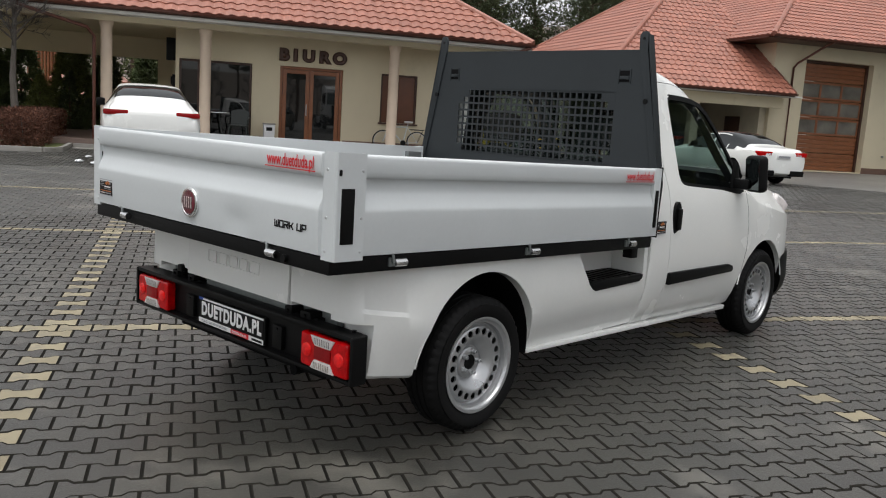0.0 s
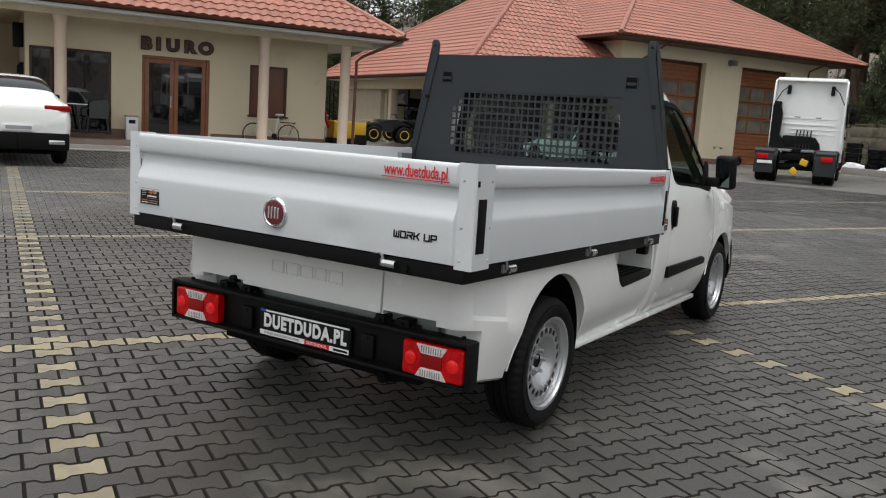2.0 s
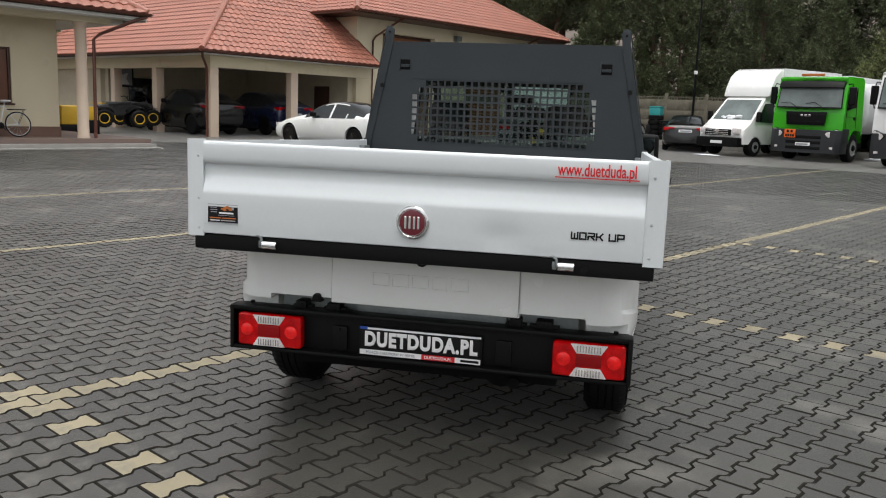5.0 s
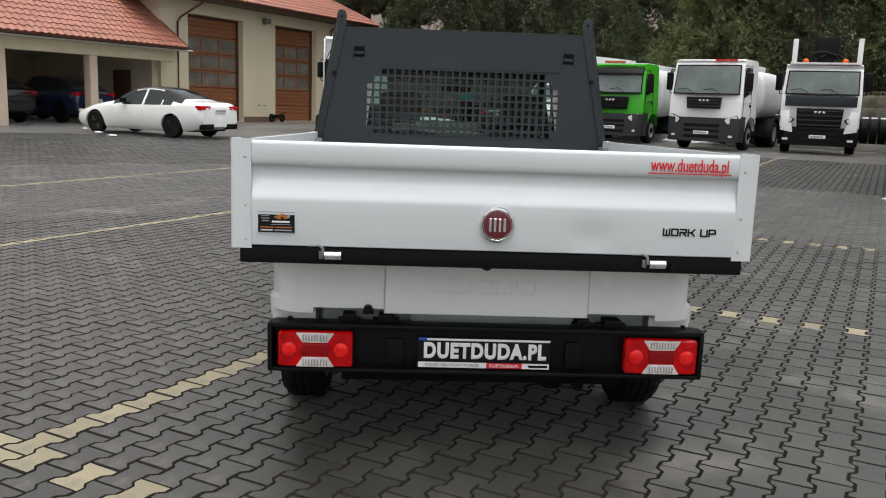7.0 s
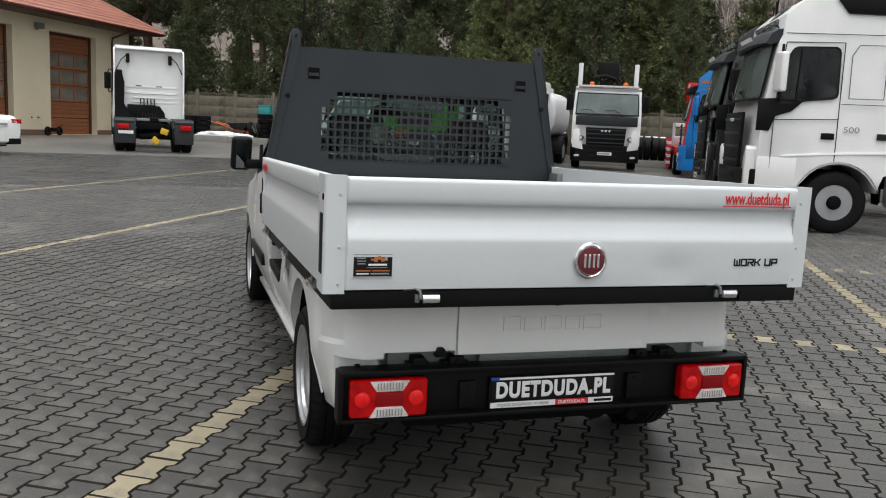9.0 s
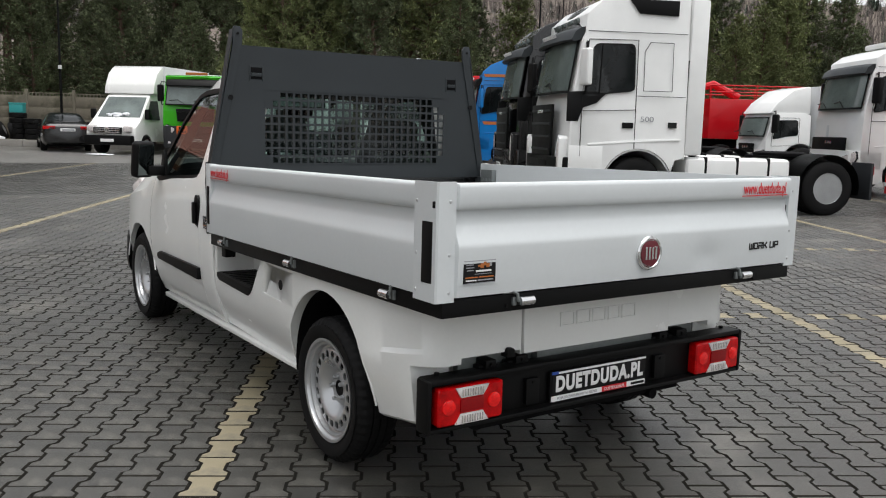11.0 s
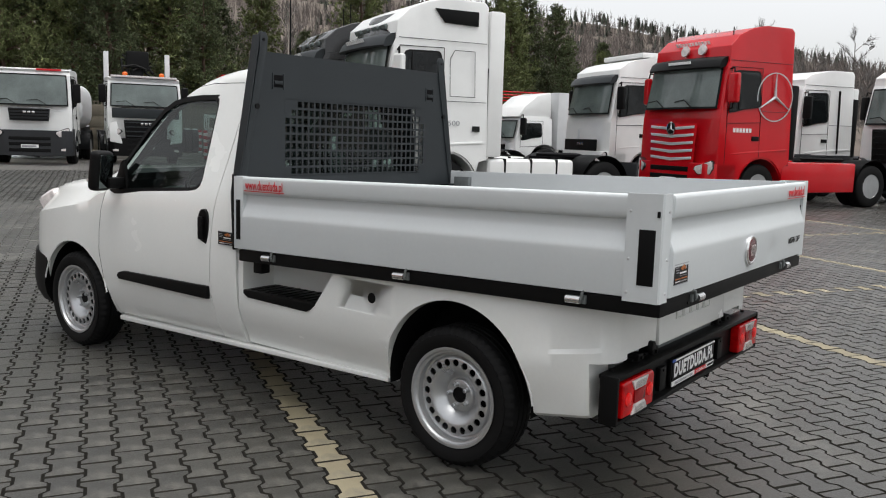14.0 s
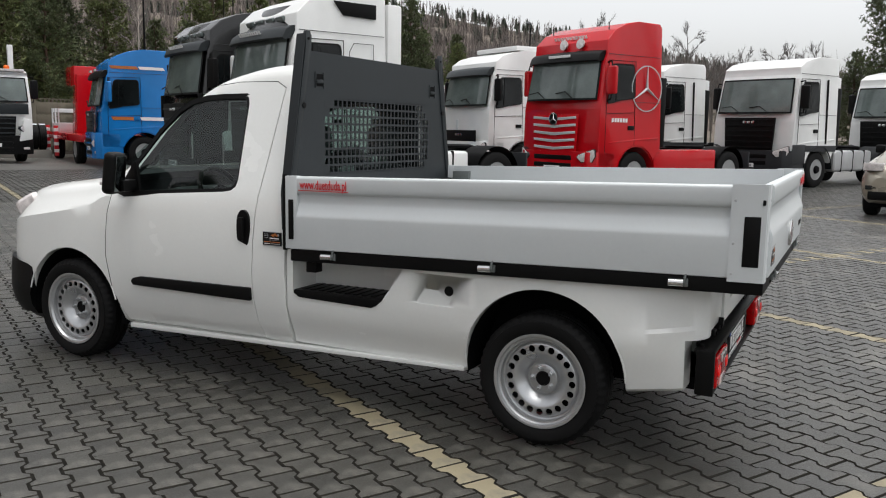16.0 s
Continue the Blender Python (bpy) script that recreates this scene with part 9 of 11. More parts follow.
def plant(kinds, rng, a, b, size=1.0, used=set()):
    """Sets a tree of one of the kinds at a place of the yard's own axes."""
    src = rng.choice(kinds)
    s = size * rng.uniform(0.88, 1.12)
    p = lot(a, b)
    m = Matrix.Translation((p.x, p.y, land(p.x, p.y) - 0.1)) @ Matrix.Rotation(rng.uniform(0, 6.28), 4, "Z") @ Matrix.Diagonal((s, s, s * rng.uniform(0.92, 1.1), 1))
    if src.name not in used:
        used.add(src.name)
        src.matrix_basis = m
        return src
    return copy_thing(src, m)


def forest():
    rng = random.Random(41)
    g = "pines behind the fence"
    tall = [pine("pine_tree", "tall dark green pine with a bare lower trunk behind the fence", 100 + i, 13.0 + i * 0.7, 0.30 + 0.06 * i, 2.5, 4200, NEEDLES, 0.19, g) for i in range(3)]
    full = [pine("pine_tree", "dense green pine branched low to the ground", 120 + i, 8.0 + 0.6 * i, 0.10, 2.3, 4400, (NEEDLES, NEEDLES_LIGHT, NEEDLES)[i], 0.18, g) for i in range(3)]
    young = [pine("young_pine", "light green young pine with upright shoots", 140 + i, 4.2 + 0.5 * i, 0.06, 1.25, 1500, NEEDLES_LIGHT, 0.16, "young pines by the fence") for i in range(2)]
    for src in tall + full + young:
        src.matrix_basis = Matrix.Translation((0, 400, 60))
    # high wood from behind the office to the middle of the fence
    for row, b in enumerate((39.0, 43.0, 47.5, 53.0)):
        a = -40.0 + row * 1.3
        while a < 3.5 - row * 1.0:
            plant(tall if rng.random() < (0.72 if a > -24 else 0.6) else full, rng, a, b + rng.uniform(-1.4, 1.4), 1.0 if a > -26 else 1.12)
            a += rng.uniform(2.6, 4.0) * (1.0 if a > -30 else 1.5)
    # high wood behind the office roofs
    for row, a in enumerate((-47.0, -53.0, -60.0)):
        b = -10.0 + row
        while b < 34.0:
            plant(tall if rng.random() < 0.7 else full, rng, a + rng.uniform(-1.5, 1.5), b, 1.12)
            b += rng.uniform(2.8, 4.4)
    # full pines in the front row, lower towards the far end
    a = -23.0
    while a < 1.0:
        plant(full, rng, a, 36.6 + rng.uniform(-0.4, 0.9), rng.uniform(0.7, 0.95))
        a += rng.uniform(2.4, 4.2)
    for a, b, s in ((-5.6, 36.5, 1.0), (-3.0, 37.5, 0.9), (1.2, 38.2, 1.12), (3.6, 39.5, 1.05), (2.6, 36.9, 0.88), (5.9, 41.0, 0.88), (8.4, 41.5, 0.92), (10.5, 42.5, 0.98), (11.9, 39.0, 0.72), (14.2, 41.0, 0.85), (16.5, 43.0, 0.8), (17.5, 40.0, 0.75), (19.5, 41.5, 0.92), (21.5, 43.0, 0.98), (23.0, 41.0, 0.82), (25.5, 43.5, 0.80), (27.5, 42.0, 0.72), (29.5, 45.0, 0.76), (18.2, 45.5, 1.05), (20.6, 46.5, 1.08), (22.4, 45.8, 1.02), (24.3, 46.2, 1.0), (26.4, 46.0, 0.95), (15.4, 45.0, 1.02), (12.8, 46.0, 1.08), (28.3, 47.5, 0.86)):
        plant(full, rng, a, b, s)
    for a, b, s in ((-8.2, 35.6, 0.95), (-6.9, 35.9, 1.1), (-4.4, 35.5, 1.0), (-3.5, 35.8, 0.85), (-0.6, 35.7, 0.9), (4.6, 36.0, 0.8), (9.0, 36.4, 0.8), (12.0, 36.6, 0.75)):
        plant(young, rng, a, b, s)
    # pines beyond the row of tractor units
    for a, b, s in ((50.0, 21.0, 0.70), (58.0, 30.0, 0.80), (49.0, 28.0, 0.66), (60.0, 24.0, 0.78)):
        plant(full, rng, a, b, s)
    # unseen woods behind the camera, added for reflections and to close the place
    for k in range(26):
        w = radians(168 + k * 7.6)
        r = rng.uniform(48, 66)
        p = LOT.inverted() @ Vector((r * math.cos(w), r * math.sin(w), 0))
        plant(tall if k % 3 else full, rng, p.x, p.y, 0.9)


def bare_woods():
    rng = random.Random(17)
    kinds = [bare_tree("bare_tree", "leafless grey-brown tree with a spreading twiggy crown", 60 + i, 8.0 + i, 0.22, 2.6, 18, 26, BARK_GREY, TWIG_GREY, 1.0, 1.0, "leafless trees at the yard's edge") for i in range(3)]
    for k in kinds:
        k.matrix_basis = Matrix.Translation((0, 400, 60))
    for a, b, s in ((32.5, 45.0, 0.78), (36.0, 44.0, 0.82), (39.0, 42.0, 0.95), (43.0, 40.0, 0.88), (42.0, 35.5, 0.80), (46.0, 36.0, 0.9), (45.5, 31.5, 0.78), (49.0, 31.0, 0.85), (48.0, 26.0, 0.76), (52.0, 26.5, 0.85), (50.5, 21.5, 0.78), (54.0, 21.0, 0.84), (52.0, 17.0, 0.86), (55.0, 14.0, 0.92), (53.0, 10.5, 0.86), (56.0, 7.0, 0.9), (57.0, 2.0, 0.85), (58.0, -3.0, 0.9), (24.0, 50.0, 0.8), (16.0, 50.0, 0.85), (11.0, 47.0, 0.9), (8.0, 46.0, 0.88), (-12.0, 46.0, 0.8), (-19.0, 45.0, 0.9), (-36.0, 43.0, 1.0)):
        plant(kinds, rng, a, b, s * (1.08 if a > 30 else 1.0))
    for k in range(34):
        w = radians(-8 + k * 0.95)
        r = rng.uniform(62, 84)
        p = LOT.inverted() @ Vector((r * math.cos(w), r * math.sin(w), 0))
        plant(kinds, rng, p.x, p.y, rng.uniform(0.80, 1.06) * r / 72)
    birch = bare_tree("birch_tree", "slim pale leafless birch tree behind the fence", 77, 8.4, 0.25, 1.3, 16, 8, mat("birch_bark", (0.42, 0.38, 0.34), 0.85, var=0.3, scale=6), TWIG_GREY, 1.6, 0.7)
    plant([birch], rng, 7.0, 39.2, 1.0)


def hillside():
    """Leafless woods and spruces on the far slope and along its skyline."""
    rng = random.Random(5)
    bare, firs = [], []
    def spot(az, r):
        x, y = r * math.cos(radians(az)), r * math.sin(radians(az))
        return Vector((x, y, land(x, y) - 0.3))
    for _ in range(9000):
        az = rng.uniform(-5, 62) if rng.random() < 0.85 else rng.uniform(62, 165)
        r = 130.0 + 670.0 * rng.random() ** 0.8
        p = spot(az, r)
        h = rng.uniform(7.5, 13.5)
        across = Vector((-math.sin(radians(az)), math.cos(radians(az)), 0))
        bare.append((p, p + Vector((0, 0, h)), across * 0.11))
        for k in range(12):
            s = p + Vector((0, 0, h * rng.uniform(0.25, 0.8)))
            d = (across * rng.uniform(-1, 1) + Vector((rng.uniform(-.4, .4), rng.uniform(-.4, .4), rng.uniform(1.6, 3.6)))).normalized()
            bare.append((s, s + d * h * rng.uniform(0.2, 0.42), d.cross(any_way(rng)).normalized() * rng.uniform(0.06, 0.2)))
    def fir(p, h):
        for k in range(7):
            f = k / 7
            w = h * 0.27 * (1 - f) + 0.45
            for j in range(5):
                a = j * 1.2566 + k * 0.7 + rng.uniform(-.3, .3)
                d = Vector((math.cos(a), math.sin(a), 0))
                c = p + Vector((0, 0, h * (0.12 + f * 0.85)))
                firs.append((c + Vector((0, 0, h * 0.08)), c + d * w - Vector((0, 0, h * 0.03)), Vector((0, 0, h * 0.075)) + d.cross(Vector((0, 0, 1))) * w * 0.3))
        firs.append((p, p + Vector((0, 0, h)), Vector((0.5, 0.5, 0)) * 0.02 * h))
    az = 6.0
    while az < 70:
        for _ in range(3):
            fir(spot(az + rng.uniform(-.2, .2), rng.uniform(700, 800)), rng.uniform(8.0, 12.5) * (0.75 if rng.random() < 0.3 else 1.0))
        az += rng.uniform(0.1, 0.5) if rng.random() < 0.8 else 0.9
    for _ in range(260):
        fir(spot(rng.uniform(5, 65), rng.uniform(330, 780)), rng.uniform(6, 10))
    ob = new("leafless_woods", blades_mesh("leafless_woods", bare, TWIG))
    tagged(ob, "grey-brown leafless woods on the far hillside", "trees", kind="stuff")
    ob = new("spruce_woods", blades_mesh("spruce_woods", firs, SPRUCE))
    tagged(ob, "dark spruces along the hill's skyline", "trees", kind="stuff")


def garden_conifer(name, label, seed, h, w, needles, n=900, size=0.13):
    """A clipped or naturally conical evergreen shrub, needle sprays down to the ground."""
    rng = random.Random(seed)
    tree = thing(name, Matrix(), label, "shrub")
    bm = bmesh.new()
    rod(bm, (0, 0, -0.1), (0, 0, h * 0.9), 0.03 + 0.01 * h, 6, 0.01)
    part("trunk", bm, BARK, tree)
    blades = []
    for _ in range(n):
        f = rng.random() ** 1.5
        a = rng.uniform(0, 6.283)
        r = w * (1 - f) ** 0.7 * min(1.0, 0.75 + f * 2.5) * (0.7 + 0.3 * rng.random()) * (1 + 0.12 * math.sin(5 * a + 9 * f))
        d = Vector((math.cos(a), math.sin(a), 0.3))
        tuft(rng, blades, Vector((r * math.cos(a), r * math.sin(a), h * f)), d, size * 1.25, 9)
    ob = new("foliage", blades_mesh("foliage", blades, needles))
    ob.parent = tree
    tagged(ob, "dense evergreen needle sprays", kind="stuff")
    return tree


def garden():
    # lawn, kerb and hedge
    bm = bmesh.new()
    for k in range(12):
        a0, a1 = -17.0 - k * 2.0, -19.0 - k * 2.0
        q = [(a0, -14.0), (a0, -3.75 - 0.05 * k), (a1, -3.80 - 0.05 * k), (a1, -14.0)]
        vs = []
        for a, b in q:
            p = lot(a, b)
            vs.append(bm.verts.new((p.x, p.y, land(p.x, p.y) + 0.07 + 0.02 * max(0.0, -a - 22))))
        bm.faces.new(vs)
    solid("lawn", bm, GRASS, "short winter grass and bark beds beside the office", "lawn", kind="structure", smooth=0)
    for p0, p1 in (((-16.85, -14.0), (-16.85, -4.0)), ((-16.85, -4.0), (-17.3, -3.68)), ((-17.3, -3.68), (-22.0, -3.72)), ((-22.0, -3.72), (-30.0, -3.9))):
        n = max(1, int(math.dist(p0, p1)))
        for i in range(n):
            u, v = i / n, (i + 1) / n
            a, b = p0[0] + (p1[0] - p0[0]) * u, p0[1] + (p1[1] - p0[1]) * u
            c, d = p0[0] + (p1[0] - p0[0]) * v, p0[1] + (p1[1] - p0[1]) * v
            p, q = lot(a, b), lot(c, d)
            p.z, q.z = land(p.x, p.y), land(q.x, q.y)
            if i == 0:
                kerb = thing("garden_kerb", Matrix(), "pale grey concrete edging kerb round the lawn", "kerb", kind="structure")
            bm = bmesh.new()
            L = (q - p).length
            box(bm, (0.004, -0.05, -0.15), (L - 0.004, 0.05, 0.11), 0.012)
            e = part("kerb_stone", bm, KERB, kerb)
            e.matrix_basis = Matrix.Translation(p) @ Matrix.Rotation(math.atan2(q.y - p.y, q.x - p.x), 4, "Z")
    rng = random.Random(3)
    hedge = thing("hedge", on_lot(-19.5, -4.55), "low clipped brown winter hedge beside the drive", "hedge")
    bm = bmesh.new()
    for k in range(12):
        rod(bm, (-2.2 + k * 0.4, rng.uniform(-.2, .2), -0.1), (-2.2 + k * 0.4, rng.uniform(-.25, .25), 0.7), 0.02, 5, 0.008)
    ob = part("stems", bm, BARK_GREY, hedge)
    tagged(ob, kind="stuff")
    blades = []
    for _ in range(9000):
        x, y, z = rng.uniform(-2.5, 2.45), rng.uniform(-0.5, 0.45), rng.uniform(0.03, 0.92)
        z = min(z, 0.95 - 0.25 * max(0.0, abs(y) - 0.32) / 0.18 - 0.06 * rng.random())
        tuft(rng, blades, Vector((x, y, z)), Vector((0, 0, 0.3)), 0.085, 4)
    ob = new("foliage", blades_mesh("foliage", blades, HEDGE_BROWN))
    ob.parent = hedge
    tagged(ob, "dry brown hedge leaves", kind="stuff")
    second = thing("hedge", on_lot(-17.55, -9.2, 90), "low clipped brown winter hedge beside the drive", "hedge")
    for c in hedge.children:
        o = c.copy()
        scene.collection.objects.link(o)
        o.parent = second
        o.matrix_basis = Matrix.Diagonal((1.6, 1, 1, 1))
    ball = bare_tree("round_headed_tree", "grey leafless tree with a dense round twiggy head", 31, 4.8, 0.50, 1.75, 22, 26, BARK_GREY, TWIG_GREY, 0.62, 1.6, "round headed trees on the lawn")
    ball.matrix_basis = on_lot(-19.4, -4.95, 20)
    copy_thing(ball, on_lot(-19.2, -6.2, 140))
    for name, label, seed, a, b, h, w, needles, n, size in (
            ("dwarf_conifer", "squat rounded yellow-green conifer in the garden bed", 1, -25.6, -5.35, 1.65, 0.62, SPRUCE_LIGHT, 800, 0.11),
            ("dwarf_conifer", "dark green cone-shaped conifer in the garden bed", 2, -26.2, -4.55, 1.9, 0.42, GARDEN_GREEN, 600, 0.11),
            ("tall_conifer", "tall yellow-green garden conifer behind the shrubs", 3, -28.5, -4.75, 3.6, 0.95, SPRUCE_LIGHT, 1500, 0.16),
            ("tall_conifer", "tall dark green garden conifer by the office column", 4, -29.5, -3.7, 3.1, 0.8, GARDEN_GREEN, 1300, 0.16),
            ("tall_conifer", "dark green conifer beside the brick pillars", 5, -31.5, -6.9, 3.5, 1.1, GARDEN_GREEN, 1400, 0.18),
            ("tall_conifer", "dark green conifer beside the brick pillars", 6, -27.5, -7.1, 2.8, 0.95, GARDEN_GREEN, 1300, 0.16),
            ("spreading_conifer", "low spreading dark evergreen shrub on the lawn", 7, -27.6, -3.95, 1.0, 0.75, GARDEN_GREEN, 600, 0.14),
            ("tall_conifer", "dark evergreen seen behind the office columns", 8, -33.0, -2.4, 3.4, 1.1, GARDEN_GREEN, 1400, 0.18),
            ("tall_conifer", "dark evergreen seen behind the office columns", 9, -34.5, -0.8, 3.0, 1.2, GARDEN_GREEN, 1400, 0.18)):
        garden_conifer(name, label, seed, h, w, needles, n, size).matrix_basis = on_lot(a, b, 0, 0.12)
    # garden wall with tiled caps
    for k, b in enumerate((-8.2, -5.8, -3.4)):
        p = thing("garden_pillar", on_lot(-33.4, b), "yellow brick garden pillar with a tiled cap", "pillar", "garden wall pillars")
        bm = bmesh.new()
        box(bm, (-0.24, -0.24, -0.1), (0.24, 0.24, 1.78), 0.01)
        part("shaft", bm, PLASTER, p)
        bm = bmesh.new()
        poly(bm, [[(x * 0.34, y * 0.34, 1.78) for x, y in ((-1, -1), (1, -1), (1, 1), (-1, 1))], [(x * 0.34, y * 0.34, 1.85) for x, y in ((-1, -1), (1, -1), (1, 1), (-1, 1))], [(x * 0.03, y * 0.03, 2.08) for x, y in ((-1, -1), (1, -1), (1, 1), (-1, 1))]])
        part("cap", bm, TILE, p, "terracotta cap")
    for b in (-8.2, -5.8):
        w = thing("garden_wall", on_lot(-33.4, b + 1.2), "low yellow garden wall with a terracotta coping", "wall", kind="structure")
        bm = bmesh.new()
        box(bm, (-0.12, -0.94, -0.1), (0.12, 0.94, 1.25), 0.01)
        part("panel", bm, PLASTER, w)
        bm = bmesh.new()
        prism(bm, [(-0.2, 1.25), (0.2, 1.25), (0.0, 1.38)], "y", -0.94, 0.94)
        part("coping", bm, TILE, w)
    rack = thing("log_screen", on_lot(-34.4, -6.6), "brown upright log screen in the garden", "fence")
    for k in range(9):
        bm = bmesh.new()
        rod(bm, (0, -0.5 + k * 0.125, -0.1), (0, -0.5 + k * 0.125, 2.9 + 0.05 * (k % 3)), 0.055, 8)
        part("log", bm, BROWN, rack)
    # brick steps from the drive to the terrace
    st = thing("brick_steps", on_lot(-22.6, -3.3), "low red brick steps up to the terrace", "steps")
    for k in range(3):
        bm = bmesh.new()
        box(bm, (-1.0 - 0.6 * k, -0.32, -0.1), (-0.4 - 0.6 * k, 0.3, 0.06 + 0.07 * k), 0.01)
        part("step", bm, BRICK_RED, st)


forest()
bare_woods()
hillside()
garden()

# ---- lamps, cycles and yard clutter ----
def street_lamps():
    first = None
    for a, b, turn in ((-14.7, 33.3, -100), (5.85, 33.3, -80), (26.4, 33.3, 60)):
        if first is None:
            first = thing("street_lamp", on_lot(a, b, turn), "tall slim dark steel lamp post beside the fence", "lamp post", "lamp posts along the fence")
            bm = bmesh.new()
            box(bm, (-0.14, -0.14, -0.05), (0.14, 0.14, 0.03), 0.01)
            part("base_plate", bm, BLACK, first)
            bm = bmesh.new()
            rod(bm, (0, 0, 0.0), (0, 0, 6.9), 0.062, 12, 0.036)
            part("pole", bm, BLACK, first)
            bm = bmesh.new()
            tube(bm, [(0, 0, 6.7), (0, 0, 6.92), (0.10, 0, 7.05), (0.45, 0, 7.16)], 0.028, 8)
            part("arm", bm, BLACK, first)
            bm = bmesh.new()
            m = Matrix.Translation((0.42, 0, 7.17)) @ Matrix.Rotation(radians(-16), 4, "Y")
            box(bm, (0, -0.13, -0.03), (0.62, 0.13, 0.04), 0.025, m, 3)
            hd = part("lamp_head", bm, ANTHRACITE, first, "flat dark lamp head")
            bm = bmesh.new()
            box(bm, (0.18, -0.10, -0.042), (0.56, 0.10, -0.028), 0.006, m)
            part("lens", bm, CLEAR_LENS, hd)
            bm = bmesh.new()
            box(bm, (-0.06, -0.06, 3.3), (0.06, 0.06, 3.46), 0.02)
            part("junction_box", bm, INK_WHITE, first, "small white box on the pole")
        else:
            copy_thing(first, on_lot(a, b, turn))


def bicycle():
    """A city bicycle leaning on the wall under the shutter."""
    B = thing("bicycle", Matrix.Translation(lot(-20.12, 5.26, 0.375)) @ Matrix.Rotation(radians(60.5), 4, "Z") @ Matrix.Rotation(radians(-9), 4, "X"), "silver and black bicycle leaning by the shuttered window", "bicycle")
    R = 0.33
    for x, nm in ((-0.52, "wheel"), (0.52, "wheel")):
        w = new(nm)
        w.parent = B
        w.matrix_basis = Matrix.Translation((x, 0, R)) @ Matrix.Rotation(radians(90), 4, "X")
        bm = bmesh.new()
        lathe(bm, [(R - 0.02 + 0.02 * math.cos(a), 0.02 * math.sin(a)) for a in [k * math.pi / 3 for k in range(6)]], None, 36, closed=True)
        part("tyre", bm, RUBBER, w)
        bm = bmesh.new()
        lathe(bm, [(R - 0.045, -0.01), (R - 0.035, -0.01), (R - 0.035, 0.01), (R - 0.045, 0.01)], None, 36, closed=True)
        part("rim", bm, ALU_RAW, w)
        bm = bmesh.new()
        for k in range(14):
            a = k * math.pi / 7
            rod(bm, (0, 0, 0.02 * (-1) ** k), ((R - 0.04) * math.cos(a), (R - 0.04) * math.sin(a), 0), 0.0018, 4)
        rod(bm, (0, 0, -0.035), (0, 0, 0.035), 0.02, 8)
        tagged(part("spokes", bm, ALU_RAW, w), kind="stuff")
    bm = bmesh.new()
    crank, seat, head, rear, front = (0.08, 0, 0.29), (0.21, 0, 0.78), (-0.36, 0, 0.76), (0.52, 0, R), (-0.52, 0, R)
    for p, q, r in ((crank, seat, 0.018), (crank, head, 0.02), (seat, head, 0.017), (crank, rear, 0.012), (seat, rear, 0.010), (head, front, 0.015), (head, (-0.33, 0, 0.92), 0.015)):
        rod(bm, p, q, r, 8)
    part("frame", bm, ALU, B, "silver bicycle frame")
    bm = bmesh.new()
    box(bm, (0.12, -0.07, 0.90), (0.38, 0.07, 0.95), 0.025)
    rod(bm, seat, (0.24, 0, 0.91), 0.013, 8)
    part("saddle", bm, TARP, B, "pale saddle")
    bm = bmesh.new()
    tube(bm, [(-0.28, -0.30, 0.98), (-0.34, -0.18, 1.0), (-0.36, 0, 0.93), (-0.34, 0.18, 1.0), (-0.28, 0.30, 0.98)], 0.012, 6)
    part("handlebar", bm, BLACK, B)
    bm = bmesh.new()
    box(bm, (0.28, -0.06, 0.70), (0.74, 0.06, 0.715), 0.005)
    rod(bm, (0.70, 0.05, 0.70), (0.53, 0.05, R), 0.006, 6)
    rod(bm, (0.70, -0.05, 0.70), (0.53, -0.05, R), 0.006, 6)
    part("carrier", bm, BLACK, B)
    bm = bmesh.new()
    lathe(bm, [(0.085, -0.004), (0.085, 0.004), (0.0, 0.004)], Matrix.Translation((0.08, -0.04, 0.29)) @ Matrix.Rotation(radians(90), 4, "X"), 20)
    rod(bm, (0.08, -0.06, 0.29), (0.18, -0.06, 0.16), 0.01, 6)
    rod(bm, (0.08, 0.06, 0.29), (-0.02, 0.06, 0.42), 0.01, 6)
    part("crankset", bm, BLACK, B)


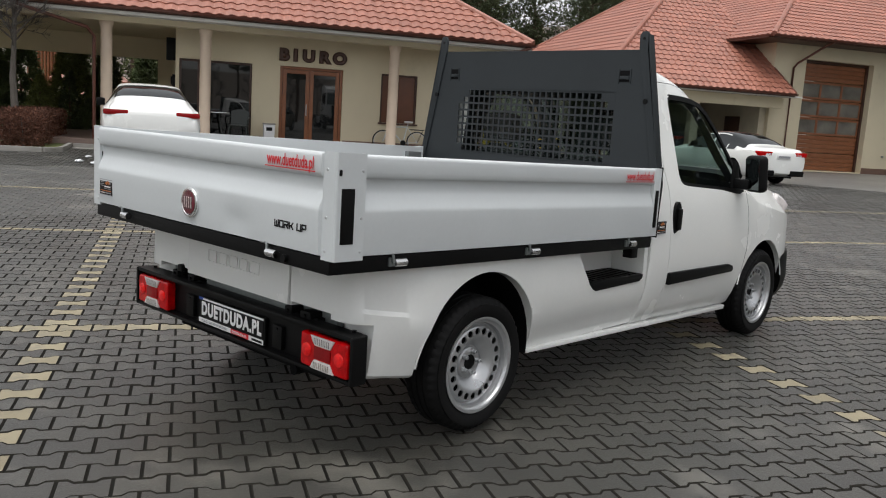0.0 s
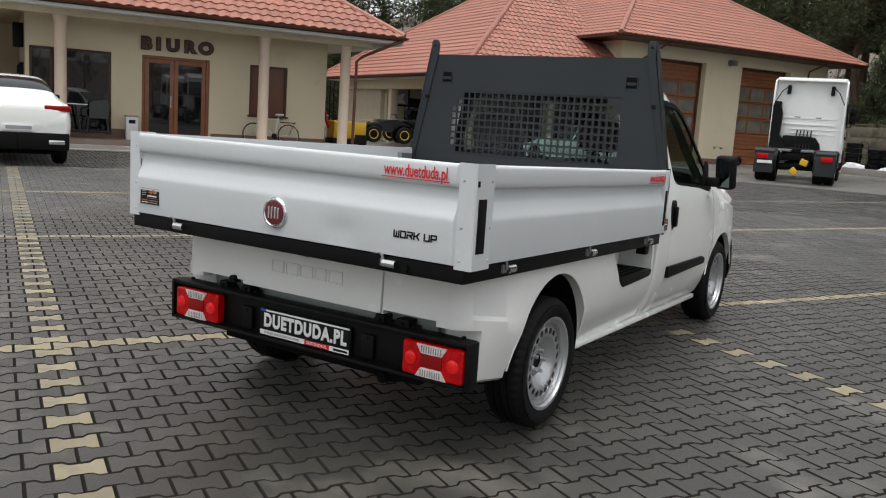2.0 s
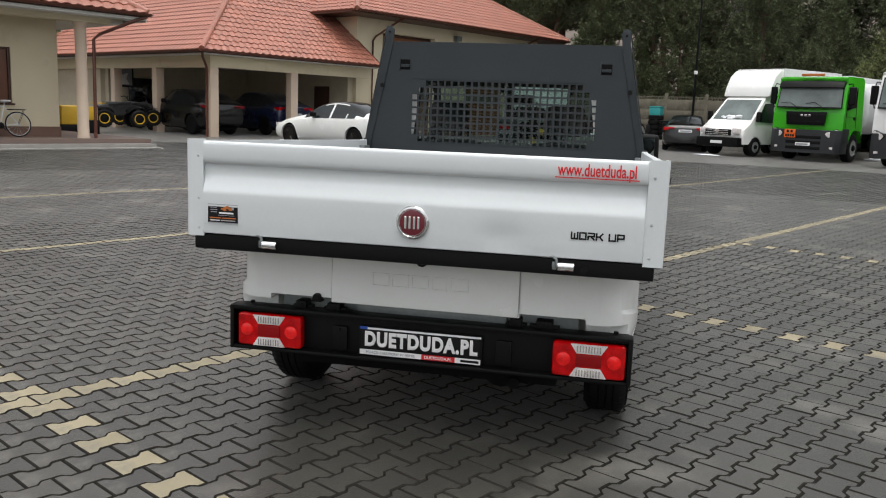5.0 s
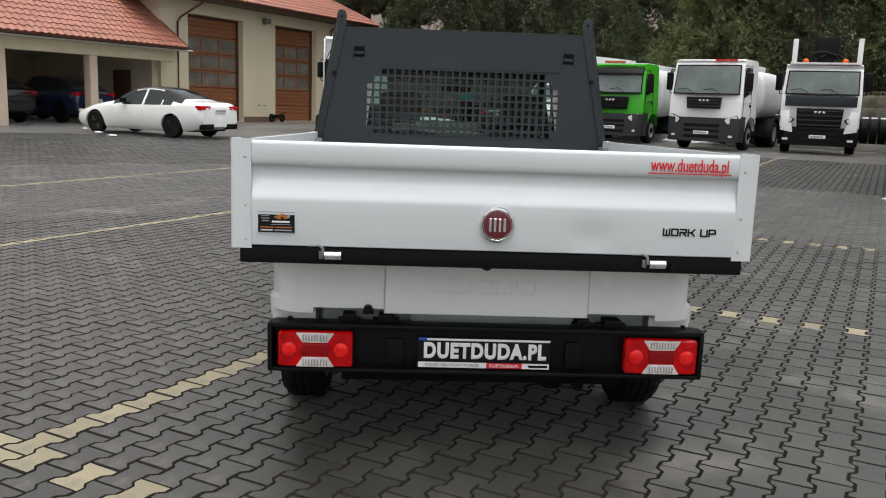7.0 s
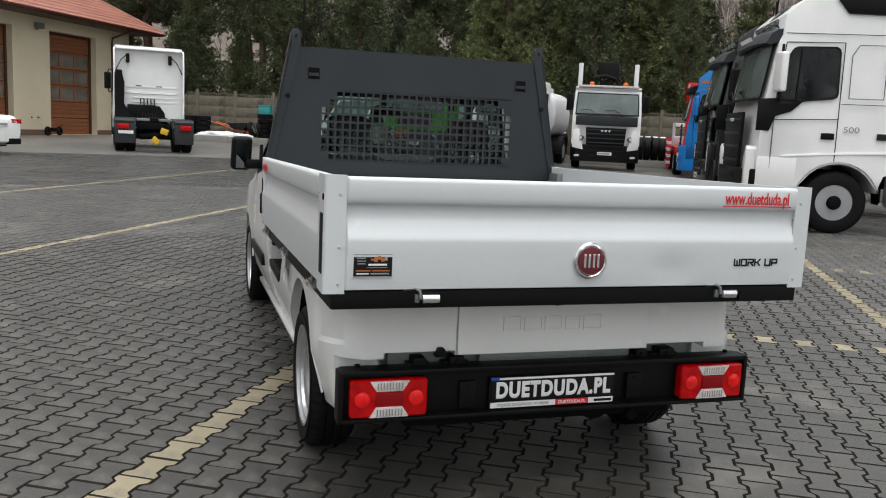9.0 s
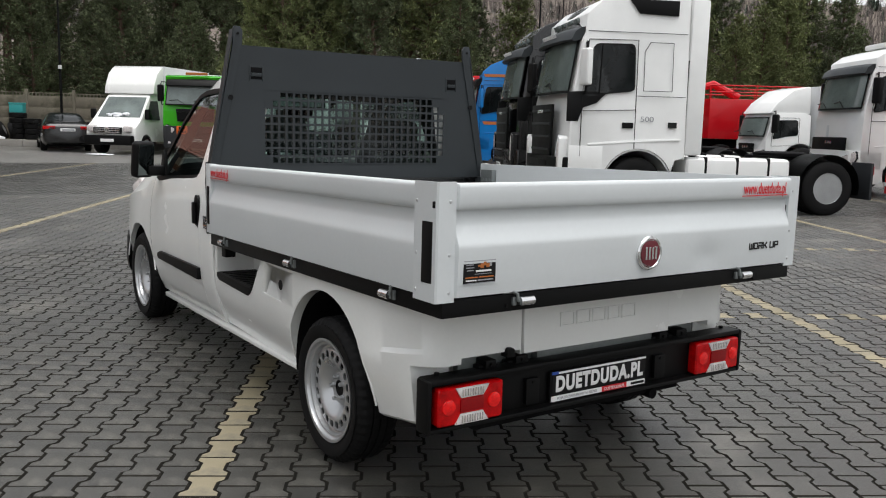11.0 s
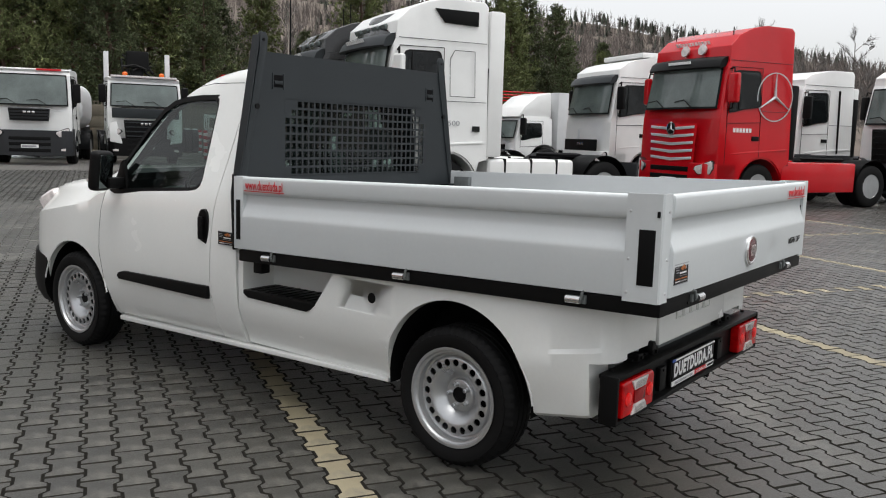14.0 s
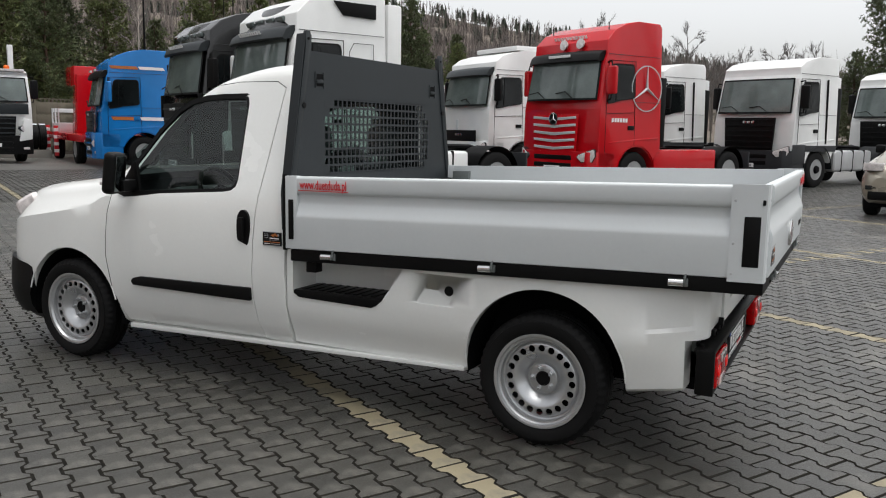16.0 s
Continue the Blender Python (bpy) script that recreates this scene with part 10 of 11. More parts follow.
def office_front():
    b = thing("litter_bin", Matrix.Translation(lot(-20.2, 1.40, 0.372)) @ Matrix.Rotation(radians(-29.5), 4, "Z"), "pale grey square litter bin beside the office door", "bin")
    bm = bmesh.new()
    prism(bm, [(-0.14, 0.0), (0.14, 0.0), (0.16, 0.62), (-0.16, 0.62)], "x", -0.13, 0.13, 0.012)
    part("body", bm, TARP, b)
    bm = bmesh.new()
    box(bm, (-0.15, -0.175, 0.62), (0.15, 0.175, 0.655), 0.01)
    part("lid", bm, KERB, b)
    bm = bmesh.new()
    box(bm, (0.122, -0.085, 0.44), (0.134, 0.085, 0.54), 0.004)
    part("slot", bm, BLACK, b, "dark slot")
    chair = thing("garden_chair", on_lot(-20.0, 0.55, -100, 0.345), "dark green plastic garden chair by the shop window", "chair", "chairs on the terrace")
    bm = bmesh.new()
    box(bm, (-0.24, -0.23, 0.40), (0.24, 0.23, 0.435), 0.012)
    part("seat", bm, GARDEN_PLASTIC, chair)
    bm = bmesh.new()
    n = 9
    poly(bm, [[Vector((0.25 * u, -0.22 - 0.10 * f - 0.04 * (1 - u * u), 0.43 + 0.44 * f * (1 - 0.14 * u * u))) + d for f, d in ((0, Vector()), (0.5, Vector()), (1, Vector()), (1, Vector((0, -0.018, 0))), (0, Vector((0, -0.018, 0))))] for u in [-1 + 2 * k / (n - 1) for k in range(n)]])
    part("backrest", bm, GARDEN_PLASTIC, chair)
    for sx0 in (-1, 1):
        bm = bmesh.new()
        tube(bm, [(sx0 * 0.26, 0.22, 0.40), (sx0 * 0.275, 0.22, 0.62), (sx0 * 0.275, 0.0, 0.65), (sx0 * 0.26, -0.26, 0.66)], 0.018, 8)
        part("armrest", bm, GARDEN_PLASTIC, chair)
        for sy in (-1, 1):
            bm = bmesh.new()
            rod(bm, (sx0 * 0.22, sy * 0.20, 0.41), (sx0 * 0.27, sy * 0.26, 0.0), 0.022, 8, 0.016)
            part("leg", bm, GARDEN_PLASTIC, chair)
    copy_thing(chair, on_lot(-20.05, -0.75, 80, 0.345))
    table = thing("garden_table", on_lot(-20.05, -0.08, 0, 0.372), "dark round garden table with a pale rim", "table")
    bm = bmesh.new()
    lathe(bm, [(0.0, 0.70), (0.36, 0.70), (0.375, 0.71), (0.375, 0.725), (0.36, 0.735), (0.0, 0.735)], None, 32)
    part("tabletop", bm, GARDEN_PLASTIC, table)
    bm = bmesh.new()
    lathe(bm, [(0.372, 0.708), (0.382, 0.712), (0.382, 0.728), (0.372, 0.734)], None, 32, closed=True)
    part("rim", bm, TARP, table, "pale table rim")
    for k in range(4):
        a = math.pi / 4 + k * math.pi / 2
        bm = bmesh.new()
        rod(bm, (0.10 * math.cos(a), 0.10 * math.sin(a), 0.70), (0.28 * math.cos(a), 0.28 * math.sin(a), 0.0), 0.02, 8)
        part("leg", bm, GARDEN_PLASTIC, table)
    m = thing("floor_scrubber", on_lot(-25.2, 9.35, 0, 0.0), "yellow cleaning machine with red handle beside the office", "machine")
    bm = bmesh.new()
    box(bm, (-0.4, -0.42, 0.35), (0.4, 0.42, 0.98), 0.07, seg=3)
    part("tank", bm, YELLOW, m, "yellow plastic tank")
    bm = bmesh.new()
    box(bm, (-0.45, -0.46, 0.06), (0.45, 0.5, 0.36), 0.05)
    part("base", bm, BLACK, m)
    bm = bmesh.new()
    tube(bm, [(-0.1, -0.44, 0.7), (-0.1, -0.56, 1.0), (-0.1, -0.6, 1.3)], 0.05, 8)
    part("handle", bm, RED, m, "red handle")
    for s in (-1, 1):
        bm = bmesh.new()
        rod(bm, (0.46, s * 0.3, 0.12), (0.40, s * 0.3, 0.12), 0.12, 16)
        part("wheel", bm, RUBBER, m)
    r = thing("shelf_rack", on_lot(-25.6, 8.75, 0, 0.0), "dark steel shelf rack with odds and ends", "shelf")
    for y in (-0.35, 0.35):
        for x in (-0.2, 0.2):
            bm = bmesh.new()
            box(bm, (x - 0.02, y - 0.02, 0), (x + 0.02, y + 0.02, 2.4), 0.004)
            part("post", bm, BLACK, r)
    for z in (0.3, 1.0, 1.6, 2.2):
        bm = bmesh.new()
        box(bm, (-0.22, -0.37, z), (0.22, 0.37, z + 0.03), 0.004)
        part("shelf", bm, ANTHRACITE, r)
    y = thing("yellow_crate", on_lot(-25.4, 10.05, 5, 0.0), "yellow plastic crate on a black box", "crate")
    bm = bmesh.new()
    box(bm, (-0.3, -0.3, 0.0), (0.3, 0.3, 0.5), 0.02)
    part("lower_box", bm, BLACK, y)
    bm = bmesh.new()
    box(bm, (-0.28, -0.26, 0.5), (0.28, 0.26, 0.95), 0.03)
    part("crate", bm, YELLOW, y)


def quad_bike(a, b, turn):
    Q = thing("quad_bike", on_lot(a, b, turn, 0.20), "black quad bike with yellow wheel rings in the carport", "quad bike", "quad bikes in the carport")
    for x in (-0.62, 0.62):
        for s in (-1, 1):
            w = new("wheel")
            w.parent = Q
            w.matrix_basis = Matrix.Translation((x, s * 0.42, 0.32)) @ Matrix.Rotation(radians(-90 * s), 4, "X")
            bm = bmesh.new()
            lathe(bm, [(0.17, -0.11), (0.27, -0.13), (0.315, -0.10), (0.32, 0.0), (0.315, 0.10), (0.27, 0.13), (0.17, 0.11)], None, 28, closed=True)
            for k in range(18):
                an = k * math.pi / 9
                box(bm, (0.305, -0.02, -0.09), (0.335, 0.02, 0.09), 0, Matrix.Rotation(an, 4, "Z"))
            part("tyre", bm, RUBBER, w)
            bm = bmesh.new()
            lathe(bm, [(0.175, 0.095), (0.19, 0.125), (0.17, 0.13), (0.155, 0.10)], None, 28, closed=True)
            part("ring", bm, YELLOW, w, "yellow wheel ring")
            bm = bmesh.new()
            lathe(bm, [(0.17, 0.05), (0.06, 0.08), (0.0, 0.08)], None, 20)
            part("rim", bm, BLACK, w)
    bm = bmesh.new()
    prism(bm, [(-0.85, 0.62), (-0.80, 0.80), (-0.35, 0.78), (-0.15, 0.84), (0.15, 0.92), (0.38, 0.98), (0.50, 0.80), (0.92, 0.72), (0.95, 0.60), (0.55, 0.45), (-0.55, 0.42)], "y", -0.20, 0.20, 0.05)
    part("body", bm, GLOSS_BLACK, Q)
    for x in (-0.62, 0.62):
        for s in (-1, 1):
            bm = bmesh.new()
            arc = [(x + 0.42 * math.cos(k), 0.33 + 0.40 * math.sin(k)) for k in [math.pi * (j + 2) / 12 for j in range(9)]]
            poly(bm, [[Vector((yy, s * w, z)) for yy, z in arc] for w in (0.18, 0.50)], cap=False, ring_closed=False)
            bmesh.ops.solidify(bm, geom=bm.faces[:], thickness=0.02)
            part("fender", bm, GLOSS_BLACK, Q)
    bm = bmesh.new()
    box(bm, (-0.55, -0.16, 0.80), (0.12, 0.16, 0.92), 0.05)
    part("seat", bm, DARK_TRIM, Q)
    bm = bmesh.new()
    tube(bm, [(0.22, -0.40, 1.12), (0.30, -0.20, 1.14), (0.34, 0, 1.06), (0.30, 0.20, 1.14), (0.22, 0.40, 1.12)], 0.016, 6)
    rod(bm, (0.34, 0, 1.06), (0.42, 0, 0.85), 0.02, 8)
    part("handlebar", bm, BLACK, Q)
    bm = bmesh.new()
    tube(bm, [(-0.95, -0.3, 0.84), (-0.5, -0.3, 0.86), (-0.5, 0.3, 0.86), (-0.95, 0.3, 0.84), (-0.95, -0.3, 0.84)], 0.014, 6)
    part("rack", bm, YELLOW, Q, "yellow tube rack")
    return Q


def carport_things():
    q = quad_bike(-27.0, 12.0, 78)
    copy_thing(q, on_lot(-28.8, 13.7, 60, 0.20))
    p = thing("wall_poster", on_lot(-32.6, 15.1, 0, 1.7), "dark framed poster with a pale figure shape", "poster")
    bm = bmesh.new()
    box(bm, (0.0, -0.5, 0.0), (0.03, 0.5, 0.9), 0.01)
    part("frame", bm, BLACK, p)
    bm = bmesh.new()
    box(bm, (0.031, -0.42, 0.08), (0.036, 0.42, 0.82))
    part("print", bm, INK_GREY, p, smooth=0)
    bm = bmesh.new()
    prism(bm, [(-0.3, 0.12), (0.3, 0.12), (0.15, 0.35), (0.25, 0.62), (-0.1, 0.5)], "x", 0.037, 0.041)
    part("pale_shape", bm, INK_WHITE, p, smooth=0)
    m = thing("dolly", on_lot(-24.45, 28.65, 96, 0.0), "small two-wheeled steel dolly by the garage door", "trolley")
    for s in (-1, 1):
        bm = bmesh.new()
        lathe(bm, [(0.10, -0.05), (0.17, -0.055), (0.20, -0.03), (0.20, 0.03), (0.17, 0.055), (0.10, 0.05)], Matrix.Translation((s * 0.45, 0, 0.20)) @ Matrix.Rotation(radians(90), 4, "X"), 20, closed=True)
        wl = part("wheel", bm, RUBBER, m)
        bm = bmesh.new()
        lathe(bm, [(0.10, -0.03), (0.03, -0.05), (0.0, -0.05)], Matrix.Translation((s * 0.45, 0, 0.20)) @ Matrix.Rotation(radians(90), 4, "X"), 16)
        part("rim", bm, LORRY_RIM, wl)
    bm = bmesh.new()
    box(bm, (-0.45, -0.04, 0.17), (0.45, 0.04, 0.25), 0.01)
    box(bm, (-0.22, -0.1, 0.22), (0.22, 0.1, 0.34), 0.02)
    part("axle_beam", bm, BLACK, m)
    bm = bmesh.new()
    tube(bm, [(0.1, 0, 0.3), (0.5, 0.0, 0.42), (0.72, 0.0, 0.46)], 0.018, 6)
    part("drawbar", bm, BLACK, m)


BANK = 0.27


def yard_tyre(name, label, m, group, R=0.5, w=0.29, rim=False):
    key = ("yard", R, rim)
    if key not in LORRY_WHEEL:
        h = w / 2
        bm = bmesh.new()
        prof = [(0.56 * R, -h * 0.9), (0.7 * R, -h), (0.92 * R, -h * 0.92), (0.985 * R, -h * 0.78), (R, -h * 0.6)]
        for z in (-0.33, 0.0, 0.33):
            prof += [(R, (z - 0.05) * 2 * h * 0.9), (R - 0.014, (z - 0.04) * 2 * h * 0.9), (R - 0.014, (z + 0.04) * 2 * h * 0.9), (R, (z + 0.05) * 2 * h * 0.9)]
        prof += [(R, h * 0.75), (0.985 * R, h * 0.82), (0.92 * R, h * 0.92), (0.7 * R, h), (0.56 * R, h * 0.9), (0.60 * R, 0.0)]
        lathe(bm, prof, None, 32, closed=True)
        LORRY_WHEEL[key] = mesh_of("tyre", bm, RUBBER, 40)
        if rim:
            bm = bmesh.new()
            lathe(bm, [(0.57 * R, h * 0.85), (0.53 * R, h * 0.85), (0.5 * R, h * 0.2), (0.2 * R, h * 0.3), (0.0, h * 0.3)], None, 28)
            LORRY_WHEEL[("yard_rim", R)] = mesh_of("rim", bm, LORRY_RIM, 40)
    ob = new(name, LORRY_WHEEL[key])
    ob.matrix_basis = m
    tagged(ob, label, "tyre", group)
    if rim:
        r = new("rim", LORRY_WHEEL[("yard_rim", R)])
        r.parent = ob
        tagged(r, "pale steel rim")
    return ob


def tyres():
    flat = Matrix.Rotation(radians(90), 4, "X")
    # rows standing along the fence beside the timber lorry
    for a0, n, b in ((-4.6, 8, 33.1), (0.52, 5, 33.1)):
        for k in range(n):
            a = a0 + k * 0.31
            ob = yard_tyre("lorry_tyre", "black lorry tyre standing in a row by the fence", on_lot(a, b, (k * 37 % 7) - 3, 0.5 + BANK + 0.01) @ Matrix.Rotation(radians(90), 4, "Y"), "tyres standing by the fence")
            bm = bmesh.new()
            rings = [[Vector((0.495 * math.sin(q), x, 0.497 * math.cos(q) + 0.012 * math.cos(q * 3.2))) for q in [-0.42 + 0.14 * j for j in range(7)]] for x in (-0.11, 0.0, 0.11)]
            poly(bm, rings, cap=False, ring_closed=False)
            bmesh.ops.solidify(bm, geom=bm.faces[:], thickness=-0.014)
            solid("old_snow", bm, SNOW, "thin line of old snow on a tyre", "snow", "snow on the tyres", m=on_lot(a, b, 90 + (k * 37 % 7) - 3, 0.5 + BANK + 0.015))
    # stacks by the fence near the garage
    rng = random.Random(9)
    for a, b, n in ((-21.5, 33.2, 5), (-20.45, 33.35, 4), (-19.75, 33.3, 4), (-15.9, 33.3, 4)):
        for k in range(n):
            yard_tyre("tyre", "worn black tyre in a low stack by the fence", on_lot(a + rng.uniform(-.04, .04), b + rng.uniform(-.04, .04), rng.uniform(0, 90), BANK + 0.12 + k * 0.225), "stacked tyres by the fence", 0.36, 0.22)
    for a, b, lean, t in ((-17.15, 33.15, 24, 12), (-16.75, 33.35, 18, 5)):
        yard_tyre("tyre", "worn tyre on a pale rim leaning on the stack", on_lot(a, b, t, BANK + 0.37) @ Matrix.Rotation(radians(90 - lean), 4, "Y"), "leaning tyres", 0.38, 0.22, True)


def fence_side():
    # kerb before the fence
    k = thing("fence_kerb", Matrix(), "pale concrete kerb along the foot of the fence", "kerb", kind="structure")
    bm = bmesh.new()
    box(bm, (0.005, -0.075, -0.2), (1.995, 0.075, 0.12), 0.015)
    stone = mesh_of("kerb_stone", bm, KERB)
    for i in range(13):
        p = lot(-24.0 + 2 * i, 32.45)
        o = new("kerb_stone", stone)
        o.parent = k
        o.matrix_basis = Matrix.Translation((p.x, p.y, rise(p.x, p.y) + BANK - 0.11)) @ Matrix.Rotation(radians(-29.5), 4, "Z")
    bm = bmesh.new()
    rings = []
    for i in range(14):
        ring = []
        for b, z in ((32.52, -0.3), (32.52, BANK), (34.15, BANK + 0.02), (34.15, -0.3)):
            p = lot(-24.0 + 2 * i, b)
            ring.append(Vector((p.x, p.y, rise(p.x, p.y) + z)))
        rings.append(ring)
    poly(bm, rings)
    solid("raised_strip", bm, CONCRETE, "raised concrete strip along the foot of the fence", "pavement", kind="structure", smooth=0)
    # snow heaps
    rng = random.Random(12)
    for a, b, w, d, h in ((-18.6, 32.75, 1.1, 0.35, 0.20), (-17.75, 32.8, 0.8, 0.3, 0.16), (-19.3, 32.7, 0.5, 0.25, 0.10), (-21.0, 32.6, 0.5, 0.2, 0.22), (-5.2, 31.9, 1.6, 0.4, 0.14), (-3.6, 31.9, 0.7, 0.3, 0.10), (-14.52, -2.97, 0.16, 0.08, 0.03), (-15.83, -2.91, 0.2, 0.06, 0.03), (-14.14, -2.64, 0.12, 0.07, 0.03), (-19.75, 14.32, 0.14, 0.1, 0.03), (-18.34, 13.62, 0.14, 0.1, 0.03), (1.9, 12.7, 0.16, 0.07, 0.03), (-21.7, 15.42, 0.1, 0.08, 0.03), (-11.06, 27.09, 0.5, 0.18, 0.03)):
        bm = bmesh.new()
        bmesh.ops.create_icosphere(bm, subdivisions=4, radius=1.0)
        ph = [rng.uniform(0, 6) for _ in range(6)]
        for v in bm.verts:
            c = v.co
            f = 1 + 0.16 * math.sin(4 * c.x + ph[0]) * math.sin(5 * c.y + ph[1]) + 0.10 * math.sin(11 * c.x + ph[2]) * math.sin(9 * c.y + ph[3]) + 0.06 * math.sin(23 * c.x + ph[4]) * math.sin(21 * c.z + ph[5])
            v.co = Vector((c.x * w * f, c.y * d * f, max(c.z, -0.15) * h * f))
        solid("snow_patch", bm, SNOW, "heap of old melting snow on the ground", "snow", "snow heaps by the fence", m=on_lot(a, b, 0, 0.02 if b < 32.4 else BANK + 0.02), smooth=60)
    # wheelbarrow
    w = thing("wheelbarrow", on_lot(-18.35, 33.55, 4, BANK + 0.01), "grey wheelbarrow with a red wheel by the fence", "wheelbarrow")
    bm = bmesh.new()
    poly(bm, [[(0.1, -0.2, 0.32), (0.6, -0.2, 0.32), (0.6, 0.2, 0.32), (0.1, 0.2, 0.32)], [(-0.15, -0.32, 0.62), (0.95, -0.32, 0.66), (0.95, 0.32, 0.66), (-0.15, 0.32, 0.62)]], cap=False)
    bm.faces.new([v for v in bm.verts if abs(v.co.z - 0.32) < 1e-4])
    bmesh.ops.solidify(bm, geom=bm.faces[:], thickness=0.012)
    part("tray", bm, GREY_PLASTIC, w, "grey metal tray")
    for s in (-1, 1):
        bm = bmesh.new()
        tube(bm, [(-0.95, s * 0.28, 0.66), (-0.5, s * 0.27, 0.56), (0.1, s * 0.2, 0.34), (0.75, s * 0.06, 0.22)], 0.018, 6)
        tube(bm, [(-0.15, s * 0.23, 0.42), (-0.25, s * 0.25, 0.05), (-0.05, s * 0.25, 0.02)], 0.016, 6)
        part("handle", bm, ORANGE, w, "orange-red tube handle")
    bm = bmesh.new()
    lathe(bm, [(0.10, -0.04), (0.17, -0.045), (0.20, -0.02), (0.20, 0.02), (0.17, 0.045), (0.10, 0.04)], Matrix.Translation((0.78, 0, 0.20)) @ Matrix.Rotation(radians(90), 4, "X"), 20, closed=True)
    part("tyre", bm, RUBBER, w)
    bm = bmesh.new()
    lathe(bm, [(0.105, -0.035), (0.02, -0.045), (0.02, 0.045), (0.105, 0.035)], Matrix.Translation((0.78, 0, 0.20)) @ Matrix.Rotation(radians(90), 4, "X"), 20, closed=True)
    part("rim", bm, ORANGE, w, "orange wheel centre")
    t = thing("tool_box", on_lot(-16.6, 33.45, 3, BANK + 1.13), "teal plastic box on stacked tyres", "box")
    bm = bmesh.new()
    box(bm, (-0.28, -0.2, 0.0), (0.28, 0.2, 0.36), 0.02)
    part("body", bm, TEAL, t)
    bm = bmesh.new()
    box(bm, (-0.30, -0.22, 0.362), (0.30, 0.22, 0.42), 0.02)
    part("lid", bm, TEAL, t)
    for k in range(5):
        yard_tyre("tyre", "worn black tyre in a low stack by the fence", on_lot(-16.6, 33.45, 30 * k, BANK + 0.12 + k * 0.225), "stacked tyres by the fence", 0.36, 0.22)
    # hand truck by the stacks
    h = thing("hand_truck", on_lot(-20.85, 32.95, 0, BANK), "dark steel hand truck standing by the tyres", "trolley")
    for s in (-1, 1):
        bm = bmesh.new()
        tube(bm, [(s * 0.2, 0, 0.1), (s * 0.2, 0.05, 1.05), (s * 0.14, 0.02, 1.2), (0, 0.0, 1.22)], 0.02, 6)
        part("upright", bm, ANTHRACITE, h)
        bm = bmesh.new()
        rod(bm, (s * 0.24, 0.05, 0.14), (s * 0.31, 0.05, 0.14), 0.13, 16)
        part("wheel", bm, RUBBER, h)
    bm = bmesh.new()
    box(bm, (-0.22, -0.25, 0.02), (0.22, 0.0, 0.035), 0.003)
    for z in (0.35, 0.65, 0.9):
        rod(bm, (-0.2, 0.02, z), (0.2, 0.02, z), 0.014, 6)
    part("toe_plate", bm, ANTHRACITE, h)


street_lamps()
bicycle()
office_front()
carport_things()
tyres()
fence_side()

# ---- paving blocks ----
def paver_outline(g=0.0042):
    """The double-T block, seen from above, less half a joint."""
    w, n, L = 0.0825 - g, 0.0565 - g, 0.1 - g
    q = [(w, L), (w, 0.0620), (n, 0.0380)]
    return q + [(x, -y) for x, y in q[::-1]] + [(-x, -y) for x, y in q] + [(-x, y) for x, y in q[::-1]]


PITCH = 0.139
LINES_A = (-9.40, -5.40, -1.30, 2.78, 6.55, 10.65)      # continuous yellow rows, along b
LINES_B = (-1.55, 2.55, 6.6)                            # broken yellow rows, along a


def paver_yellow(i, j):
    a = i * PITCH
    b = (j + (0.5 if i % 2 else 0.0)) * 0.2
    for la in LINES_A:
        if i == round(la / PITCH):
            return True
    for lb in LINES_B:
        if i % 2 == 0 and j == round(lb / 0.2) and (lb < 0 or a > -1.3):
            return True
    return False


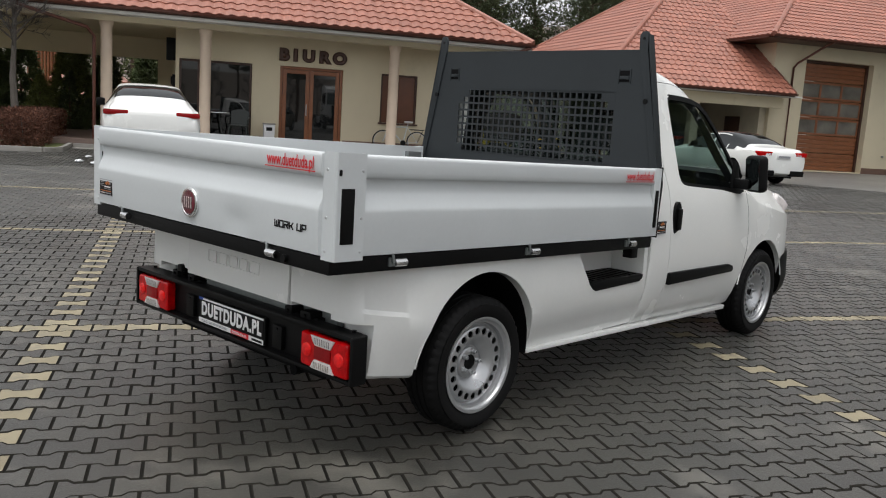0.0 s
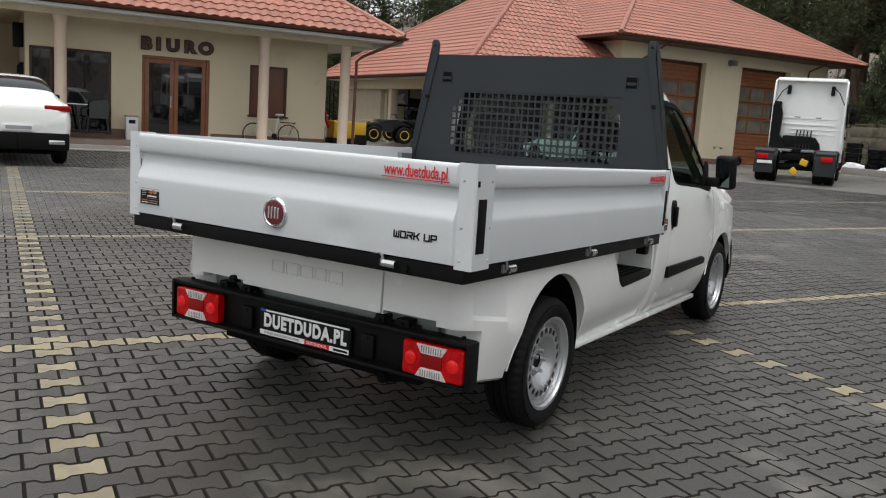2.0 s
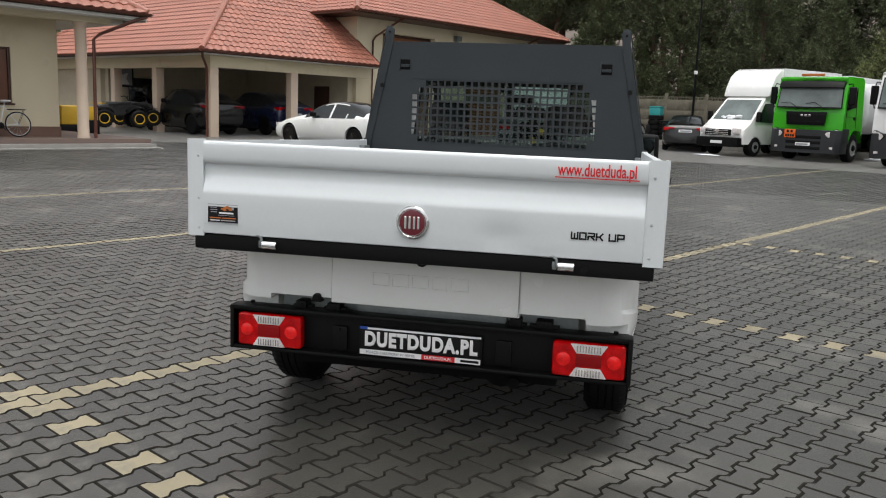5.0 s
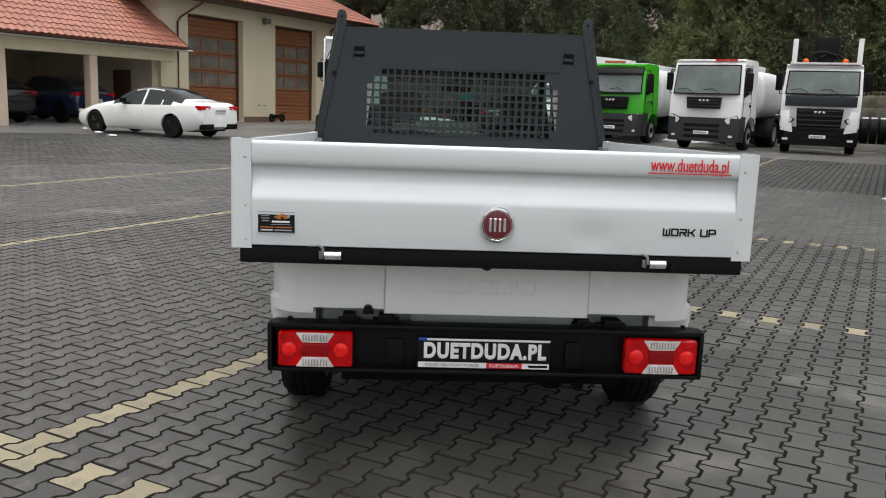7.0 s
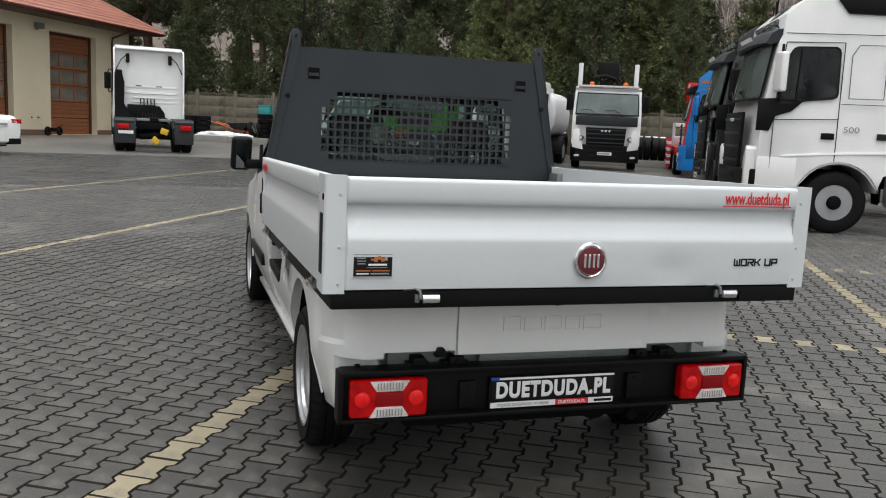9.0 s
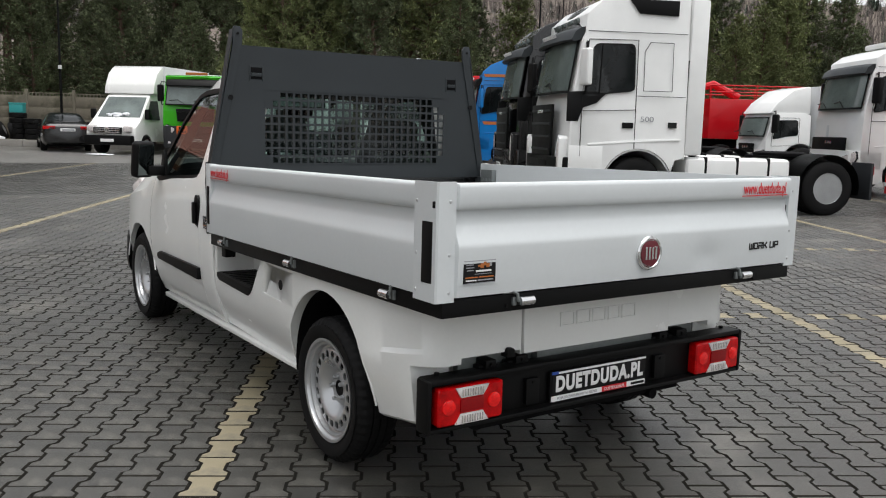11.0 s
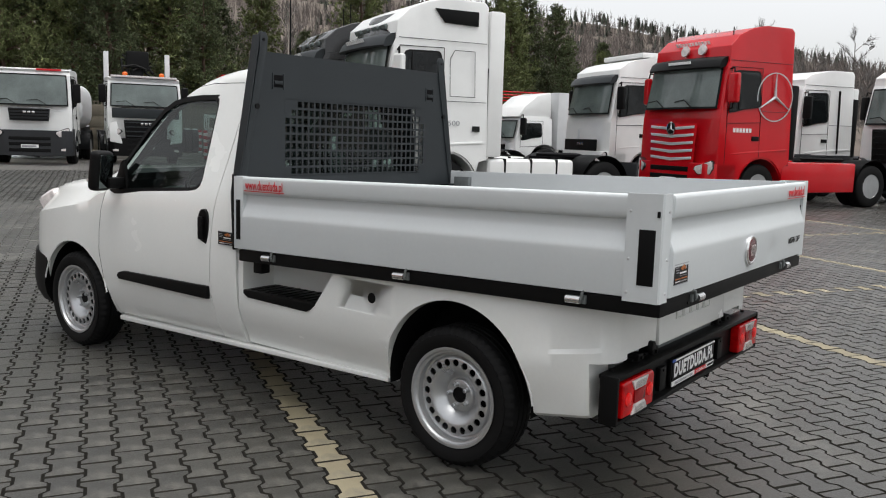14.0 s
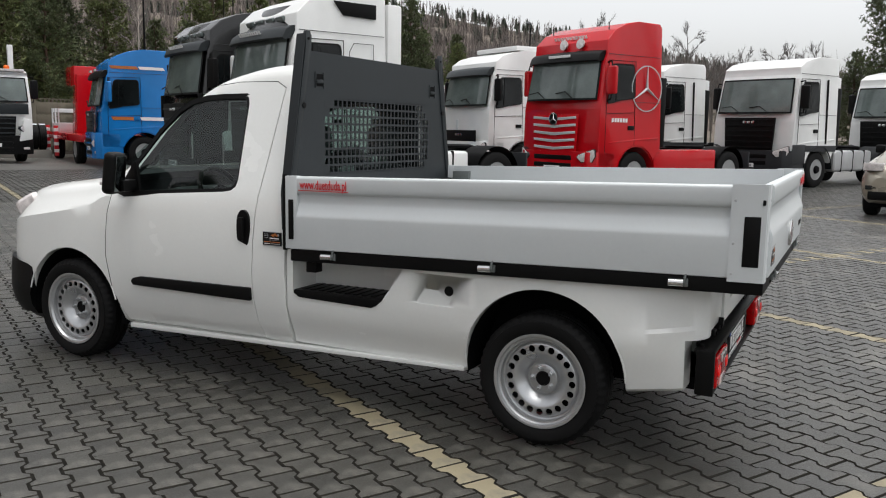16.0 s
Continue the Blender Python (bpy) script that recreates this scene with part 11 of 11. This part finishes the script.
def paving():
    out = paver_outline()
    ch = paver_outline(0.0078)
    k = len(out)
    rng = random.Random(7)
    base = tagged(new("pavement"), "interlocking dark grey and yellow concrete paving blocks", "pavement", kind="structure")
    base.matrix_basis = LOT.copy()
    verts = [(x, y, 0.0) for x, y in ch] + [(x, y, -0.006) for x, y in out] + [(x, y, -0.028) for x, y in out]
    faces = [tuple(range(k))] + [(i, (i + 1) % k, k + (i + 1) % k, k + i)[::-1] for i in range(k)] + [(k + i, k + (i + 1) % k, 2 * k + (i + 1) % k, 2 * k + i)[::-1] for i in range(k)]
    pieces = {}
    for key, m in (("grey", GREY_PIECE), ("yellow", YELLOW_BLOCK)):
        me = bpy.data.meshes.new("paver")
        me.from_pydata(verts, [], faces)
        bm = bmesh.new()
        bm.from_mesh(me)
        bmesh.ops.recalc_face_normals(bm, faces=bm.faces)
        bm.to_mesh(me)
        bm.free()
        me.materials.append(m)
        me.materials.append(EDGE_DARK)
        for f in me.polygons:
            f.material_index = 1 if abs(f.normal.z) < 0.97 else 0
        pieces[key] = me
    joined = {("near", False): ([], []), ("near", True): ([], []), ("far", False): ([], []), ("far", True): ([], [])}
    count = 0
    reach, full = 24.0, 13.7
    flat = pieces["grey"].polygons[0].normal.z
    order = [tuple(p.vertices) for p in pieces["grey"].polygons]
    shallow = [f for f in order if all(v < 2 * k for v in f)]
    top = [f for f in order if all(v < k for v in f)]
    n = int(reach / PITCH) + 1
    for i in range(-n, n + 1):
        for j in range(-int(reach / 0.2) - 1, int(reach / 0.2) + 2):
            a, b = i * PITCH, (j + (0.5 if i % 2 else 0.0)) * 0.2
            p = lot(a, b)
            d = math.hypot(p.x, p.y)
            if d > reach or (d > full and p.y < -2.0):
                continue
            z = rise(p.x, p.y) + rng.uniform(-0.0025, 0.0015)
            yel = paver_yellow(i, j)
            tx, ty = rng.uniform(-0.008, 0.008), rng.uniform(-0.008, 0.008)
            if -2.75 < p.x < -0.85 and -1.7 < p.y < 2.4 and count < 300:
                ob = new("paver", pieces["yellow" if yel else "grey"])
                ob.parent = base
                ob.matrix_basis = Matrix.Translation((a, b, z)) @ Euler((tx, ty, 0)).to_matrix().to_4x4()
                count += 1
                continue
            near = d < 7.0
            vs, fs = joined[("near" if near else "far", yel)]
            o = len(vs)
            src = verts if near else verts[:2 * k] if d < full else verts[:k]
            vs.extend((x + a, y + b, zz + z + ty * x + tx * y) for x, y, zz in src)
            fs.extend(tuple(q + o for q in f) for f in (order if near else shallow if d < full else top))
    for (where, yel), (vs, fs) in joined.items():
        me = bpy.data.meshes.new("pavers")
        me.from_pydata(vs, [], fs)
        me.materials.append(YELLOW_BLOCK if yel else GREY_BLOCK)
        me.materials.append(EDGE_DARK)
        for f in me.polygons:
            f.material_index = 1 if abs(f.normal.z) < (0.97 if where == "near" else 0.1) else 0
        ob = new("yellow_pavers" if yel else "grey_pavers", me)
        ob.parent = base
        tagged(ob, "yellow concrete marking blocks" if yel else "dark grey concrete blocks", kind="stuff")
    bm = bmesh.new()
    rings = []
    for r in (0.4, 3, 5, 8, 11, 13.75, 17, 20.5, 24.05):
        rings.append([(r * math.cos(q * math.pi / 36), r * math.sin(q * math.pi / 36), (0.0 if r < 5 else rise(r * math.cos(q * math.pi / 36 - radians(29.5)), r * math.sin(q * math.pi / 36 - radians(29.5)))) - (0.0062 if r < 14 or math.sin(q * math.pi / 36 - radians(29.5)) > -0.12 else 0.03)) for q in range(72)])
    vs = poly(bm, rings, cap=False)
    bm.faces.new(vs[0])
    part("joint_sand", bm, JOINT, base, "dark sand in the joints", smooth=0)


paving()
